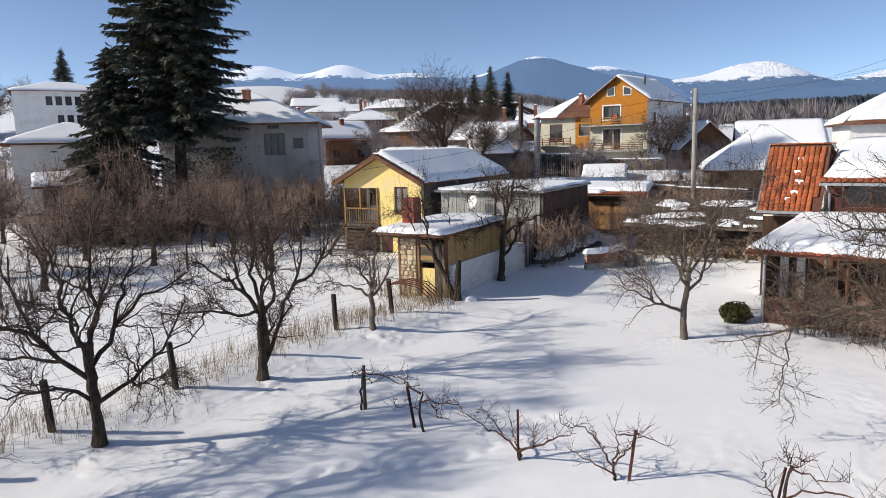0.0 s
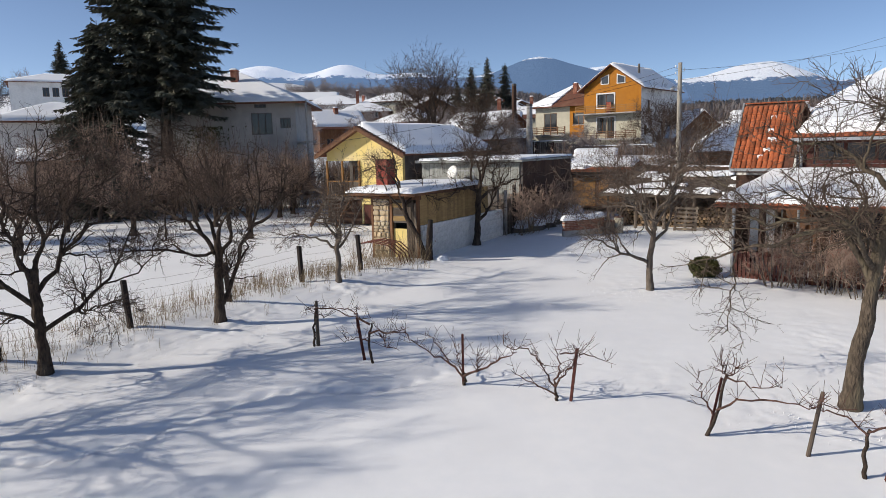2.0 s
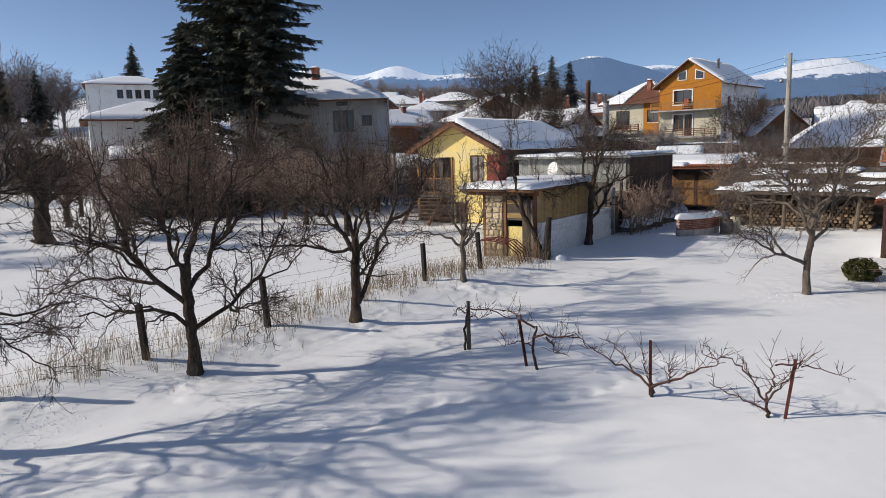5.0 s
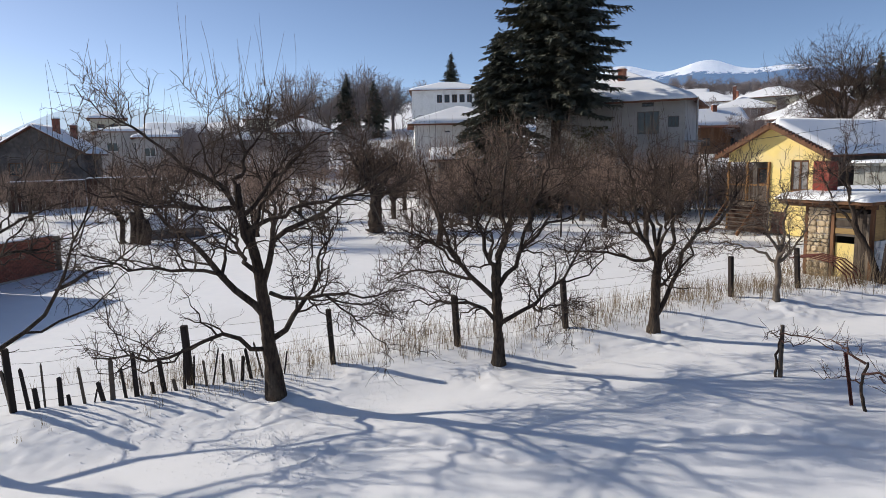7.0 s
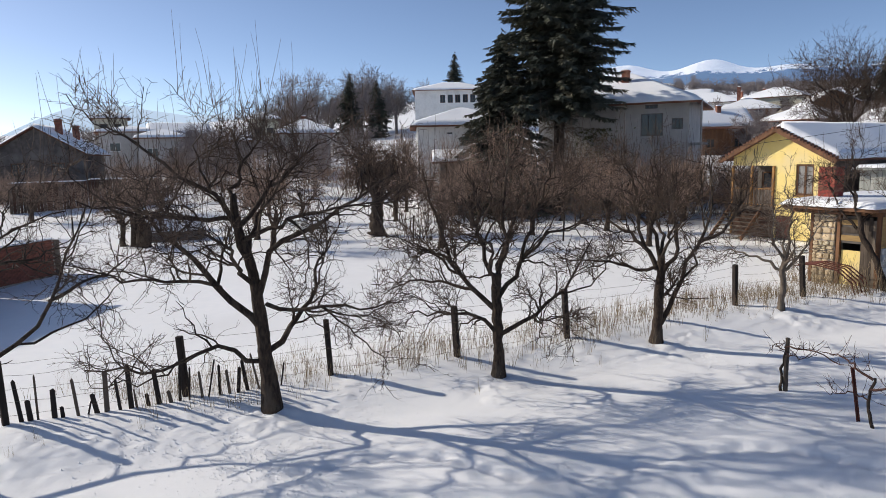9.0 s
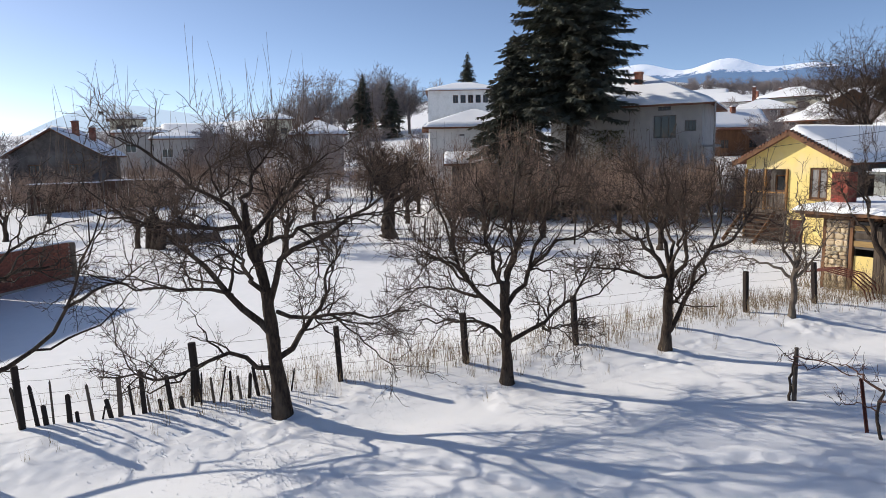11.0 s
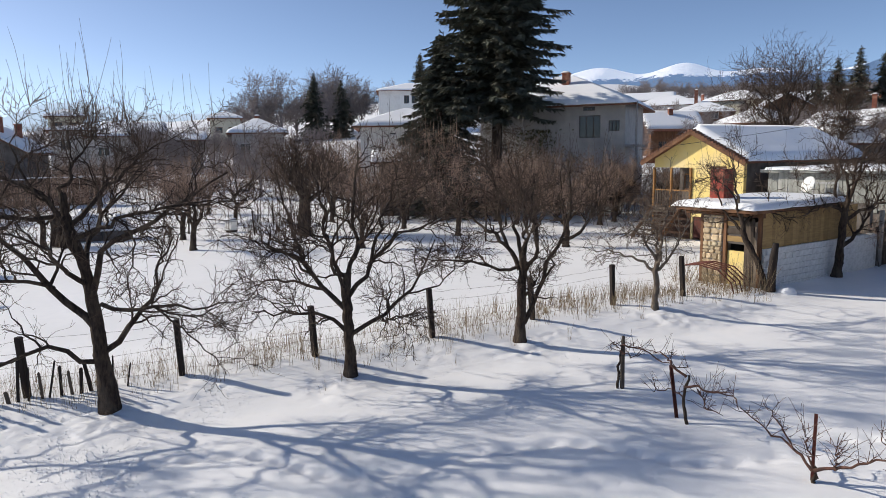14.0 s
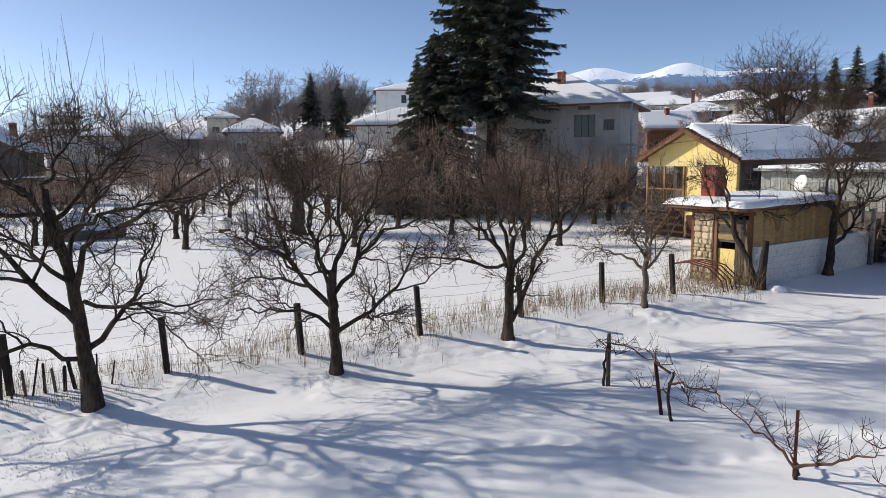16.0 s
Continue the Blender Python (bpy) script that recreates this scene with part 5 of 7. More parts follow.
    for cx, cy, ch in chimneys:
        b = Mesh().box(cx - 0.28, cx + 0.28, cy - 0.28, cy + 0.28, H, ch, None, 0.02).box(cx - 0.34, cx + 0.34, cy - 0.34, cy + 0.34, ch, ch + 0.1, None, 0.02)
        c = b.ob("chimney", BRICK, e)
        snow_sheet([(cx - 0.3, cy - 0.3, ch + 0.104), (cx + 0.3, cy - 0.3, ch + 0.104), (cx + 0.3, cy + 0.3, ch + 0.104), (cx - 0.3, cy + 0.3, ch + 0.104)], 0.15, 6, 6, seed).ob("snow_cap", ROOFSNOW, c, smooth=True)
    return e


def grey_house():
    e = house("house", "large grey two-storey house with a snowy hipped roof", -24.9, 51.0, gz(-18, 52), 8, 11.3, 10, 8.3, 2.15, "hip", GREYWALL, TILES, 0.25, 0.9,
              {"front": [(7.9, 5.5, 1.6, 1.65), (8.2, 7.5, 0.9, 0.3), (10.1, 5.95, 0.8, 0.8), (4.2, 1.6, 1.1, 1.4), (8.5, 1.6, 1.2, 1.4)]}, DARKWALL, GLASS, [(6.2, 3.0, 10.6)], None, 3, 3)
    Mesh().box(6.7, 6.78, -0.03, 0, 0, 8.1).box(6.78, 11.3, -0.03, 0, 4.9, 5.02).ob("wall_moulding", GREYWALL, e)
    Mesh().tube([(12.2, -0.6, 0), (12.2, -0.6, 8.0)], 0.07, 8).ob("porch_column", CONCRETE, e)
    Mesh().box(11.3, 12.4, -0.8, 3, 4.8, 4.95).ob("balcony_floor", CONCRETE, e)
    # ivy-covered lower wall beside the trunk
    rng = np.random.default_rng(77)
    V, F = [], []
    for _ in range(2600):
        c = np.array([rng.normal(4.6, 0.8), -0.1 - abs(rng.normal(0, 0.15)), rng.uniform(0.2, 6.2)])
        d, w = rng.normal(0, 0.045, 3), rng.normal(0, 0.045, 3)
        n = len(V)
        V.extend([c - d, c + w, c + d, c - w])
        F.append((n, n + 1, n + 2, n + 3))
    Mesh().add(V, F).ob("ivy", BOXLEAF, e, "sparse ivy climbing the wall")


def orange_house():
    x0, y0, rot = 13.3, 92.5, -35
    W, D, H = 7.8, 12.0, 9.6
    z = 1.9
    e = house("house", "three-storey house with orange rendered front and a snowy gable roof", x0, y0, z, rot, W, D, H, 2.7, "gable", CREAM, TILES, 0.3, 0.7,
              {"front": [(2.2, 0.5, 2.6, 1.3), (1.9, 3.7, 1.3, 2.0), (3.3, 3.1, 1.0, 2.6), (1.9, 7.0, 2.3, 1.65)], "right": [(1.9, 6.1, 0.8, 1.6), (6.5, 3.4, 0.8, 1.2), (1.0, 3.4, 0.8, 1.2), (3.6, 2.4, 0.8, 1.2), (6.5, 0.8, 0.8, 1.0)]},
              BROWN, GLASS, [], WHITE, 9)
    Mesh().tube([(5.7, 4, 10.9), (5.7, 4, 12.5)], 0.16, 8).ob("stove_pipe", DARKWALL, e)
    # orange render of the upper front, laid over the cream wall
    b = Mesh()
    f = 0.03
    wall(b, pose(0, -f, 6.2), W, H - 6.2, [(1.9, 0.8, 2.3, 1.65)], f - 0.004)
    b.ob("upper_front", ORANGE, e, "bright orange rendered front")
    Mesh().prism([(0.2, H), (W - 0.2, H), (W / 2, H + 2.55)], -f, -0.004).ob("gable_front", ORANGE, e, "orange rendered gable")
    for sx, sz, sw, sh in ((1.9, 7.0, 2.3, 1.65), (1.9, 3.1, 2.4, 2.6)):
        q = Mesh()
        lattice(q, pose(sx - 0.16, -f - 0.05, sz - 0.16), [0, 0.16, sw + 0.16, sw + 0.32], [0, 0.16, sh + 0.16, sh + 0.32], 0, 0.046, lambda x, z, sw=sw, sh=sh: not (0.16 < x < sw + 0.16 and 0.16 < z < sh + 0.16))
        q.ob("window_surround", WHITE, e)
        if sz > 5:
            Mesh().box(sx + 1.5, sx + 2.1, -f - 0.5, -f - 0.45, sz - 0.7, sz + 0.6).ob("hanging_cloth", REDPAINT, e)
    for gx, flip in ((2.35, 1), (4.55, -1)):
        q = [(0, 0), (1.15, 0), (1.15, 1.25 if flip > 0 else 0.85), (0, 0.85 if flip > 0 else 1.25)]
        o = Mesh().prism(q, -0.06, 0).ob("attic_window", WHITE, e)
        o.matrix_basis = pose(gx, -f - 0.004, H + 0.25)
        Mesh().prism([(px * 0.8 + 0.12, pz * 0.8 + 0.1) for px, pz in q], -0.075, -0.064).ob("pane", GLASS, o)
    o = Mesh()
    wall(o, pose(W + 0.004, 0, 0, 0, 0, 90), D, H, [(1.9, 6.1, 0.8, 1.6), (6.5, 3.4, 0.8, 1.2), (1.0, 3.4, 0.8, 1.2), (3.6, 2.4, 0.8, 1.2), (6.5, 0.8, 0.8, 1.0)], -0.03)
    o.ob("side_render", LIMEWALL, e, "unpainted pale grey side wall")
    for bx0, bx1, bz in ((-0.6, W, 6.1), (-0.3, W, 2.85)):
        s = Mesh().box(bx0, bx1, -1.3, 0, bz, bz + 0.16).ob("balcony", CONCRETE, e)
        for k in range(4):
            zz = bz + 0.35 + 0.22 * k
            Mesh().box(bx0, bx1, -1.3, -1.26, zz, zz + 0.09).ob("rail", HONEY if bz > 4 else BROWN, s)
        n = 7
        for k in range(n):
            px = bx0 + (bx1 - bx0 - 0.08) * k / (n - 1)
            Mesh().box(px, px + 0.08, -1.35, -1.3, bz + 0.16, bz + 1.1).ob("baluster", HONEY if bz > 4 else BROWN, s)
    # lower wing with a red tiled roof
    w = house("house", "lower wing with a red tiled roof and orange wall panel", x0 - 6.0, y0 + 6.0, z, rot, 8.0, 9, 8.1, 2.5, "hip", CREAM, TILES, 0.2, 0.9,
              {"front": [(1.4, 4.2, 2.0, 2.5), (5.9, 5.0, 1.6, 1.6), (1.6, 0.4, 1.4, 1.8)]}, BROWN, GLASS, [(5.0, 2.4, 10.6)], WHITE, 14, span=(0.0, 0.4))
    b = Mesh()
    wall(b, pose(5.4, -0.03, 3.3), 2.6, 4.7, [(0.5, 1.7, 1.6, 1.6)], 0.026)
    b.ob("front_panel", ORANGE, w, "orange rendered panel")
    s = Mesh().box(-0.2, 5.3, -1.2, 0, 3.6, 3.78).ob("balcony", CONCRETE, w)
    for k in range(4):
        Mesh().box(-0.2, 5.3, -1.2, -1.16, 3.98 + 0.24 * k, 4.07 + 0.24 * k).ob("rail", BROWN, s)
    for k in range(6):
        Mesh().box(-0.2 + 1.08 * k, -0.1 + 1.1 * k, -1.25, -1.2, 3.78, 4.85).ob("baluster", BROWN, s)


grey_house()
orange_house()
V = [
    ("white two-storey house with a snow-covered hipped roof", -33.9, 47.0, 36, 8.0, 8, 6.95, 1.2, "hip", WHITE, {"front": [(2.4, 6.0, 0.55, 0.25), (5.2, 6.0, 0.55, 0.25), (2.4, 4.2, 0.9, 0.7)]}, (), 0.0),
    ("long white school building with a snow-covered hipped roof", -88.0, 122.7, 34, 15.8, 12, 10.3, 1.75, "hip", WHITE,
     {"front": [(5.4 + 1.62 * k, 7.4, 1.1, 1.7) for k in range(6)] + [(7.1 + 1.62 * k, 3.9, 1.1, 1.7) for k in range(5)], "left": [(3 + 3 * k, 7.2, 1.4, 2.0) for k in range(3)]}, (), 0.0),
    ("low grey house under thick roof snow", -61.4, 58.0, 47, 5.8, 8, 5.7, 1.4, "hip", GREYWALL, {"front": [(3.4, 3.2, 1.2, 1.1), (0.9, 3.2, 1.2, 1.1)]}, ((3.0, 4.5, 7.6),), 0.0),
    ("brown-walled house with snowy roof at the field's edge", -71.0, 31.0, 48, 7.8, 9, 4.9, 2.3, "gable", DARKWALL, {"front": [(1.6, 2.6, 1.2, 1.2), (5.0, 2.6, 1.2, 1.2)]}, ((5.2, 3, 7.9), (6.0, 6, 7.4)), 0.0),
    # grey walls here carry the distance haze in their colour
    ("low house greyed for haze under thin roof snow", -91.7, 53.7, 58, 7.6, 8, 6.2, 0.6, "hip", GREYWALL, {"front": [(1.2, 3.4, 1.4, 1.2), (4.6, 3.4, 1.4, 1.2)]}, (), 0.0),
    ("pale house under a small pyramid roof of snow", -118.0, 68.3, 59, 5.4, 6, 8.4, 0.95, "hip", CREAM, {"front": [(1, 6, 1.2, 1.2), (3.2, 6, 1.2, 1.2)]}, (), 0.0),
    ("grey house with snowy roof at the village edge", -85.0, 55.1, 55, 5.8, 8, 5.3, 0.9, "hip", GREYWALL, {"front": [(1, 2.6, 1.4, 1.2), (3.6, 2.6, 1.4, 1.2)]}, (), 0.0),
    ("long low house with snowy roof at the village edge", -98.0, 65.7, 55, 8.4, 8, 5.5, 1.4, "gable_x", BROWN, {"front": [(2, 2.4, 1.4, 1.2)]}, (), 0.0),
    ("small dark house under roof snow", -74.6, 59.2, 52, 4.2, 7, 4.8, 0.95, "gable_x", DARKWALL, {"front": [(1.4, 2.6, 1.2, 1.2)]}, (), 0.0),
    ("distant house with snowy roof", -113.4, 98.8, 49, 6, 8, 6.8, 1.2, "hip", CREAM, {"front": [(1, 3.6, 1.4, 1.2), (3.6, 3.6, 1.4, 1.2)]}, (), 0.0),
    ("brick village house with a snowy hipped roof", -27, 128, 10, 9, 9, 4.6, 2.4, "hip", BROWN, {"front": [(1.2, 3.2, 1.2, 1.4), (5.6, 3.2, 1.2, 1.4)]}, ((3, 4, 8.4),), 0.0),
    ("brown brick village house with snowy gable roof", -17.5, 112, -22, 8, 9, 3.6, 2.6, "hip", BROWN, {"front": [(1.2, 2.2, 1.2, 1.4), (5, 2.2, 1.2, 1.4)]}, (), 0.0),
    ("low village house with a snow-laden roof behind the yellow house", -12.2, 74, -14, 8, 8, 2.2, 1.8, "gable_x", DARKWALL, {"front": [(2, 1, 1.2, 1.2)]}, (), 0.0),
    ("small brown village house with an exposed tile roof edge", -13.5, 128, 20, 8, 8, 5.0, 3.0, "gable", BROWN, {"front": [(1.5, 3, 1.2, 1.3), (6, 3, 1.2, 1.3)]}, (), 0.0),
    ("distant white house with snowy hipped roof", -40, 150, 6, 12, 9, 5, 2.6, "hip", WHITE, {"front": [(2, 2.2, 1.4, 1.4), (5.5, 2.2, 1.4, 1.4), (9, 2.2, 1.4, 1.4)]}, (), 0.0),
    ("distant house with snowy roof", -30, 168, -10, 12, 9, 5.4, 2.6, "hip", CREAM, {"front": [(2, 2.2, 1.4, 1.4), (8, 2.2, 1.4, 1.4)]}, (), 0.0),
    ("distant house with snowy roof", -52, 180, 12, 12, 9, 5.4, 2.6, "gable_x", GREYWALL, {"front": [(2, 2.2, 1.4, 1.4), (8, 2.2, 1.4, 1.4)]}, (), 0.0),
    ("distant house with snowy roof", -12, 170, 8, 11, 9, 5, 2.6, "gable_x", DARKWALL, {"front": [(2, 2.2, 1.4, 1.4)]}, (), 0.0),
    ("village house with snowy roof and a brick chimney", -4, 108, -6, 9, 8, 3.2, 2.4, "gable_x", GREYWALL, {"front": [(2, 1, 1.2, 1.2)]}, ((6, 3, 7),), 0.0),
    ("village house with snowy roof and a brick chimney", 4.5, 120, -10, 11, 9, 4.0, 2.4, "gable_x", CREAM, {"front": [(2, 1, 1.2, 1.2)]}, ((3, 3, 7.4),), 0.3),
    ("low barn with a broad snow-covered roof", 17.8, 56.2, -14, 8.4, 8.4, 3.9, 2.9, "hip", BROWN, {"front": [(2, 0.8, 1.2, 1.0)]}, (), 0.0),
    ("white house with a tiled eave under roof snow", 26.4, 52.4, -18, 12, 9, 7.2, 2.6, "hip", WHITE, {"front": [(3, 3.8, 1.4, 1.3), (8, 3.8, 1.4, 1.3)]}, (), 0.06),
    ("village house with a snow-covered roof and attic windows", 33.8, 96, -16, 10, 9, 3.2, 2.8, "gable_x", CREAM, {"front": [(2, 1.2, 1.4, 1.2), (9, 1.2, 1.4, 1.2)]}, (), 0.0),
    ("low snow-roofed annex of the white house", -28.6, 42.3, 35, 2.9, 3.2, 4.3, 0.55, "gable_x", DARKWALL, {}, (), 0.0),
    ("small brown house with a snowy gable roof", 25, 92, 10, 7, 9, 3.4, 3.0, "gable", BROWN, {"front": [(2, 1.2, 1.2, 1.2)]}, (), 0.0),
]
# the crowd of small roofs further up the slope
rv = np.random.default_rng(41)
spots = [(v[1], v[2]) for v in V] + [(13, 92), (8, 98), (-20, 56)]
while len(V) < 48:
    x, y = rv.uniform(-62, 8), rv.uniform(88, 215)
    if -0.33 < x / y < 0.03 and all((x - a) ** 2 + (y - b) ** 2 > 85 for a, b in spots):
        spots.append((x, y))
        W = rv.uniform(6, 9)
        V.append(("small %s village house under roof snow" % ("brown" if len(V) % 3 else "grey"), x, y, rv.uniform(-35, 35), W, rv.uniform(6, 8), rv.uniform(2.6, 4.6), rv.uniform(1.6, 2.4), ("hip", "gable", "gable_x")[len(V) % 3],
                  BROWN if len(V) % 3 else GREYWALL, {"front": [(1.0, 1.2, 1.1, 1.1), (W - 2.2, 1.2, 1.1, 1.1)]}, ((W / 2, 2.5, 6.4),) if len(V) % 2 else (), 0.1 if len(V) % 2 else 0.0))
for k, (lab, x, y, rot, W, D, H, rise, roof, walls, holes, chim, bare) in enumerate(V):
    house("house", lab, x, y, gz(x, y) - 0.2, rot, W, D, H, rise * (0.72 if y > 100 and x > -60 else 1), roof, walls, TILES, 0.13 if W < 5 else 0.27, 0.6, holes, BROWN if k % 2 else WHITE, GLASS, chim, None, 20 + k, bare=bare)


# ---- the yellow house and its yard ----
def yellow_house():
    W, D, H, rise = 5.3, 10.0, 4.07, 1.33
    e = thing("house", "small yellow rendered house with a wooden porch and snowy gable roof", "house", pose(-8.2, 39.6, 0.05, 0, 0, -26))
    fr = side_frames(W, D)
    b = Mesh()
    wall(b, pose(2.4, 0, 0), W - 2.4, H, [(1.1, 2.2, 0.9, 1.5), (0.1, 0, 0.8, 1.15)], 0.22)
    b.ob("front_wall", YELLOW, e)
    Mesh().prism([(0, H), (W, H), (W / 2, H + rise)], 0.0, 0.2).box(0, 2.4, 0.0, 0.2, 3.62, H).ob("gable", YELLOW, e)
    b = Mesh()
    wall(b, pose(0, 2.1, 1.55), 2.2, 2.5, [(1.2, 0, 0.85, 1.95), (0.25, 0.8, 0.6, 0.9)], 0.2)
    b.ob("porch_wall", DARKWALL, e, "dark grey wall at the back of the porch")
    Mesh().box(2.2, 2.4, 0.22, 2.3, 0, H).box(0, 0.2, 2.3, D, 0, H).ob("side_wall", YELLOW, e)
    # right side in dark grey, its shade put into the wall colour
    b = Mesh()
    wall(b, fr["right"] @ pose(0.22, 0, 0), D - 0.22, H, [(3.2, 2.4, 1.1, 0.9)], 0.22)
    b.ob("side_wall", DARKWALL, e, "side wall darkened for its shade")
    Mesh().box(0.2, W - 0.22, D - 0.2, D, 0, H).ob("back_wall", YELLOW, e)
    w = window(e, pose(3.5, 0, 2.2), 0.9, 1.5, BROWN, CURTAIN, 2, 1, HONEY, 0.09)
    d = Mesh().box(1.24, 2.01, 2.14, 2.2, 1.58, 3.46, None, 0.01).ob("door", BROWN, e)
    Mesh().box(1.38, 1.88, 2.125, 2.136, 2.5, 3.3).ob("pane", GLASS, d)
    window(e, pose(0.25, 2.1, 2.35), 0.6, 0.9, BROWN, GLASS, 1)
    Mesh().box(2.55, 3.25, 0.05, 0.1, 0.02, 1.12).ob("cellar_door", DARKRED, e)
    Mesh().box(-0.1, 2.5, -0.15, 2.1, 1.4, 1.55).ob("porch_floor", OLDWOOD, e)
    for px in (-0.02, 1.1, 2.3):
        Mesh().box(px, px + 0.11, -0.1, 0.01, 0.0 if px < 1 else 1.55, 3.62, None, 0.01).ob("porch_post", HONEY, e)
    r = Mesh().box(0.09, 2.3, -0.08, -0.02, 2.4, 2.48).ob("porch_rail", HONEY, e)
    Mesh().box(0.09, 2.3, -0.08, -0.02, 1.62, 1.68).ob("lower_rail", HONEY, r)
    for k in range(13):
        Mesh().box(0.14 + 0.165 * k, 0.22 + 0.165 * k, -0.1, -0.08, 1.6, 2.42).ob("baluster", OLDWOOD, r)
    s = Mesh().bar((0.05, -0.15, 1.45), (0.05, -1.75, 0.0), 0.06, 0.2).bar((1.85, -0.15, 1.45), (1.85, -1.75, 0.0), 0.06, 0.2).ob("stair_stringer", BROWN, e)
    for k in range(7):
        t = (k + 0.6) / 7.6
        Mesh().box(0.0, 1.9, -0.28 - 1.6 * t, -0.02 - 1.6 * t, 1.44 - 1.44 * t, 1.48 - 1.44 * t).ob("step", OLDWOOD, s)
    # dark sheet standing for the open, shaded space below the porch
    Mesh().box(-0.05, 2.4, -0.05, 0.05, 0.0, 1.38).ob("under_porch_wall", DARKBOARD, e)
    o, k, t = 0.45, 0.5, 0.1
    R = Mesh()
    for sx in (0, 1):
        x0 = -o if sx == 0 else W + o
        q = [(x0, H - o * k), (W / 2, H + rise), (W / 2, H + rise + t), (x0, H - o * k + t)]
        R.prism(q if sx == 0 else q[::-1], -0.55, D + 0.5)
    roof = R.ob("roof", TILES, e)
    for x0 in (-o, W + o):
        Mesh().bar((x0, -0.58, H - o * k - 0.03), (W / 2, -0.58, H + rise + 0.0), 0.035, 0.2).ob("bargeboard", BROWN, roof)
    for sx in (0, 1):
        for j in range(18):
            f = (j + 0.5) / 18
            x = (-o if sx == 0 else W + o) * (1 - f) + W / 2 * f
            z = H - o * k + t + (rise + o * k) * f
            Mesh().tube([(x, -0.62, z + 0.01), (x, -0.3, z + 0.03)], 0.065, 7).ob("verge_tile", TILES, roof)
    up = t + 0.004
    snow_sheet([(W + o, -0.3, H - o * k + up), (W + o, D + 0.5, H - o * k + up), (W / 2, D + 0.5, H + rise + up), (W / 2, -0.3, H + rise + up)], 0.3, 40, 18, 3, (1, 1, 1, 0), 0.08).ob("roof_snow", ROOFSNOW, roof, smooth=True)
    snow_sheet([(-o, D + 0.5, H - o * k + up), (-o, -0.3, H - o * k + up), (W / 2, -0.3, H + rise + up), (W / 2, D + 0.5, H + rise + up)], 0.22, 40, 18, 4, (1, 1, 1, 0), 0.08).ob("roof_snow", ROOFSNOW, roof, smooth=True)


SHED = pose(-3.95, 27.2, 0.0, 0, 0, -26)


def block_mesh(w, h, d, ch=0.008):
    me = bpy.data.meshes.new("block")
    b = Mesh().box(0, w, 0, d, 0, h, None, ch)
    me.from_pydata(np.concatenate(b.v).tolist(), [], b.f)
    return me


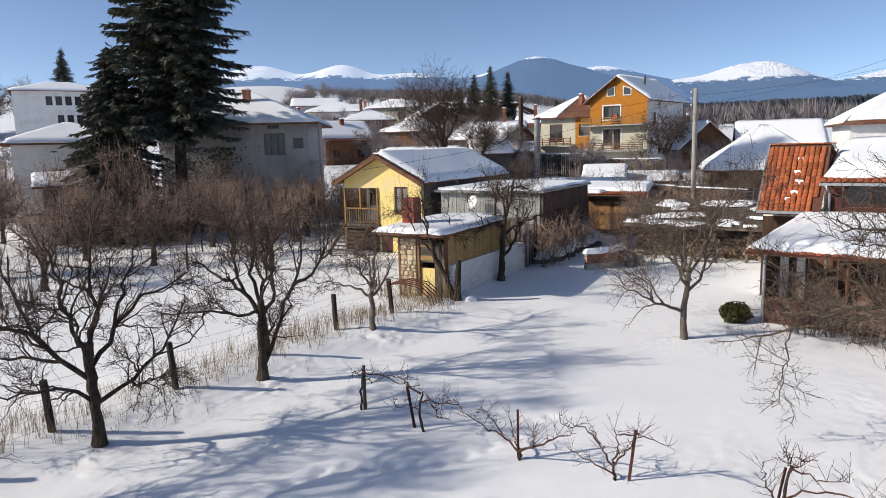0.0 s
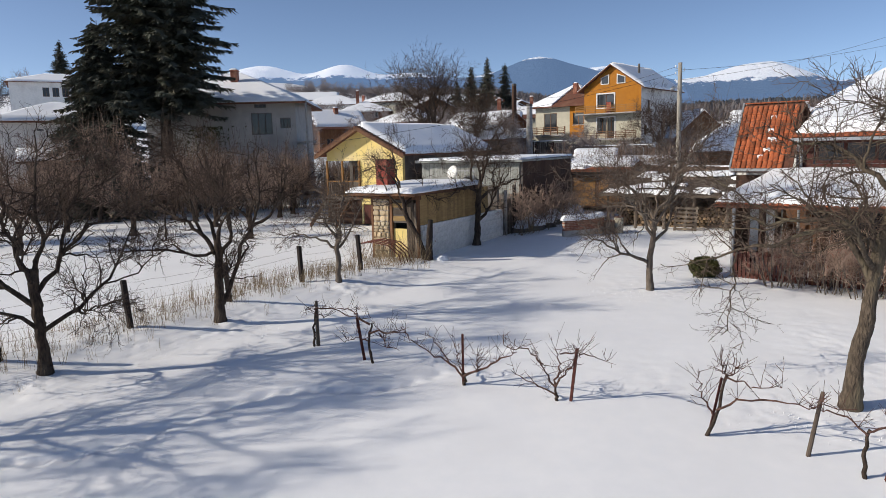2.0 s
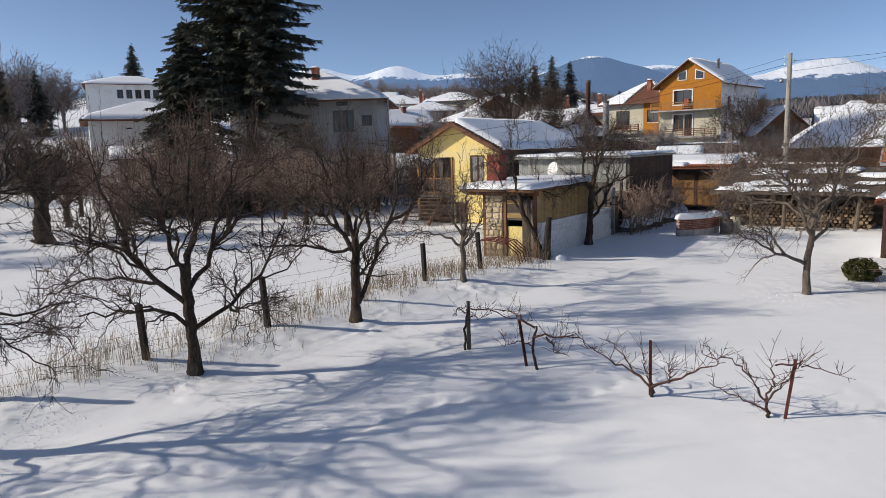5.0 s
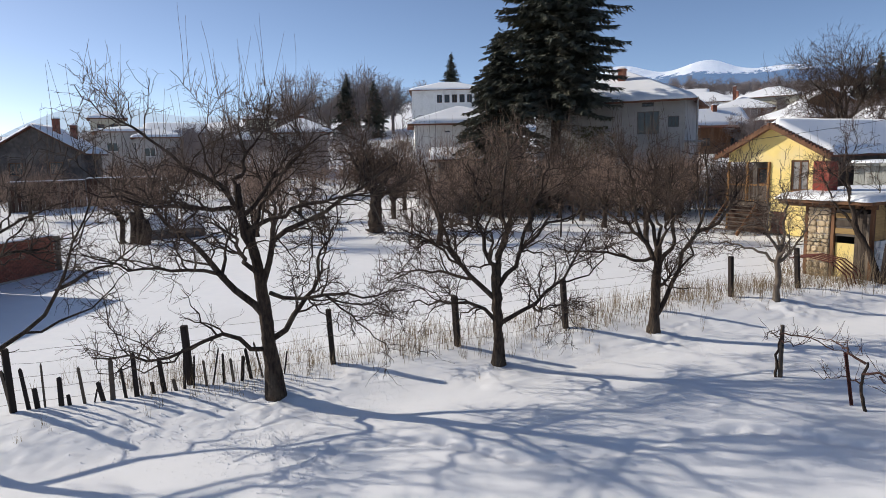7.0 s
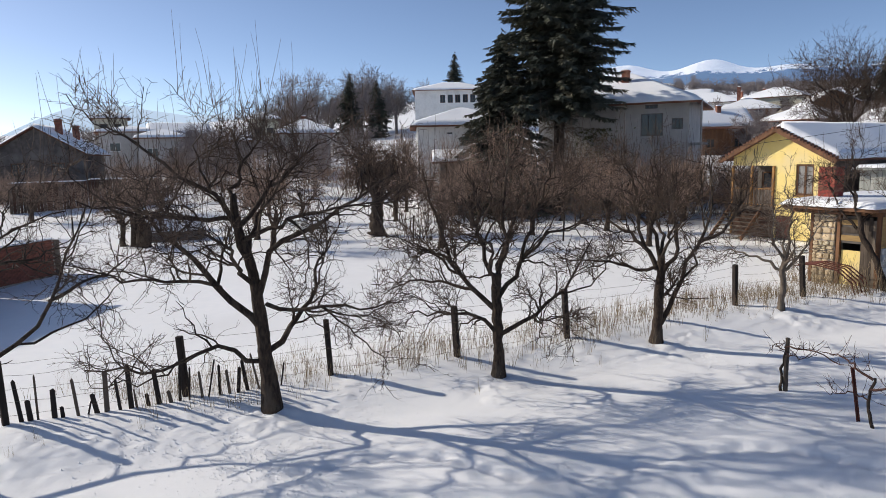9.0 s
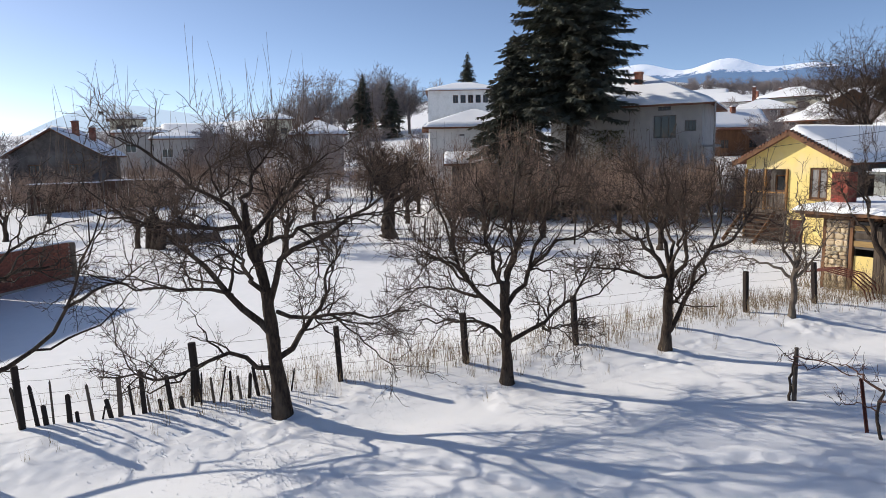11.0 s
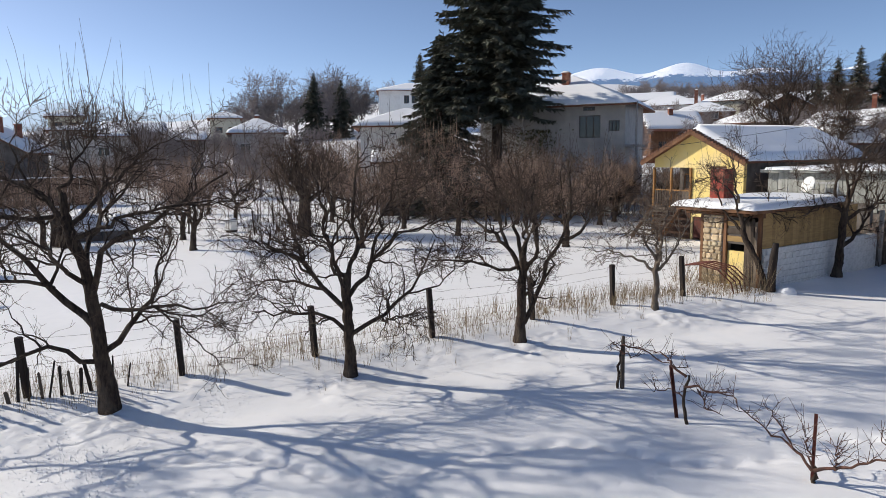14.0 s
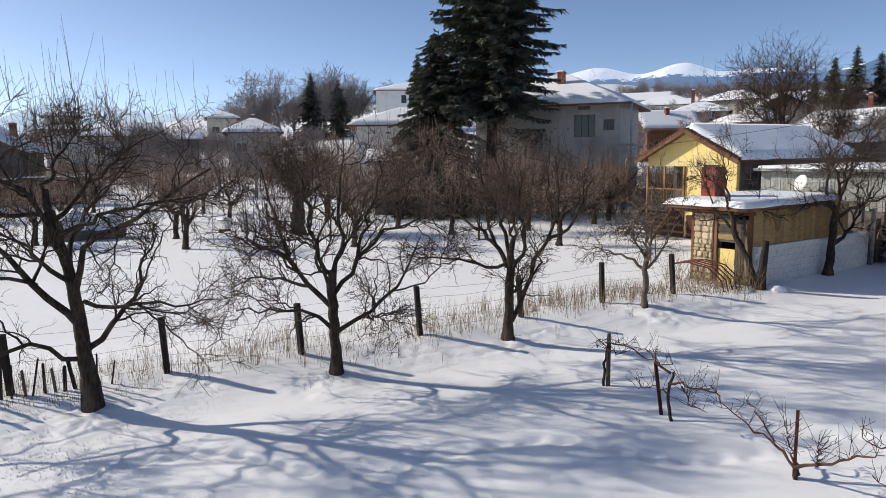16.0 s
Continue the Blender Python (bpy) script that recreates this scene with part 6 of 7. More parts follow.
def shed():
    e = thing("shed", "long whitewashed block shed with a snow-covered flat roof", "shed", SHED)
    body = Mesh().box(2.8, 2.96, 0.1, 7.4, -0.3, 1.33).ob("side_wall", LIMEWASH, e, "whitewashed concrete block wall")
    me = block_mesh(0.392, 0.192, 0.05, 0.005)
    me.materials.append(BLOCK)
    rng = np.random.default_rng(61)
    for r in range(7):
        for c in range(19):
            y = 0.12 + 0.4 * c + (0.2 if r % 2 else 0) - 0.2
            if 0.1 <= y <= 7.05:
                shared("block", me, body, pose(2.955 + rng.normal(0, 0.003), y, -0.06 + 0.2 * r, 0, 0, 90) @ pose(0, -0.05, 0))
    b = Mesh()
    for c in range(34):
        y = 0.1 + 0.17 * c
        b = Mesh().box(2.9 + rng.normal(0, 0.004), 2.93, y, y + 0.163, 1.34, 2.5)
        b.ob("wall_board", OCHRE, e)
    Mesh().box(0.75, 0.9, 0.5, 7.3, 0, 2.45).box(0.9, 2.8, 7.1, 7.3, 0, 2.45).ob("back_wall", DARKWALL, e)
    for px in (0.72, 1.62, 2.86):
        Mesh().box(px - 0.06, px + 0.06, 0.0, 0.12, -0.2, 2.5, None, 0.012).ob("post", BROWN, e)
    Mesh().box(0.02, 2.98, -0.02, 0.12, 2.34, 2.5).ob("beam", BROWN, e)
    pier = Mesh().box(0.8, 1.52, 0.02, 0.5, -0.2, 2.33).ob("pier", MORTAR, e, "rubble stone pier")
    rng = np.random.default_rng(62)
    z = -0.1
    while z < 2.28:
        h, x = min(rng.uniform(0.1, 0.24), 2.34 - z), 0.78
        while x < 1.48:
            w = min(rng.uniform(0.12, 0.36), 1.54 - x)
            if w > 0.07:
                k = 9
                a = np.linspace(0, 6.283, k, endpoint=False) + rng.uniform(0, 0.6)
                q = 0.5 * (np.abs(np.cos(a)) ** 5 + np.abs(np.sin(a)) ** 5) ** -0.2 * rng.uniform(0.82, 0.99, k)
                rim = [(x + w / 2 + w * u * math.cos(b), z + h / 2 + h * u * math.sin(b)) for u, b in zip(q, a)]
                d = rng.uniform(0.0, 0.035)
                v = [(p, 0.03, c) for p, c in rim] + [(p, -0.01 - d * 0.6, c) for p, c in rim] + [(x + w / 2 + (p - x - w / 2) * 0.7, -0.03 - d, z + h / 2 + (c - z - h / 2) * 0.7) for p, c in rim]
                f = [(n * k + i, n * k + (i + 1) % k, n * k + k + (i + 1) % k, n * k + k + i) for n in (0, 1) for i in range(k)] + [tuple(range(2 * k, 3 * k))]
                Mesh().add(v, f).ob("stone", STONE, pier)
            x += w
        z += h
    Mesh().box(1.7, 2.32, 0.08, 0.16, -0.2, 1.18).ob("yellow_panel", YELLOW, e)
    Mesh().box(1.7, 2.32, 0.06, 0.16, 1.42, 2.3).ob("dark_panel", DARKWALL, e)
    for c in range(4):
        Mesh().box(2.34 + 0.115 * c, 2.445 + 0.115 * c, 0.03, 0.07, -0.2, 2.3 - 0.1 * (c % 2)).ob("front_plank", OLDWOOD, e)
    for c in range(3):
        Mesh().box(1.69, 2.33, 0.03, 0.055, 1.5 + 0.26 * c, 1.68 + 0.26 * c).ob("cross_plank", OLDWOOD if c % 2 else OCHRE, e)
    roof = Mesh().box(-0.05, 3.08, -0.5, 5.0, 2.5, 2.6).ob("roof", BROWN, e)
    snow_sheet([(-0.1, -0.55, 2.604), (3.12, -0.55, 2.604), (3.1, 5.05, 2.66), (-0.05, 5.05, 2.66)], 0.24, 24, 36, 5, jut=0.1).ob("roof_snow", ROOFSNOW, roof, smooth=True)
    for k in range(14):
        Mesh().bar((0.1 + 0.21 * k, -0.45, 2.47), (0.1 + 0.21 * k, 0.1, 2.49), 0.05).ob("rafter", BROWN, roof)
    # red brick chimney through the roof
    c = thing("chimney", "square red-painted brick chimney standing on the shed roof", "chimney", SHED @ pose(0.66, 1.1, 2.61))
    core = Mesh().box(-0.27, 0.27, -0.27, 0.27, 0, 1.25).ob("core", REDPAINT, c)
    for r in range(13):
        for q in range(4):
            m = pose(0, 0, 0.003 + 0.095 * r, 0, 0, 90 * q)
            for x in ((-0.28, -0.005), (0.005, 0.28)):
                Mesh().box(x[0], x[1], -0.285, -0.27, 0, 0.085, m).ob("brick", REDPAINT if (r + q) % 5 else BRICK, core)


def outbuilding():
    e = thing("outbuilding", "long dark outbuilding with sheet-clad front and snowy roof edge", "outbuilding", SHED)
    X0, X1, Y0, Y1, H = -2.9, 3.0, 9.6, 16.6, 3.5
    b = Mesh().box(X1 - 0.2, X1, Y0 + 0.1, Y1, 0, H).box(X0, X1 - 0.2, Y1 - 0.2, Y1, 0, H).box(X0, X0 + 0.2, Y0 + 0.1, Y1 - 0.2, 0, H)
    b.ob("wall", DARKBOARD, e)
    Mesh().box(X0, X1, Y0 + 0.02, Y0 + 0.08, 0, H).ob("front_frame", DARKWALL, e)
    for k in range(24):
        x = X0 + 0.24 * k
        Mesh().box(x, x + 0.225, Y0 - 0.02 - 0.015 * (k % 2), Y0 + 0.015, 1.9 if k % 5 else 2.0, H - 0.05).ob("sheet_panel", SHEET, e)
    window(e, pose(X0 + 1.6, Y0 - 0.1, 2.35), 1.6, 0.75, METAL, GLASS, 3)
    roof = Mesh().box(X0 - 0.2, X1 + 0.15, Y0 - 0.35, Y1 + 0.2, H, H + 0.1).ob("roof", SHEET, e)
    Mesh().box(X0 - 0.2, X1 - 3, Y0 - 0.38, Y0 - 0.352, H - 0.02, H + 0.12).ob("eave_trim", SHEET, roof)
    snow_sheet([(X0 - 0.2, Y0 - 0.38, H + 0.104), (X1 + 0.15, Y0 - 0.38, H + 0.104), (X1 + 0.15, Y1 + 0.2, H + 0.15), (X0 - 0.2, Y1 + 0.2, H + 0.15)], 0.11, 40, 40, 8, jut=0.2).ob("roof_snow", ROOFSNOW, roof, smooth=True)
    # satellite dish on the front
    d = thing("satellite_dish", "small white satellite dish on the outbuilding front", "dish", SHED @ pose(-0.6, 8.9, 3.0, 70, 0, -20))
    n = 16
    rings = [[(r * math.cos(6.283 * k / n), r * math.sin(6.283 * k / n), 0.35 * r * r * 1.4) for k in range(n)] for r in (0.04, 0.2, 0.36)]
    v = [p for g in rings for p in g] + [(x, y, z - 0.02) for g in rings for x, y, z in g]
    f = [(a * n + k, a * n + (k + 1) % n, a * n + n + (k + 1) % n, a * n + n + k) for a in (0, 1) for k in range(n)]
    f += [tuple(3 * n + i for i in q[::-1]) for q in f] + [(2 * n + k, 2 * n + (k + 1) % n, 5 * n + (k + 1) % n, 5 * n + k) for k in range(n)]
    Mesh().add(v, f).ob("bowl", WHITE, d, smooth=True)
    Mesh().tube([(0, -0.3, 0.03), (0, -0.1, 0.4)], 0.012, 6).ob("arm", METAL, d)
    Mesh().tube([(0, 0, -0.02), (0, 0.05, -0.35)], 0.02, 6).ob("mount", METAL, d)


def yard_wall():
    """Low boundary of posts, boards and snowy rubble between the shed and the gate."""
    e = thing("boundary_fence", "dark board fence with concrete posts along the drive", "fence", SHED)
    rng = np.random.default_rng(64)
    for k in range(40):
        y = 7.45 + 0.17 * k
        if y > 9.4:
            break
        Mesh().box(2.85, 2.88, y, y + 0.15, -0.1, 1.6 + rng.normal(0, 0.12)).ob("board", OLDWOOD, e)
    for y in (7.6, 8.6, 9.4):
        Mesh().box(2.9, 3.03, y, y + 0.13, -0.1, 2.2 + 0.2 * (y > 8), None, 0.01).ob("post", CONCRETE if y < 8 else POSTWOOD, e)
    for k in range(9):
        y = 9.2 + 0.75 * k + rng.normal(0, 0.15)
        r = rng.uniform(0.45, 0.75)
        p = SHED @ Vector((3.3 + rng.normal(0, 0.15), y, 0))
        pile(p.x, p.y, r, 100 + k)


def pile(x, y, r, seed, label="snow-covered heap of brush and rubble", h=None, stem=True):
    rng = np.random.default_rng(seed)
    e = thing("snowy_heap", label, "heap", pose(x, y, gz(x, y) - 0.05, 0, 0, rng.uniform(0, 360)), "snowy heaps")
    h = h or r * rng.uniform(0.9, 1.5)
    n, m = 18, 8
    v, f = [], []
    for j in range(m + 1):
        t = j / m
        for k in range(n):
            a = 6.283 * k / n
            q = r * math.cos(t * 1.5) ** 0.7 * (0.8 + 0.4 * vnoise(3 * math.cos(a) + seed, 3 * math.sin(a) + t * 3, seed))
            v.append((q * math.cos(a), q * math.sin(a), h * math.sin(t * 1.57) * (0.85 + 0.3 * vnoise(2 * math.cos(a), 2 * math.sin(a) + t, seed + 1))))
    f = [(j * n + k, j * n + (k + 1) % n, j * n + n + (k + 1) % n, j * n + n + k) for j in range(m) for k in range(n)]
    cut = m // 2 if stem else 0
    if stem:
        Mesh().add(v[: 4 * n], f[: 3 * n]).ob("brush", DARKWALL, e, smooth=True)
        up = [(a * 1.05, b * 1.05, c + 0.05) for a, b, c in v][2 * n:]
        Mesh().add(up, f[: len(f) - 2 * n]).ob("snow_cap", ROOFSNOW, e, smooth=True)
        P = [path(rng, (rng.normal(0, r * 0.4), rng.normal(0, r * 0.4), h * 0.3), (rng.normal(0, 0.6), rng.normal(0, 0.6), 1), h * rng.uniform(0.6, 1.4), 6, 0.2) for _ in range(16)]
        Mesh().tubes(P, np.tile(np.linspace(0.012, 0.004, 6), (16, 1)), 3).ob("twig_growth", TWIG, e)
    else:
        Mesh().add(v, f).ob("snow", ROOFSNOW, e, smooth=True)


def gate_garage():
    e = thing("garage", "wooden double-door garage under a tiled snowy roof at the drive's end", "garage", pose(6.3, 45.0, 0.2, 0, 0, -22))
    W, D, H = 3.9, 4.5, 2.5
    b = Mesh()
    wall(b, pose(0, 0, 0), W, H, [(0.25, 0, 3.3, 2.15)], 0.2)
    b.box(0, 0.2, 0.2, D, 0, H).box(W - 0.2, W, 0.2, D, 0, H).box(0.2, W - 0.2, D - 0.2, D, 0, H)
    b.ob("wall", DARKWALL, e)
    for k, x in enumerate((0.26, 1.91)):
        d = Mesh().box(x, x + 1.63, 0.1, 0.14, 0.02, 2.13).ob("door", BROWN, e)
        for q in range(2):
            Mesh().box(x + 0.1, x + 1.5, 0.07, 0.098, 0.15 + 1.0 * q, 1.05 + 0.9 * q, None, 0.01).ob("door_panel", HONEY, d)
    o = Mesh().prism([(-0.7, H - 0.15), (D / 2, H + 0.35), (D + 0.3, H - 0.1), (D + 0.3, H - 0.02), (D / 2, H + 0.45), (-0.7, H - 0.05)], -0.25, W + 0.25, "x").ob("roof", TILES, e)
    me = tile_mesh()
    for r in range(2):
        for c in range(20):
            if c > 6 or r == 0:
                shared("tile", me, o, pose(-0.25 + 0.215 * c, -0.74 + 0.3 * r, H - 0.03 + 0.05 * r, 9.5, 0, 0))
    snow_sheet([(-0.2, -0.1, H + 0.12), (W + 0.2, -0.1, H + 0.12), (W + 0.2, D / 2, H + 0.46), (-0.2, D / 2, H + 0.46)], 0.22, 24, 12, 9, (1, 1, 1, 0)).ob("roof_snow", ROOFSNOW, o, smooth=True)
    snow_sheet([(-0.25, -0.7, H + 0.0), (1.3, -0.7, H + 0.0), (1.5, -0.05, H + 0.13), (-0.25, -0.05, H + 0.13)], 0.18, 12, 8, 10).ob("roof_snow", ROOFSNOW, o, smooth=True)


def tile_mesh(wide=0.23):
    """One curved clay tile, 0.4 long, laid along +y."""
    a = np.linspace(0, np.pi, 6)
    arc = [(wide * (0.5 - 0.45 * math.cos(t)), wide * 0.2 * math.sin(t)) for t in a]
    v = [(x, y, z + dz) for y, dz in ((0, 0.014), (0.4, 0.0)) for x, z in arc] + [(x, 0, z - 0.0) for x, z in arc]
    f = [(k, k + 1, 6 + k + 1, 6 + k) for k in range(5)] + [(12 + k, 12 + k + 1, k + 1, k) for k in range(5)]
    me = bpy.data.meshes.new("tile")
    me.from_pydata(v, [], f)
    me.materials.append(TILE)
    return me


def home():
    e = thing("house", "red-tiled house with a glazed red dormer and thick roof snow", "house", HOME)
    rng = np.random.default_rng(66)
    b = Mesh()
    lattice(b, pose(-0.9, 3.7, 0), [0, 1.6, 2.0, 2.6, 3.2, 4.8, 7.2, 10.4], [0, 0.2, 0.9, 2.2, 2.3, 3.6, 3.72, 4.52, 4.72], 0, 0.25,
            lambda x, z: not (3.2 < x < 4.8 and 0.9 < z < 2.3 or 1.6 < x < 2.6 and 0.2 < z < 2.2 or 2.6 < x < 7.2 and 3.72 < z < 4.52 or x < 2.0 and z > 3.6))
    b.ob("front_wall", WHITE, e)
    Mesh().box(-0.9, -0.65, 3.95, 9.6, 0, 3.55).ob("side_wall", WHITE, e)
    Mesh().box(9.25, 9.5, 3.95, 10.5, 0, 4.2).ob("side_wall", WHITE, e)
    Mesh().box(-0.65, 9.25, 10.25, 10.5, 0, 3.9).ob("back_wall", WHITE, e)
    # dark layer over the white wall, with the porch's shade in its colour
    b = Mesh()
    wall(b, pose(-0.9, 3.66, 0), 10.4, 3.3, [(3.2, 0.9, 1.6, 1.4), (1.6, 0.2, 1.0, 2.0)], 0.036)
    b.ob("wall_boarding", DARKBOARD, e, "dark brown layer on the lower wall for the porch shade")
    window(e, pose(2.3, 3.7, 0.9), 1.6, 1.4, BROWN, GLASS, 2)
    Mesh().box(0.74, 1.66, 3.8, 3.86, 0.2, 2.18).ob("door", BROWN, e)
    window(e, pose(1.7, 3.62, 3.72), 4.6, 0.8, DARKRED, GLASS, 5, 1, None, 0.1)
    Mesh().box(1.2, 9.5, 3.6, 3.69, 3.5, 3.7).ob("dormer_board", DARKRED, e)
    Mesh().box(1.2, 1.66, 3.6, 3.69, 3.702, 4.6).ob("dormer_board", DARKRED, e)
    # steep tiled slope
    A, k = 3.62, (5.95 - 3.54) / 1.72
    sl = math.degrees(math.atan(k))
    roof = Mesh().prism([(3.05, A - 0.08), (4.77, 5.93), (9.8, 4.6), (9.8, 4.5), (4.77, 5.83), (3.05, A - 0.2)], -0.95, 1.1, "x").ob("tiled_roof", TILES, e)
    me = tile_mesh()
    L = math.hypot(1.72, 5.93 - A + 0.08)
    rows = int(L / 0.3) - 1
    small = tile_mesh(0.18)
    for r in range(rows + 1):
        for c in range(13):
            t = r * 0.3
            x = -0.96 + 0.175 * c
            if x > 0.75 + 0.18 * (r / rows):
                continue
            shared("tile", small, roof, pose(x + rng.normal(0, 0.006), 3.02 + t * math.cos(radians(sl)), A - 0.06 + t * math.sin(radians(sl)) + rng.normal(0, 0.004), sl - 2, 0, 0) @ pose(0, 0, 0, 0, rng.normal(0, 1.5), rng.normal(0, 1.2)))
    for j, (sx, st) in enumerate([(0.1, 0.74), (0.0, 0.52), (0.08, 0.36), (-0.1, 0.14), (0.0, 0.22)]):
        y, z = 3.05 + st * 1.72, A - 0.08 + st * (5.93 - A + 0.08)
        q = 0.1 + 0.04 * (j % 3)
        snow_sheet([(sx, y, z + 0.06), (sx + 2.2 * q, y, z + 0.06), (sx + 2 * q, y + q * 0.6, z + 0.06 + q * 0.6 * k), (sx, y + q * 0.6, z + 0.06 + q * 0.6 * k)], 0.1, 8, 6, j).ob("snow_patch", ROOFSNOW, roof, smooth=True)
    Mesh().bar((-0.98, 3.0, A - 0.1), (1.1, 3.0, A - 0.1), 0.1).ob("gutter", METAL, roof)
    Mesh().bar((-0.98, 3.05, A - 0.05), (-0.98, 4.77, 5.95), 0.06, 0.14).ob("verge_flashing", METAL, roof)
    snow_sheet([(-0.9, 4.85, 5.93), (1.2, 4.85, 5.93), (1.2, 5.5, 5.75), (-0.9, 5.5, 5.75)], 0.06, 14, 6, 3).ob("ridge_snow", ROOFSNOW, roof, smooth=True)
    for c in range(7):
        shared("ridge_tile", me, roof, pose(-0.95 + 0.3 * c, 4.64, 5.93, 0, 0, 0) @ pose(0, 0, 0, 0, 0, -90) @ pose(-0.25, 0, 0))
    # main roof, shallower over the dormer
    main = Mesh().prism([(2.95, 4.62), (6.6, 5.7), (11.3, 4.0), (11.3, 3.9), (6.6, 5.58), (2.95, 4.5)], 1.05, 9.9, "x").ob("main_roof", TILES, e)
    for c in range(40):
        shared("tile", me, main, pose(1.02 + 0.222 * c, 2.86, 4.6 + rng.normal(0, 0.004), 16, 0, 0))
        shared("tile", me, main, pose(1.02 + 0.222 * c, 3.2, 4.7 + rng.normal(0, 0.004), 16, 0, 0))
    snow_sheet([(1.12, 3.3, 4.76), (9.9, 3.3, 4.76), (9.9, 6.6, 5.74), (1.2, 6.6, 5.74)], 0.42, 40, 16, 12, (1, 1, 1, 0), 0.1).ob("roof_snow", ROOFSNOW, main, smooth=True)
    snow_sheet([(9.9, 11.2, 4.06), (1.1, 11.2, 4.06), (1.75, 6.6, 5.74), (9.9, 6.6, 5.74)], 0.35, 20, 12, 13, (1, 1, 1, 0), 0.1).ob("roof_snow", ROOFSNOW, main, smooth=True)
    Mesh().bar((1.05, 2.85, 4.56), (9.9, 2.85, 4.56), 0.1).ob("gutter", METAL, main)
    Mesh().tube([(1.3, 3.0, 4.5), (1.3, 3.5, 4.2), (1.3, 3.55, 0.1)], 0.05, 8).ob("downpipe", METAL, main)
    # porch
    p = thing("porch", "open porch with snow-covered tiled roof and dark red board sides", "porch", HOME)
    for x in (0.0, 2.4, 4.8, 7.2):
        Mesh().tube([(x, 0, -0.2), (x, 0, 2.5)], 0.055, 10).ob("post", METAL if x == 0 else BROWN, p)
    Mesh().box(-0.3, 7.6, -0.08, 0.08, 2.42, 2.56).ob("beam", BROWN, p)
    Mesh().box(-0.2, 7.4, -0.3, 3.6, -0.25, 0.05).ob("plinth", CONCRETE, p)
    pr = Mesh().add([(-0.5, -0.5, 2.55), (7.8, -0.5, 2.55), (7.8, 3.58, 3.45), (0.5, 3.58, 3.45), (-0.5, -0.5, 2.45), (7.8, -0.5, 2.45), (7.8, 3.58, 3.35), (0.5, 3.58, 3.35)],
                    [(0, 1, 2, 3), (7, 6, 5, 4), (0, 4, 5, 1), (1, 5, 6, 2), (2, 6, 7, 3), (3, 7, 4, 0)]).ob("roof", TILES, p)
    for c in range(36):
        shared("tile", me, pr, pose(-0.5 + 0.226 * c, -0.6, 2.53 + rng.normal(0, 0.004), 12, 0, 0))
    snow_sheet([(-0.42, -0.42, 2.59), (7.8, -0.42, 2.59), (7.8, 3.1, 3.38), (0.45, 3.1, 3.38)], 0.3, 44, 18, 15, (1, 0, 1, 1), 0.1).ob("roof_snow", ROOFSNOW, pr, smooth=True)
    for k in range(56):
        x = 0.08 + 0.13 * k
        Mesh().box(x, x + 0.1, -0.05, -0.025, 0.08, 0.98 + 0.03 * (k % 2)).ob("board", DARKRED, p)
    for z in (0.2, 0.82):
        Mesh().box(0, 7.3, -0.025, 0.01, z, z + 0.08).ob("rail", DARKRED, p)
    for k in range(2):
        Mesh().box(0.3 + 0.5 * k, 0.56 + 0.5 * k, 0.9, 0.93, 0.9, 2.3).ob("white_panel", WHITE, p)
    # screen of dark boards added to keep low sun out of the porch
    for k in range(24):
        Mesh().box(-0.02, 0.02, 0.12 + 0.145 * k, 0.25 + 0.145 * k, 0.06, 2.42 + 0.03 * (k % 2)).ob("side_board", DARKBOARD, p)
    Mesh().bar((0.2, 1.45, 2.4), (1.1, 1.45, 0.6), 0.07).ob("brace", DARKRED, p)
    Mesh().box(2.6, 3.3, 1.2, 1.9, 0.05, 1.0, None, 0.03).ob("red_chest", REDPAINT, p)


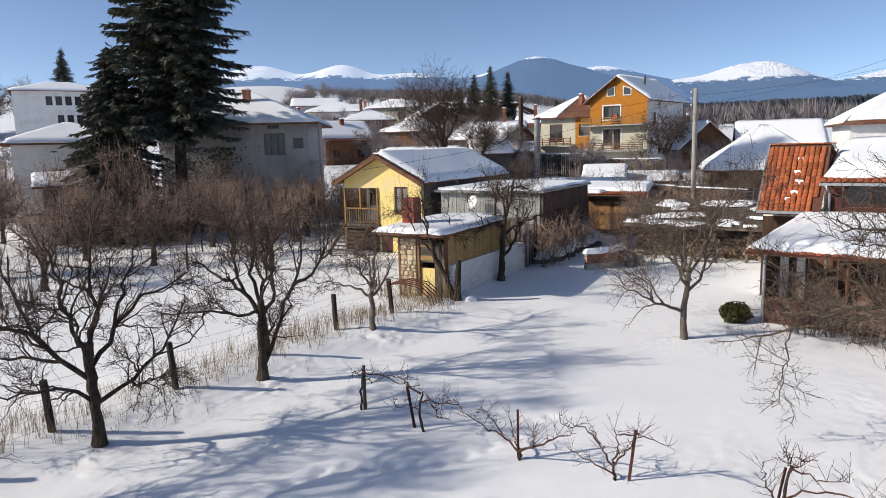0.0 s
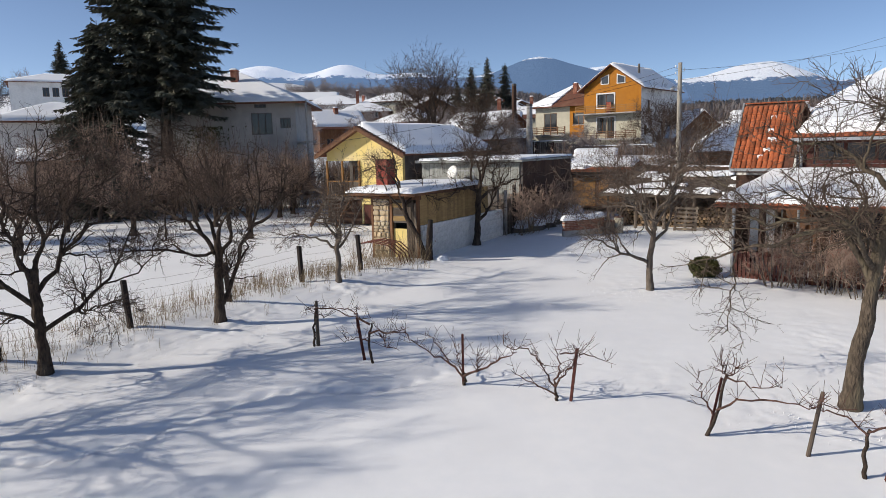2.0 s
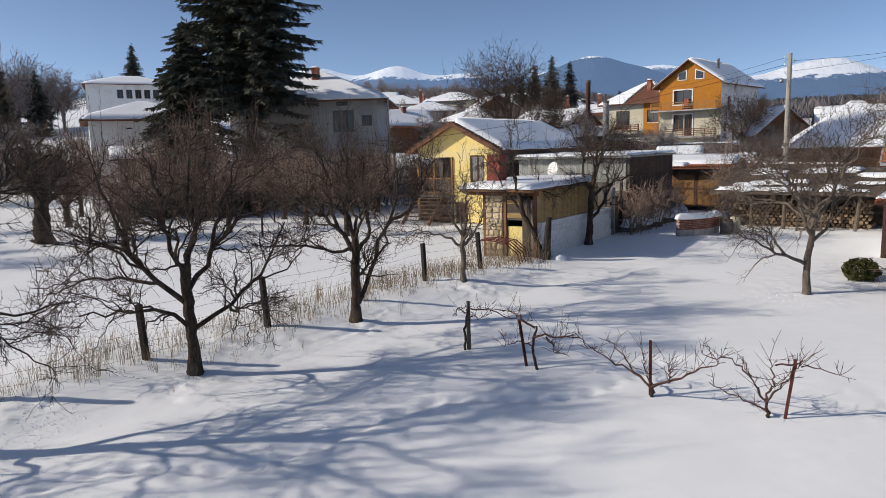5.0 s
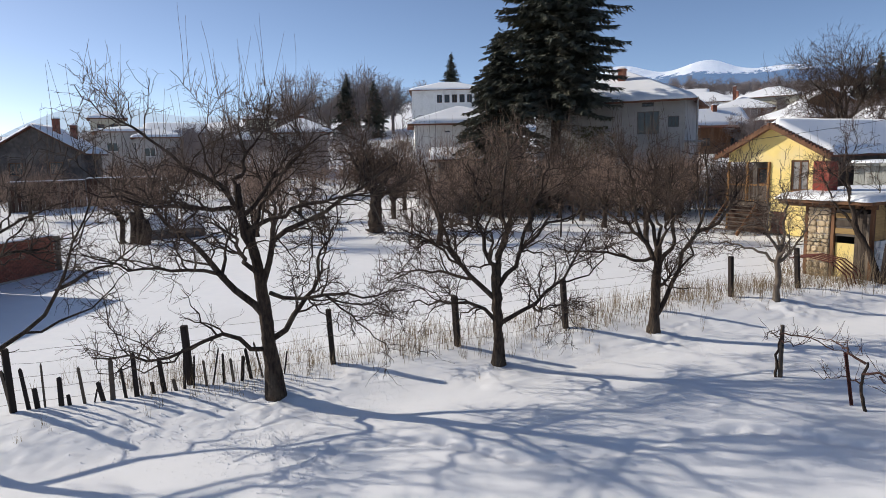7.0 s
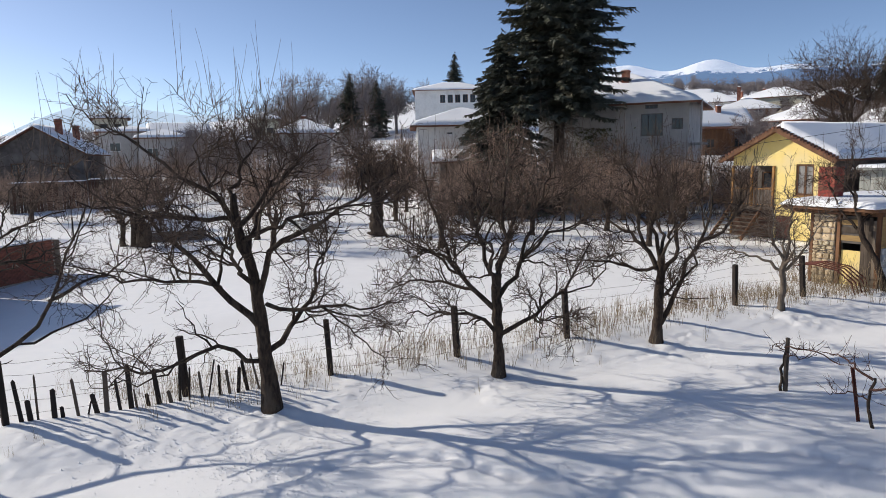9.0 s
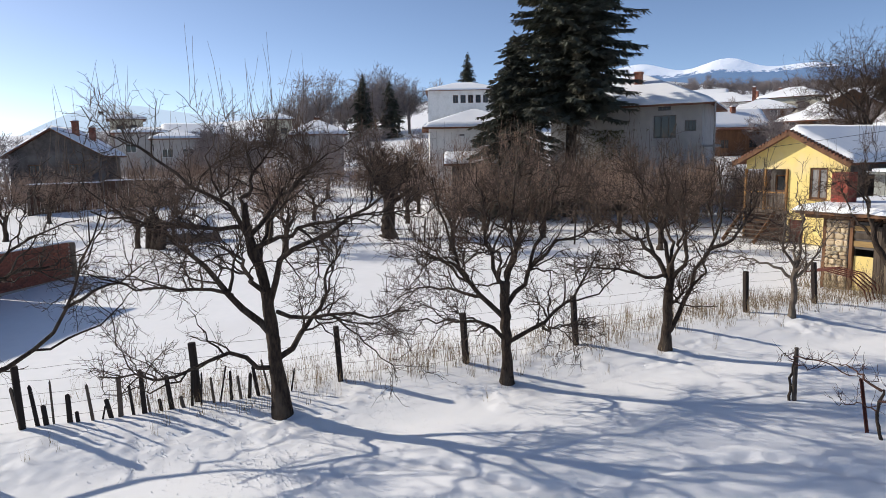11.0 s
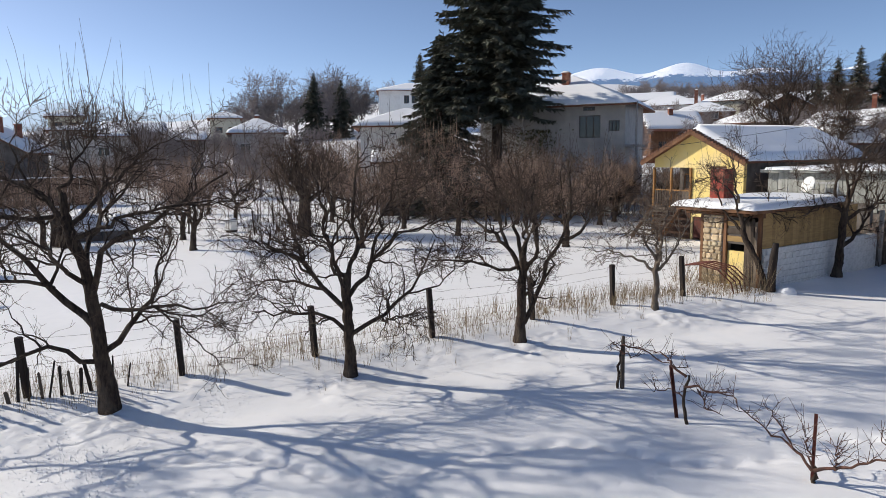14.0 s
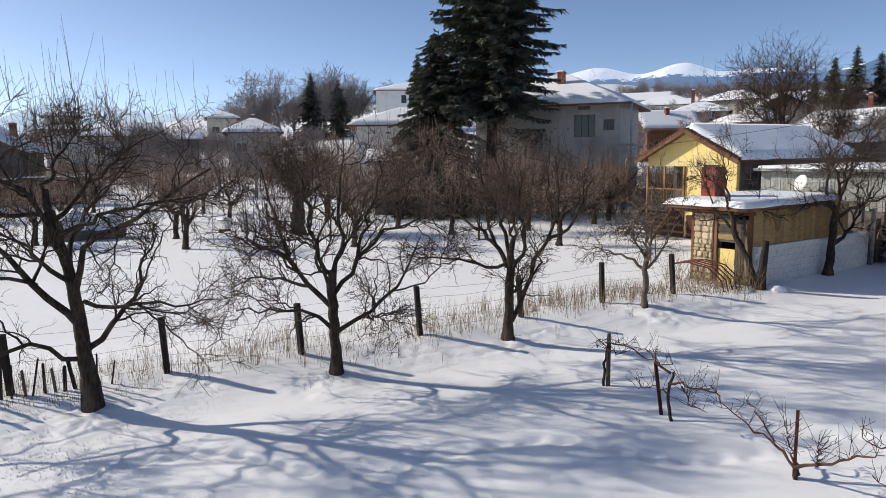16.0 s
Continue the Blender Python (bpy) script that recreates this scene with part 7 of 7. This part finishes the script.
def woodshed():
    e = thing("woodshed", "low open woodshed with patchy snow on its roof", "shed", pose(7.3, 35.6, 0.0, 0, 0, -30))
    L = 7.4
    rng = np.random.default_rng(67)
    for k in range(6):
        Mesh().tube([(0.1 + 1.42 * k, 0.0, -0.1), (0.1 + 1.42 * k + rng.normal(0, 0.1), 0.05, 1.75)], [0.09, 0.07], 8).ob("post", GREYBARK, e)
    r = Mesh().add([(-0.3, -0.4, 1.75), (L + 0.3, -0.4, 1.75), (L + 0.3, 3.8, 2.75), (-0.3, 3.8, 2.75), (-0.3, -0.4, 1.66), (L + 0.3, -0.4, 1.66), (L + 0.3, 3.8, 2.66), (-0.3, 3.8, 2.66)],
                   [(0, 1, 2, 3), (7, 6, 5, 4), (0, 4, 5, 1), (1, 5, 6, 2), (2, 6, 7, 3), (3, 7, 4, 0)]).ob("roof", OLDWOOD, e)
    for k in range(30):
        x, t = rng.uniform(-0.2, L - 1.6), rng.uniform(0.02, 0.85)
        w, h = rng.uniform(0.6, 2.0), rng.uniform(0.2, 0.6)
        y = -0.4 + 4.2 * t
        z = 1.754 + t
        snow_sheet([(x, y, z + 0.002 * k), (x + w, y, z + 0.002 * k), (x + w, y + h, z + h * 0.238), (x, y + h, z + h * 0.238)], 0.1 + 0.01 * (k % 4), 12, 8, k, jut=0.2).ob("snow_patch", ROOFSNOW, r, smooth=True)
    Mesh().box(0, L, 2.6, 2.7, 0, 2.3).ob("back_wall", DARKWALL, e)
    pile_ = thing("firewood_stack", "stack of split firewood and branches under the woodshed", "firewood", pose(7.3, 35.6, 0.0, 0, 0, -30))
    me = bpy.data.meshes.new("log")
    b = Mesh().tube([(0, 0, 0), (0, 0.9, 0)], 0.085, 7)
    me.from_pydata(np.concatenate(b.v).tolist(), [], b.f)
    me.materials.append(FIREWOOD)
    for row in range(9):
        for c in range(30):
            x = 0.3 + 0.2 * c + (0.1 if row % 2 else 0)
            if row * 0.155 < 0.75 + 0.6 * vnoise(c * 0.25, 3, 4):
                s = rng.uniform(0.75, 1.15)
                shared("log", me, pile_, pose(x, 0.9 + rng.normal(0, 0.06), 0.09 + 0.155 * row, rng.normal(0, 3), 0, rng.normal(0, 4)) @ Matrix.Scale(s, 4))
    pal = thing("pallet", "grey wooden pallet leaning upright against firewood", "pallet", pose(10.1, 33.4, gz(10.1, 33.4), -14, 0, -30))
    for k in range(6):
        Mesh().box(0, 1.1, -0.02, 0.0, 0.05 + 0.2 * k, 0.15 + 0.2 * k).ob("slat", OLDWOOD, pal)
    for k in range(3):
        Mesh().box(0.02 + 0.48 * k, 0.1 + 0.48 * k, 0.0, 0.09, 0.0, 1.2).ob("stringer", OLDWOOD, pal)


def planter():
    e = thing("brick_wall", "low curved brick wall on a concrete footing, capped with snow", "wall")
    pts = [(4.75, 31.5), (5.4, 31.75), (6.0, 32.15), (6.5, 32.7), (6.85, 33.4)]
    rng = np.random.default_rng(68)
    for (ax, ay), (bx, by) in zip(pts, pts[1:]):
        L, a = math.hypot(bx - ax, by - ay), math.degrees(math.atan2(by - ay, bx - ax))
        z = gz(ax, ay)
        m = pose(ax, ay, z, 0, 0, a)
        o = Mesh().box(0, L, 0, 0.3, -0.2, 0.28, None, 0.02).ob("footing", CONCRETE, e)
        o.matrix_basis = m
        w = Mesh().box(0.01, L - 0.01, 0.02, 0.25, 0.28, 0.74).ob("mortar", MORTAR, e)
        w.matrix_basis = m
        for r in range(6):
            for c in range(4):
                x0 = c * L / 4 + (0.05 if r % 2 else 0)
                x1 = min(x0 + L / 4 - 0.015, L)
                Mesh().box(x0, x1, 0.005 + rng.uniform(0, 0.01), 0.24, 0.285 + 0.076 * r, 0.35 + 0.076 * r).ob("brick", BRICK, w)
        snow_sheet([(-0.05, -0.08, 0.745), (L + 0.05, -0.08, 0.745), (L + 0.05, 0.36, 0.745), (-0.05, 0.36, 0.745)], 0.26, 14, 8, int(ax * 10), jut=0.08).ob("snow_cap", ROOFSNOW, w, smooth=True)
    for x, y, r, h, mt, lab in ((7.45, 33.0, 0.22, 0.75, CREAM, "yellowed metal drum with a rusty lid"), (6.95, 32.55, 0.26, 0.62, DARKWALL, "dark plastic water barrel")):
        d = thing("barrel", lab, "barrel", pose(x, y, gz(x, y)))
        Mesh().tube([(0, 0, 0), (0, 0, h * 0.32), (0, 0, h * 0.34), (0, 0, h * 0.36), (0, 0, h)], [r, r, r * 1.04, r, r], 18).ob("drum", mt, d, smooth=True)
        Mesh().tube([(0, 0, h), (0, 0, h + 0.03)], [r * 1.05, r * 1.0], 18).ob("lid", RUST, d)


def box_bush():
    e = thing("box_bush", "round clipped evergreen box bush beside the porch", "bush", pose(8.55, 23.05, gz(8.55, 23.05)))
    rng = np.random.default_rng(69)
    V, F = [], []
    for _ in range(3600):
        d = rng.normal(0, 1, 3)
        d /= np.linalg.norm(d)
        q = rng.uniform(0.75, 1.03)
        lump = 0.8 + 0.45 * vnoise(d[0] * 2 + 5, d[1] * 2 + d[2] * 2, 6)
        c = np.array([d[0] * 0.48 * q * lump, d[1] * 0.44 * q * lump, 0.3 + d[2] * 0.36 * q * lump])
        if c[2] < 0:
            continue
        a, w = d * 0.02 + rng.normal(0, 0.03, 3), rng.normal(0, 0.018, 3)
        n = len(V)
        V.extend([c - a, c + w, c + a, c - w])
        F.append((n, n + 1, n + 2, n + 3))
    Mesh().add(V, F).ob("foliage", BOXLEAF, e)
    snow_sheet([(-0.1, -0.05, 0.58), (0.3, -0.05, 0.54), (0.32, 0.25, 0.5), (-0.1, 0.25, 0.54)], 0.1, 10, 8, 4).ob("snow_dusting", ROOFSNOW, e, smooth=True)
    Mesh().tubes([path(rng, (0, 0, 0), off(rng, np.array([0, 0, 1.0]), 0.5), 0.5, 5, 0.1) for _ in range(6)], np.full((6, 5), 0.015), 5).ob("stem", BARK, e)


def power_pole():
    e = thing("utility_pole", "bleached wooden utility pole with insulators and cables", "pole", pose(12.92, 43.8, gz(12.9, 43.8)))
    Mesh().tube([(0, 0, -0.3), (0.02, 0, 3), (0, 0, 6), (0, 0, 8.95)], [0.17, 0.155, 0.14, 0.12], 12).ob("shaft", PALEWOOD, e, smooth=True)
    for z, s in ((8.6, -1), (8.2, -1), (7.8, -1), (8.4, 1)):
        Mesh().tube([(0, 0, z), (0.22 * s, 0, z), (0.26 * s, 0, z + 0.1)], 0.014, 6).ob("bracket", METAL, e)
        Mesh().tube([(0.26 * s, 0, z + 0.08), (0.26 * s, 0, z + 0.2)], [0.04, 0.03], 8).ob("insulator", WHITE, e)
    lamp = Mesh().tube([(-0.1, 0, 7.4), (-0.45, -0.3, 7.5)], 0.02, 6).ob("lamp_arm", METAL, e)
    Mesh().tube([(-0.45, -0.3, 7.52), (-0.5, -0.34, 7.38), (-0.52, -0.36, 7.3)], [0.04, 0.13, 0.12], 10).ob("lamp_head", METAL, lamp)
    for z, far in ((8.7, (5.0, 92, 10.6)), (8.3, (-8, 36.0, 4.6)), (7.9, (34, 60, 12.5)), (8.5, (40, 62, 13.0))):
        b = Vector(far) - Vector((12.92, 43.8, gz(12.9, 43.8)))
        a = Vector((-0.26, 0, z))
        P = [tuple(a.lerp(b, t) - Vector((0, 0, 0.06 * b.length * t * (1 - t)))) for t in np.linspace(0, 1, 14)]
        Mesh().tube(P, 0.011, 3).ob("cable", CABLE, e)
    for x, y, h, r, lab in ((3.9, 85, 9.0, 0.36, "tall thin dark metal chimney pipe"), (5.4, 78, 6.8, 0.42, "leaning grey concrete pole")):
        d = thing("chimney_pipe" if r < 0.4 else "concrete_pole", lab, "pole", pose(x, y, gz(x, y)))
        Mesh().tube([(0, 0, 0), (0.05, 0, h)], [r * 0.9, r * 0.75], 12).ob("shaft", DARKBOARD if r < 0.4 else CONCRETE, d)
        Mesh().tube([(0.05, 0, h), (0.05, 0, h + 0.25)], [r * 0.8, r * 0.8], 12).ob("cap", DARKWALL, d)


def left_yard():
    # rough brick wall and its snowed-up rubbish at the field's far side
    m = pose(-29.25, 11.96, -0.25, 0, 0, 112)
    e = thing("brick_wall", "rough red brick garden wall with a concrete end post", "wall", m)
    body = Mesh().box(0, 4.0, 0.02, 0.22, -0.2, 1.55).ob("core", MORTAR, e)
    rng = np.random.default_rng(71)
    me = block_mesh(0.246, 0.0775, 0.04, 0.003)
    me.materials.append(BRICK)
    for r in range(18):
        for c in range(16):
            x = 0.252 * c + (0.12 if r % 2 else 0)
            if x < 3.8:
                shared("brick", me, body, pose(x, -0.015 + rng.normal(0, 0.003), 0.04 + 0.083 * r))
    Mesh().box(4.0, 4.3, -0.04, 0.26, -0.2, 1.5, None, 0.02).ob("end_post", OLDWOOD, e)
    snow_sheet([(0, -0.06, 1.555), (4.0, -0.06, 1.555), (4.0, 0.3, 1.555), (0, 0.3, 1.555)], 0.05, 30, 6, 2).ob("snow_cap", ROOFSNOW, body, smooth=True)
    # the tall barn behind that wall, whose shadow falls across the field
    b = thing("barn", "tall brick barn whose shadow falls across the snowy field", "barn", m)
    Mesh().box(-6.8, -0.1, 0.0, 0.25, -0.3, 3.4).box(-6.8, -6.55, 0.25, 5.0, -0.3, 3.4).box(-0.35, -0.1, 0.25, 5.0, -0.3, 3.4).box(-6.55, -0.35, 4.75, 5.0, -0.3, 3.4).ob("wall", BRICK, b)
    Mesh().prism([(-0.3, 3.4), (2.5, 4.6), (5.3, 3.4), (5.3, 3.5), (2.5, 4.72), (-0.3, 3.5)], -7.0, -0.02, "x").ob("roof", TILES, b)
    st = thing("stump", "dark split tree stump in snow", "stump", pose(-34.8, 22.2, gz(-34.8, 22.2)))
    for k, (a, h) in enumerate(((-0.3, 1.7), (0.15, 1.9), (0.5, 1.3))):
        Mesh().tube([(a, 0, 0), (a * 1.3, 0.1, h * 0.6), (a * 1.5, 0, h)], [0.3, 0.24, 0.16], 9).ob("trunk_piece", BARK, st, smooth=True)
    for k, (x, y, r) in enumerate(((-36.5, 24.6, 1.3), (-35.2, 25.6, 0.9))):
        pile(x, y, r, 140 + k)
    for k, (x, y) in enumerate(((-31.0, 30.5), (-30.3, 31.6), (-29.6, 30.9))):
        d = thing("beehive", "old white wooden beehive capped with snow", "beehive", pose(x, y, gz(x, y), 0, 0, 20 * k), "beehives")
        Mesh().box(-0.26, 0.26, -0.26, 0.26, 0.12, 0.62, None, 0.01).ob("box", WHITE, d)
        Mesh().box(-0.3, 0.3, -0.3, 0.3, 0.62, 0.68).ob("lid", METAL, d)
        for q in (-0.2, 0.2):
            Mesh().box(q - 0.03, q + 0.03, -0.24, 0.24, -0.05, 0.12).ob("foot", OLDWOOD, d)
        snow_sheet([(-0.3, -0.3, 0.684), (0.3, -0.3, 0.684), (0.3, 0.3, 0.684), (-0.3, 0.3, 0.684)], 0.16, 8, 8, k).ob("snow_cap", ROOFSNOW, d, smooth=True)
    ld = thing("ladder", "short wooden ladder leaning against the old pear trunk", "ladder", pose(-24.5, 30.6, gz(-24.5, 30.6), 0, -22, 30))
    for y in (-0.22, 0.22):
        Mesh().box(-0.03, 0.03, y - 0.02, y + 0.02, 0, 1.9).ob("rail", OLDWOOD, ld)
    for k in range(5):
        Mesh().box(-0.02, 0.02, -0.2, 0.2, 0.25 + 0.35 * k, 0.29 + 0.35 * k).ob("rung", OLDWOOD, ld)
    rng = np.random.default_rng(72)
    for k, (x, y) in enumerate([(-22, 29.6), (-28.5, 30), (-33, 29), (-38, 27), (-15, 33), (-16.8, 39), (-41, 22), (-31.5, 34.5)]):
        o = Mesh().tube([(0, 0, -0.2), (0.02, 0, 0.7), (0.03, 0.02, 1.4)], [0.05, 0.045, 0.04], 7).ob("garden_post", POSTWOOD)
        o.matrix_basis = pose(x, y, gz(x, y), rng.normal(0, 3), rng.normal(0, 3), 0)
        tagged(o, "thin dark garden post standing in the snow", "post", "garden posts")


def drive_bits():
    pile(-0.5, 25.75, 0.3, 91, "rounded lump of snow beside a stump", 0.22, False)
    s = thing("stump", "dark broken tree stump beside the shed corner", "stump", pose(-0.95, 25.6, gz(-0.95, 25.6)))
    Mesh().tube([(0, 0, -0.1), (0.02, 0, 0.5), (0.06, 0, 1.1), (0.1, 0, 1.55)], [0.17, 0.13, 0.12, 0.09], 9).ob("trunk", POSTWOOD, s, smooth=True)
    # rusty iron hoops of a derelict frame before the shed
    e = thing("iron_frame", "bent rusty iron hoops and dry stalks before the shed", "frame", pose(-3.6, 25.2, gz(-3.6, 25.2), 0, 0, -20))
    for k in range(5):
        P = [(0.0, 0.25 * k, 0.75), (0.6, 0.25 * k, 0.85), (1.3, 0.25 * k, 0.75), (1.75, 0.25 * k, 0.4), (1.9, 0.25 * k, -0.1)]
        Mesh().tube(P, 0.022, 6).ob("hoop", RUST, e)
    rng = np.random.default_rng(92)
    for j, (x0, x1, y0, y1, c, lab) in enumerate(((-4.2, -0.9, 24.0, 26.2, 230, "tall dry stalks before the shed"), (2.6, 5.5, 31.5, 41, 260, "dead weeds along the outbuilding wall"))):
        P = []
        for _ in range(c):
            if j == 0:
                x = rng.uniform(x0, x1)
                y = 26.9 - 0.45 * (x + 3.9) - abs(rng.normal(0, 0.6))
            else:
                t = rng.uniform(0, 1)
                x, y = 2.6 + 4.0 * t + rng.normal(0.1, 0.2), 32.2 + 8.4 * t
            P.append(path(rng, (x, y, gz(x, y) - 0.05), (rng.normal(0, 0.25), rng.normal(0, 0.25), 1), rng.uniform(0.4, 1.3), 5, 0.12, -0.02))
        tagged(Mesh().tubes(P, np.tile(np.linspace(0.007, 0.003, 5), (len(P), 1)), 3).ob("dry_stalks", GRASS), lab, "weeds", kind="stuff")


def village_yards():
    """Board fences and snowed-up sheds between the drive and the orange house."""
    rng = np.random.default_rng(95)
    for label, pts, h in (("dark board fence at the far side of the field", ((-60.5, 27.5), (-58.6, 33.0), (-55.0, 37.5)), 2.3), ("long dark board fence behind the thicket", ((3.0, 58.5), (9.2, 59.5), (13.8, 51.0), (17.2, 46.5)), 2.4), ("dark board fence before the orange house", ((4.0, 84.0), (10.5, 82.0), (19.0, 77.0)), 2.5)):
        e = thing("board_fence", label, "fence")
        for (ax, ay), (bx, by) in zip(pts, pts[1:]):
            L = math.hypot(bx - ax, by - ay)
            a = math.degrees(math.atan2(by - ay, bx - ax))
            for k in range(int(L / 0.24)):
                x, y = ax + (bx - ax) * k * 0.24 / L, ay + (by - ay) * k * 0.24 / L
                o = Mesh().box(0, 0.225, 0, 0.03, -0.3, h + rng.normal(0, 0.07)).ob("board", DARKBOARD if rng.random() < 0.6 else OLDWOOD, e)
                o.matrix_basis = pose(x, y, gz(x, y), 0, rng.normal(0, 0.8), a)
            snow_sheet([(0, -0.05, h + 0.08), (L, -0.05, h + 0.08), (L, 0.12, h + 0.08), (0, 0.12, h + 0.08)], 0.1, 30, 5, int(L * 7)).ob("snow_cap", ROOFSNOW, e, smooth=True).matrix_basis = pose(ax, ay, gz((ax + bx) / 2, (ay + by) / 2), 0, 0, a)
    for k, (x, y, rot, W, D, H, rise, lab) in enumerate(((9.3, 66.5, -12, 3.4, 4, 2.2, 0.9, "small plank shed with lumpy roof snow"), (13.4, 68.5, -20, 4.6, 4, 1.7, 0.6, "low plank shed with roof snow beside the orange house"),
                                                  (-1.6, 75.5, 8, 4.0, 5, 3.6, 1.2, "brown shed under a thick snow roof"), (1.6, 80.5, -6, 3.8, 4, 3.3, 0.8, "dark wooden summer kitchen with a snowy roof"),
                                                  (4.0, 55.5, -14, 7.0, 4, 2.5, 0.5, "long dark plank shed with thin roof snow"))):
        house("shed", lab, x, y, gz(x, y) - 0.2, rot, W, D, H, rise, "gable_x", OLDWOOD if k % 2 else DARKWALL, TILES, 0.22, 0.4, {"front": [(0.8, 0.5, 0.9, H - 1.0)]}, BROWN, GLASS, (), None, 70 + k, 1, group="plank sheds")


yellow_house()
shed()
outbuilding()
yard_wall()
gate_garage()
home()
woodshed()
planter()
box_bush()
power_pole()
left_yard()
drive_bits()
village_yards()
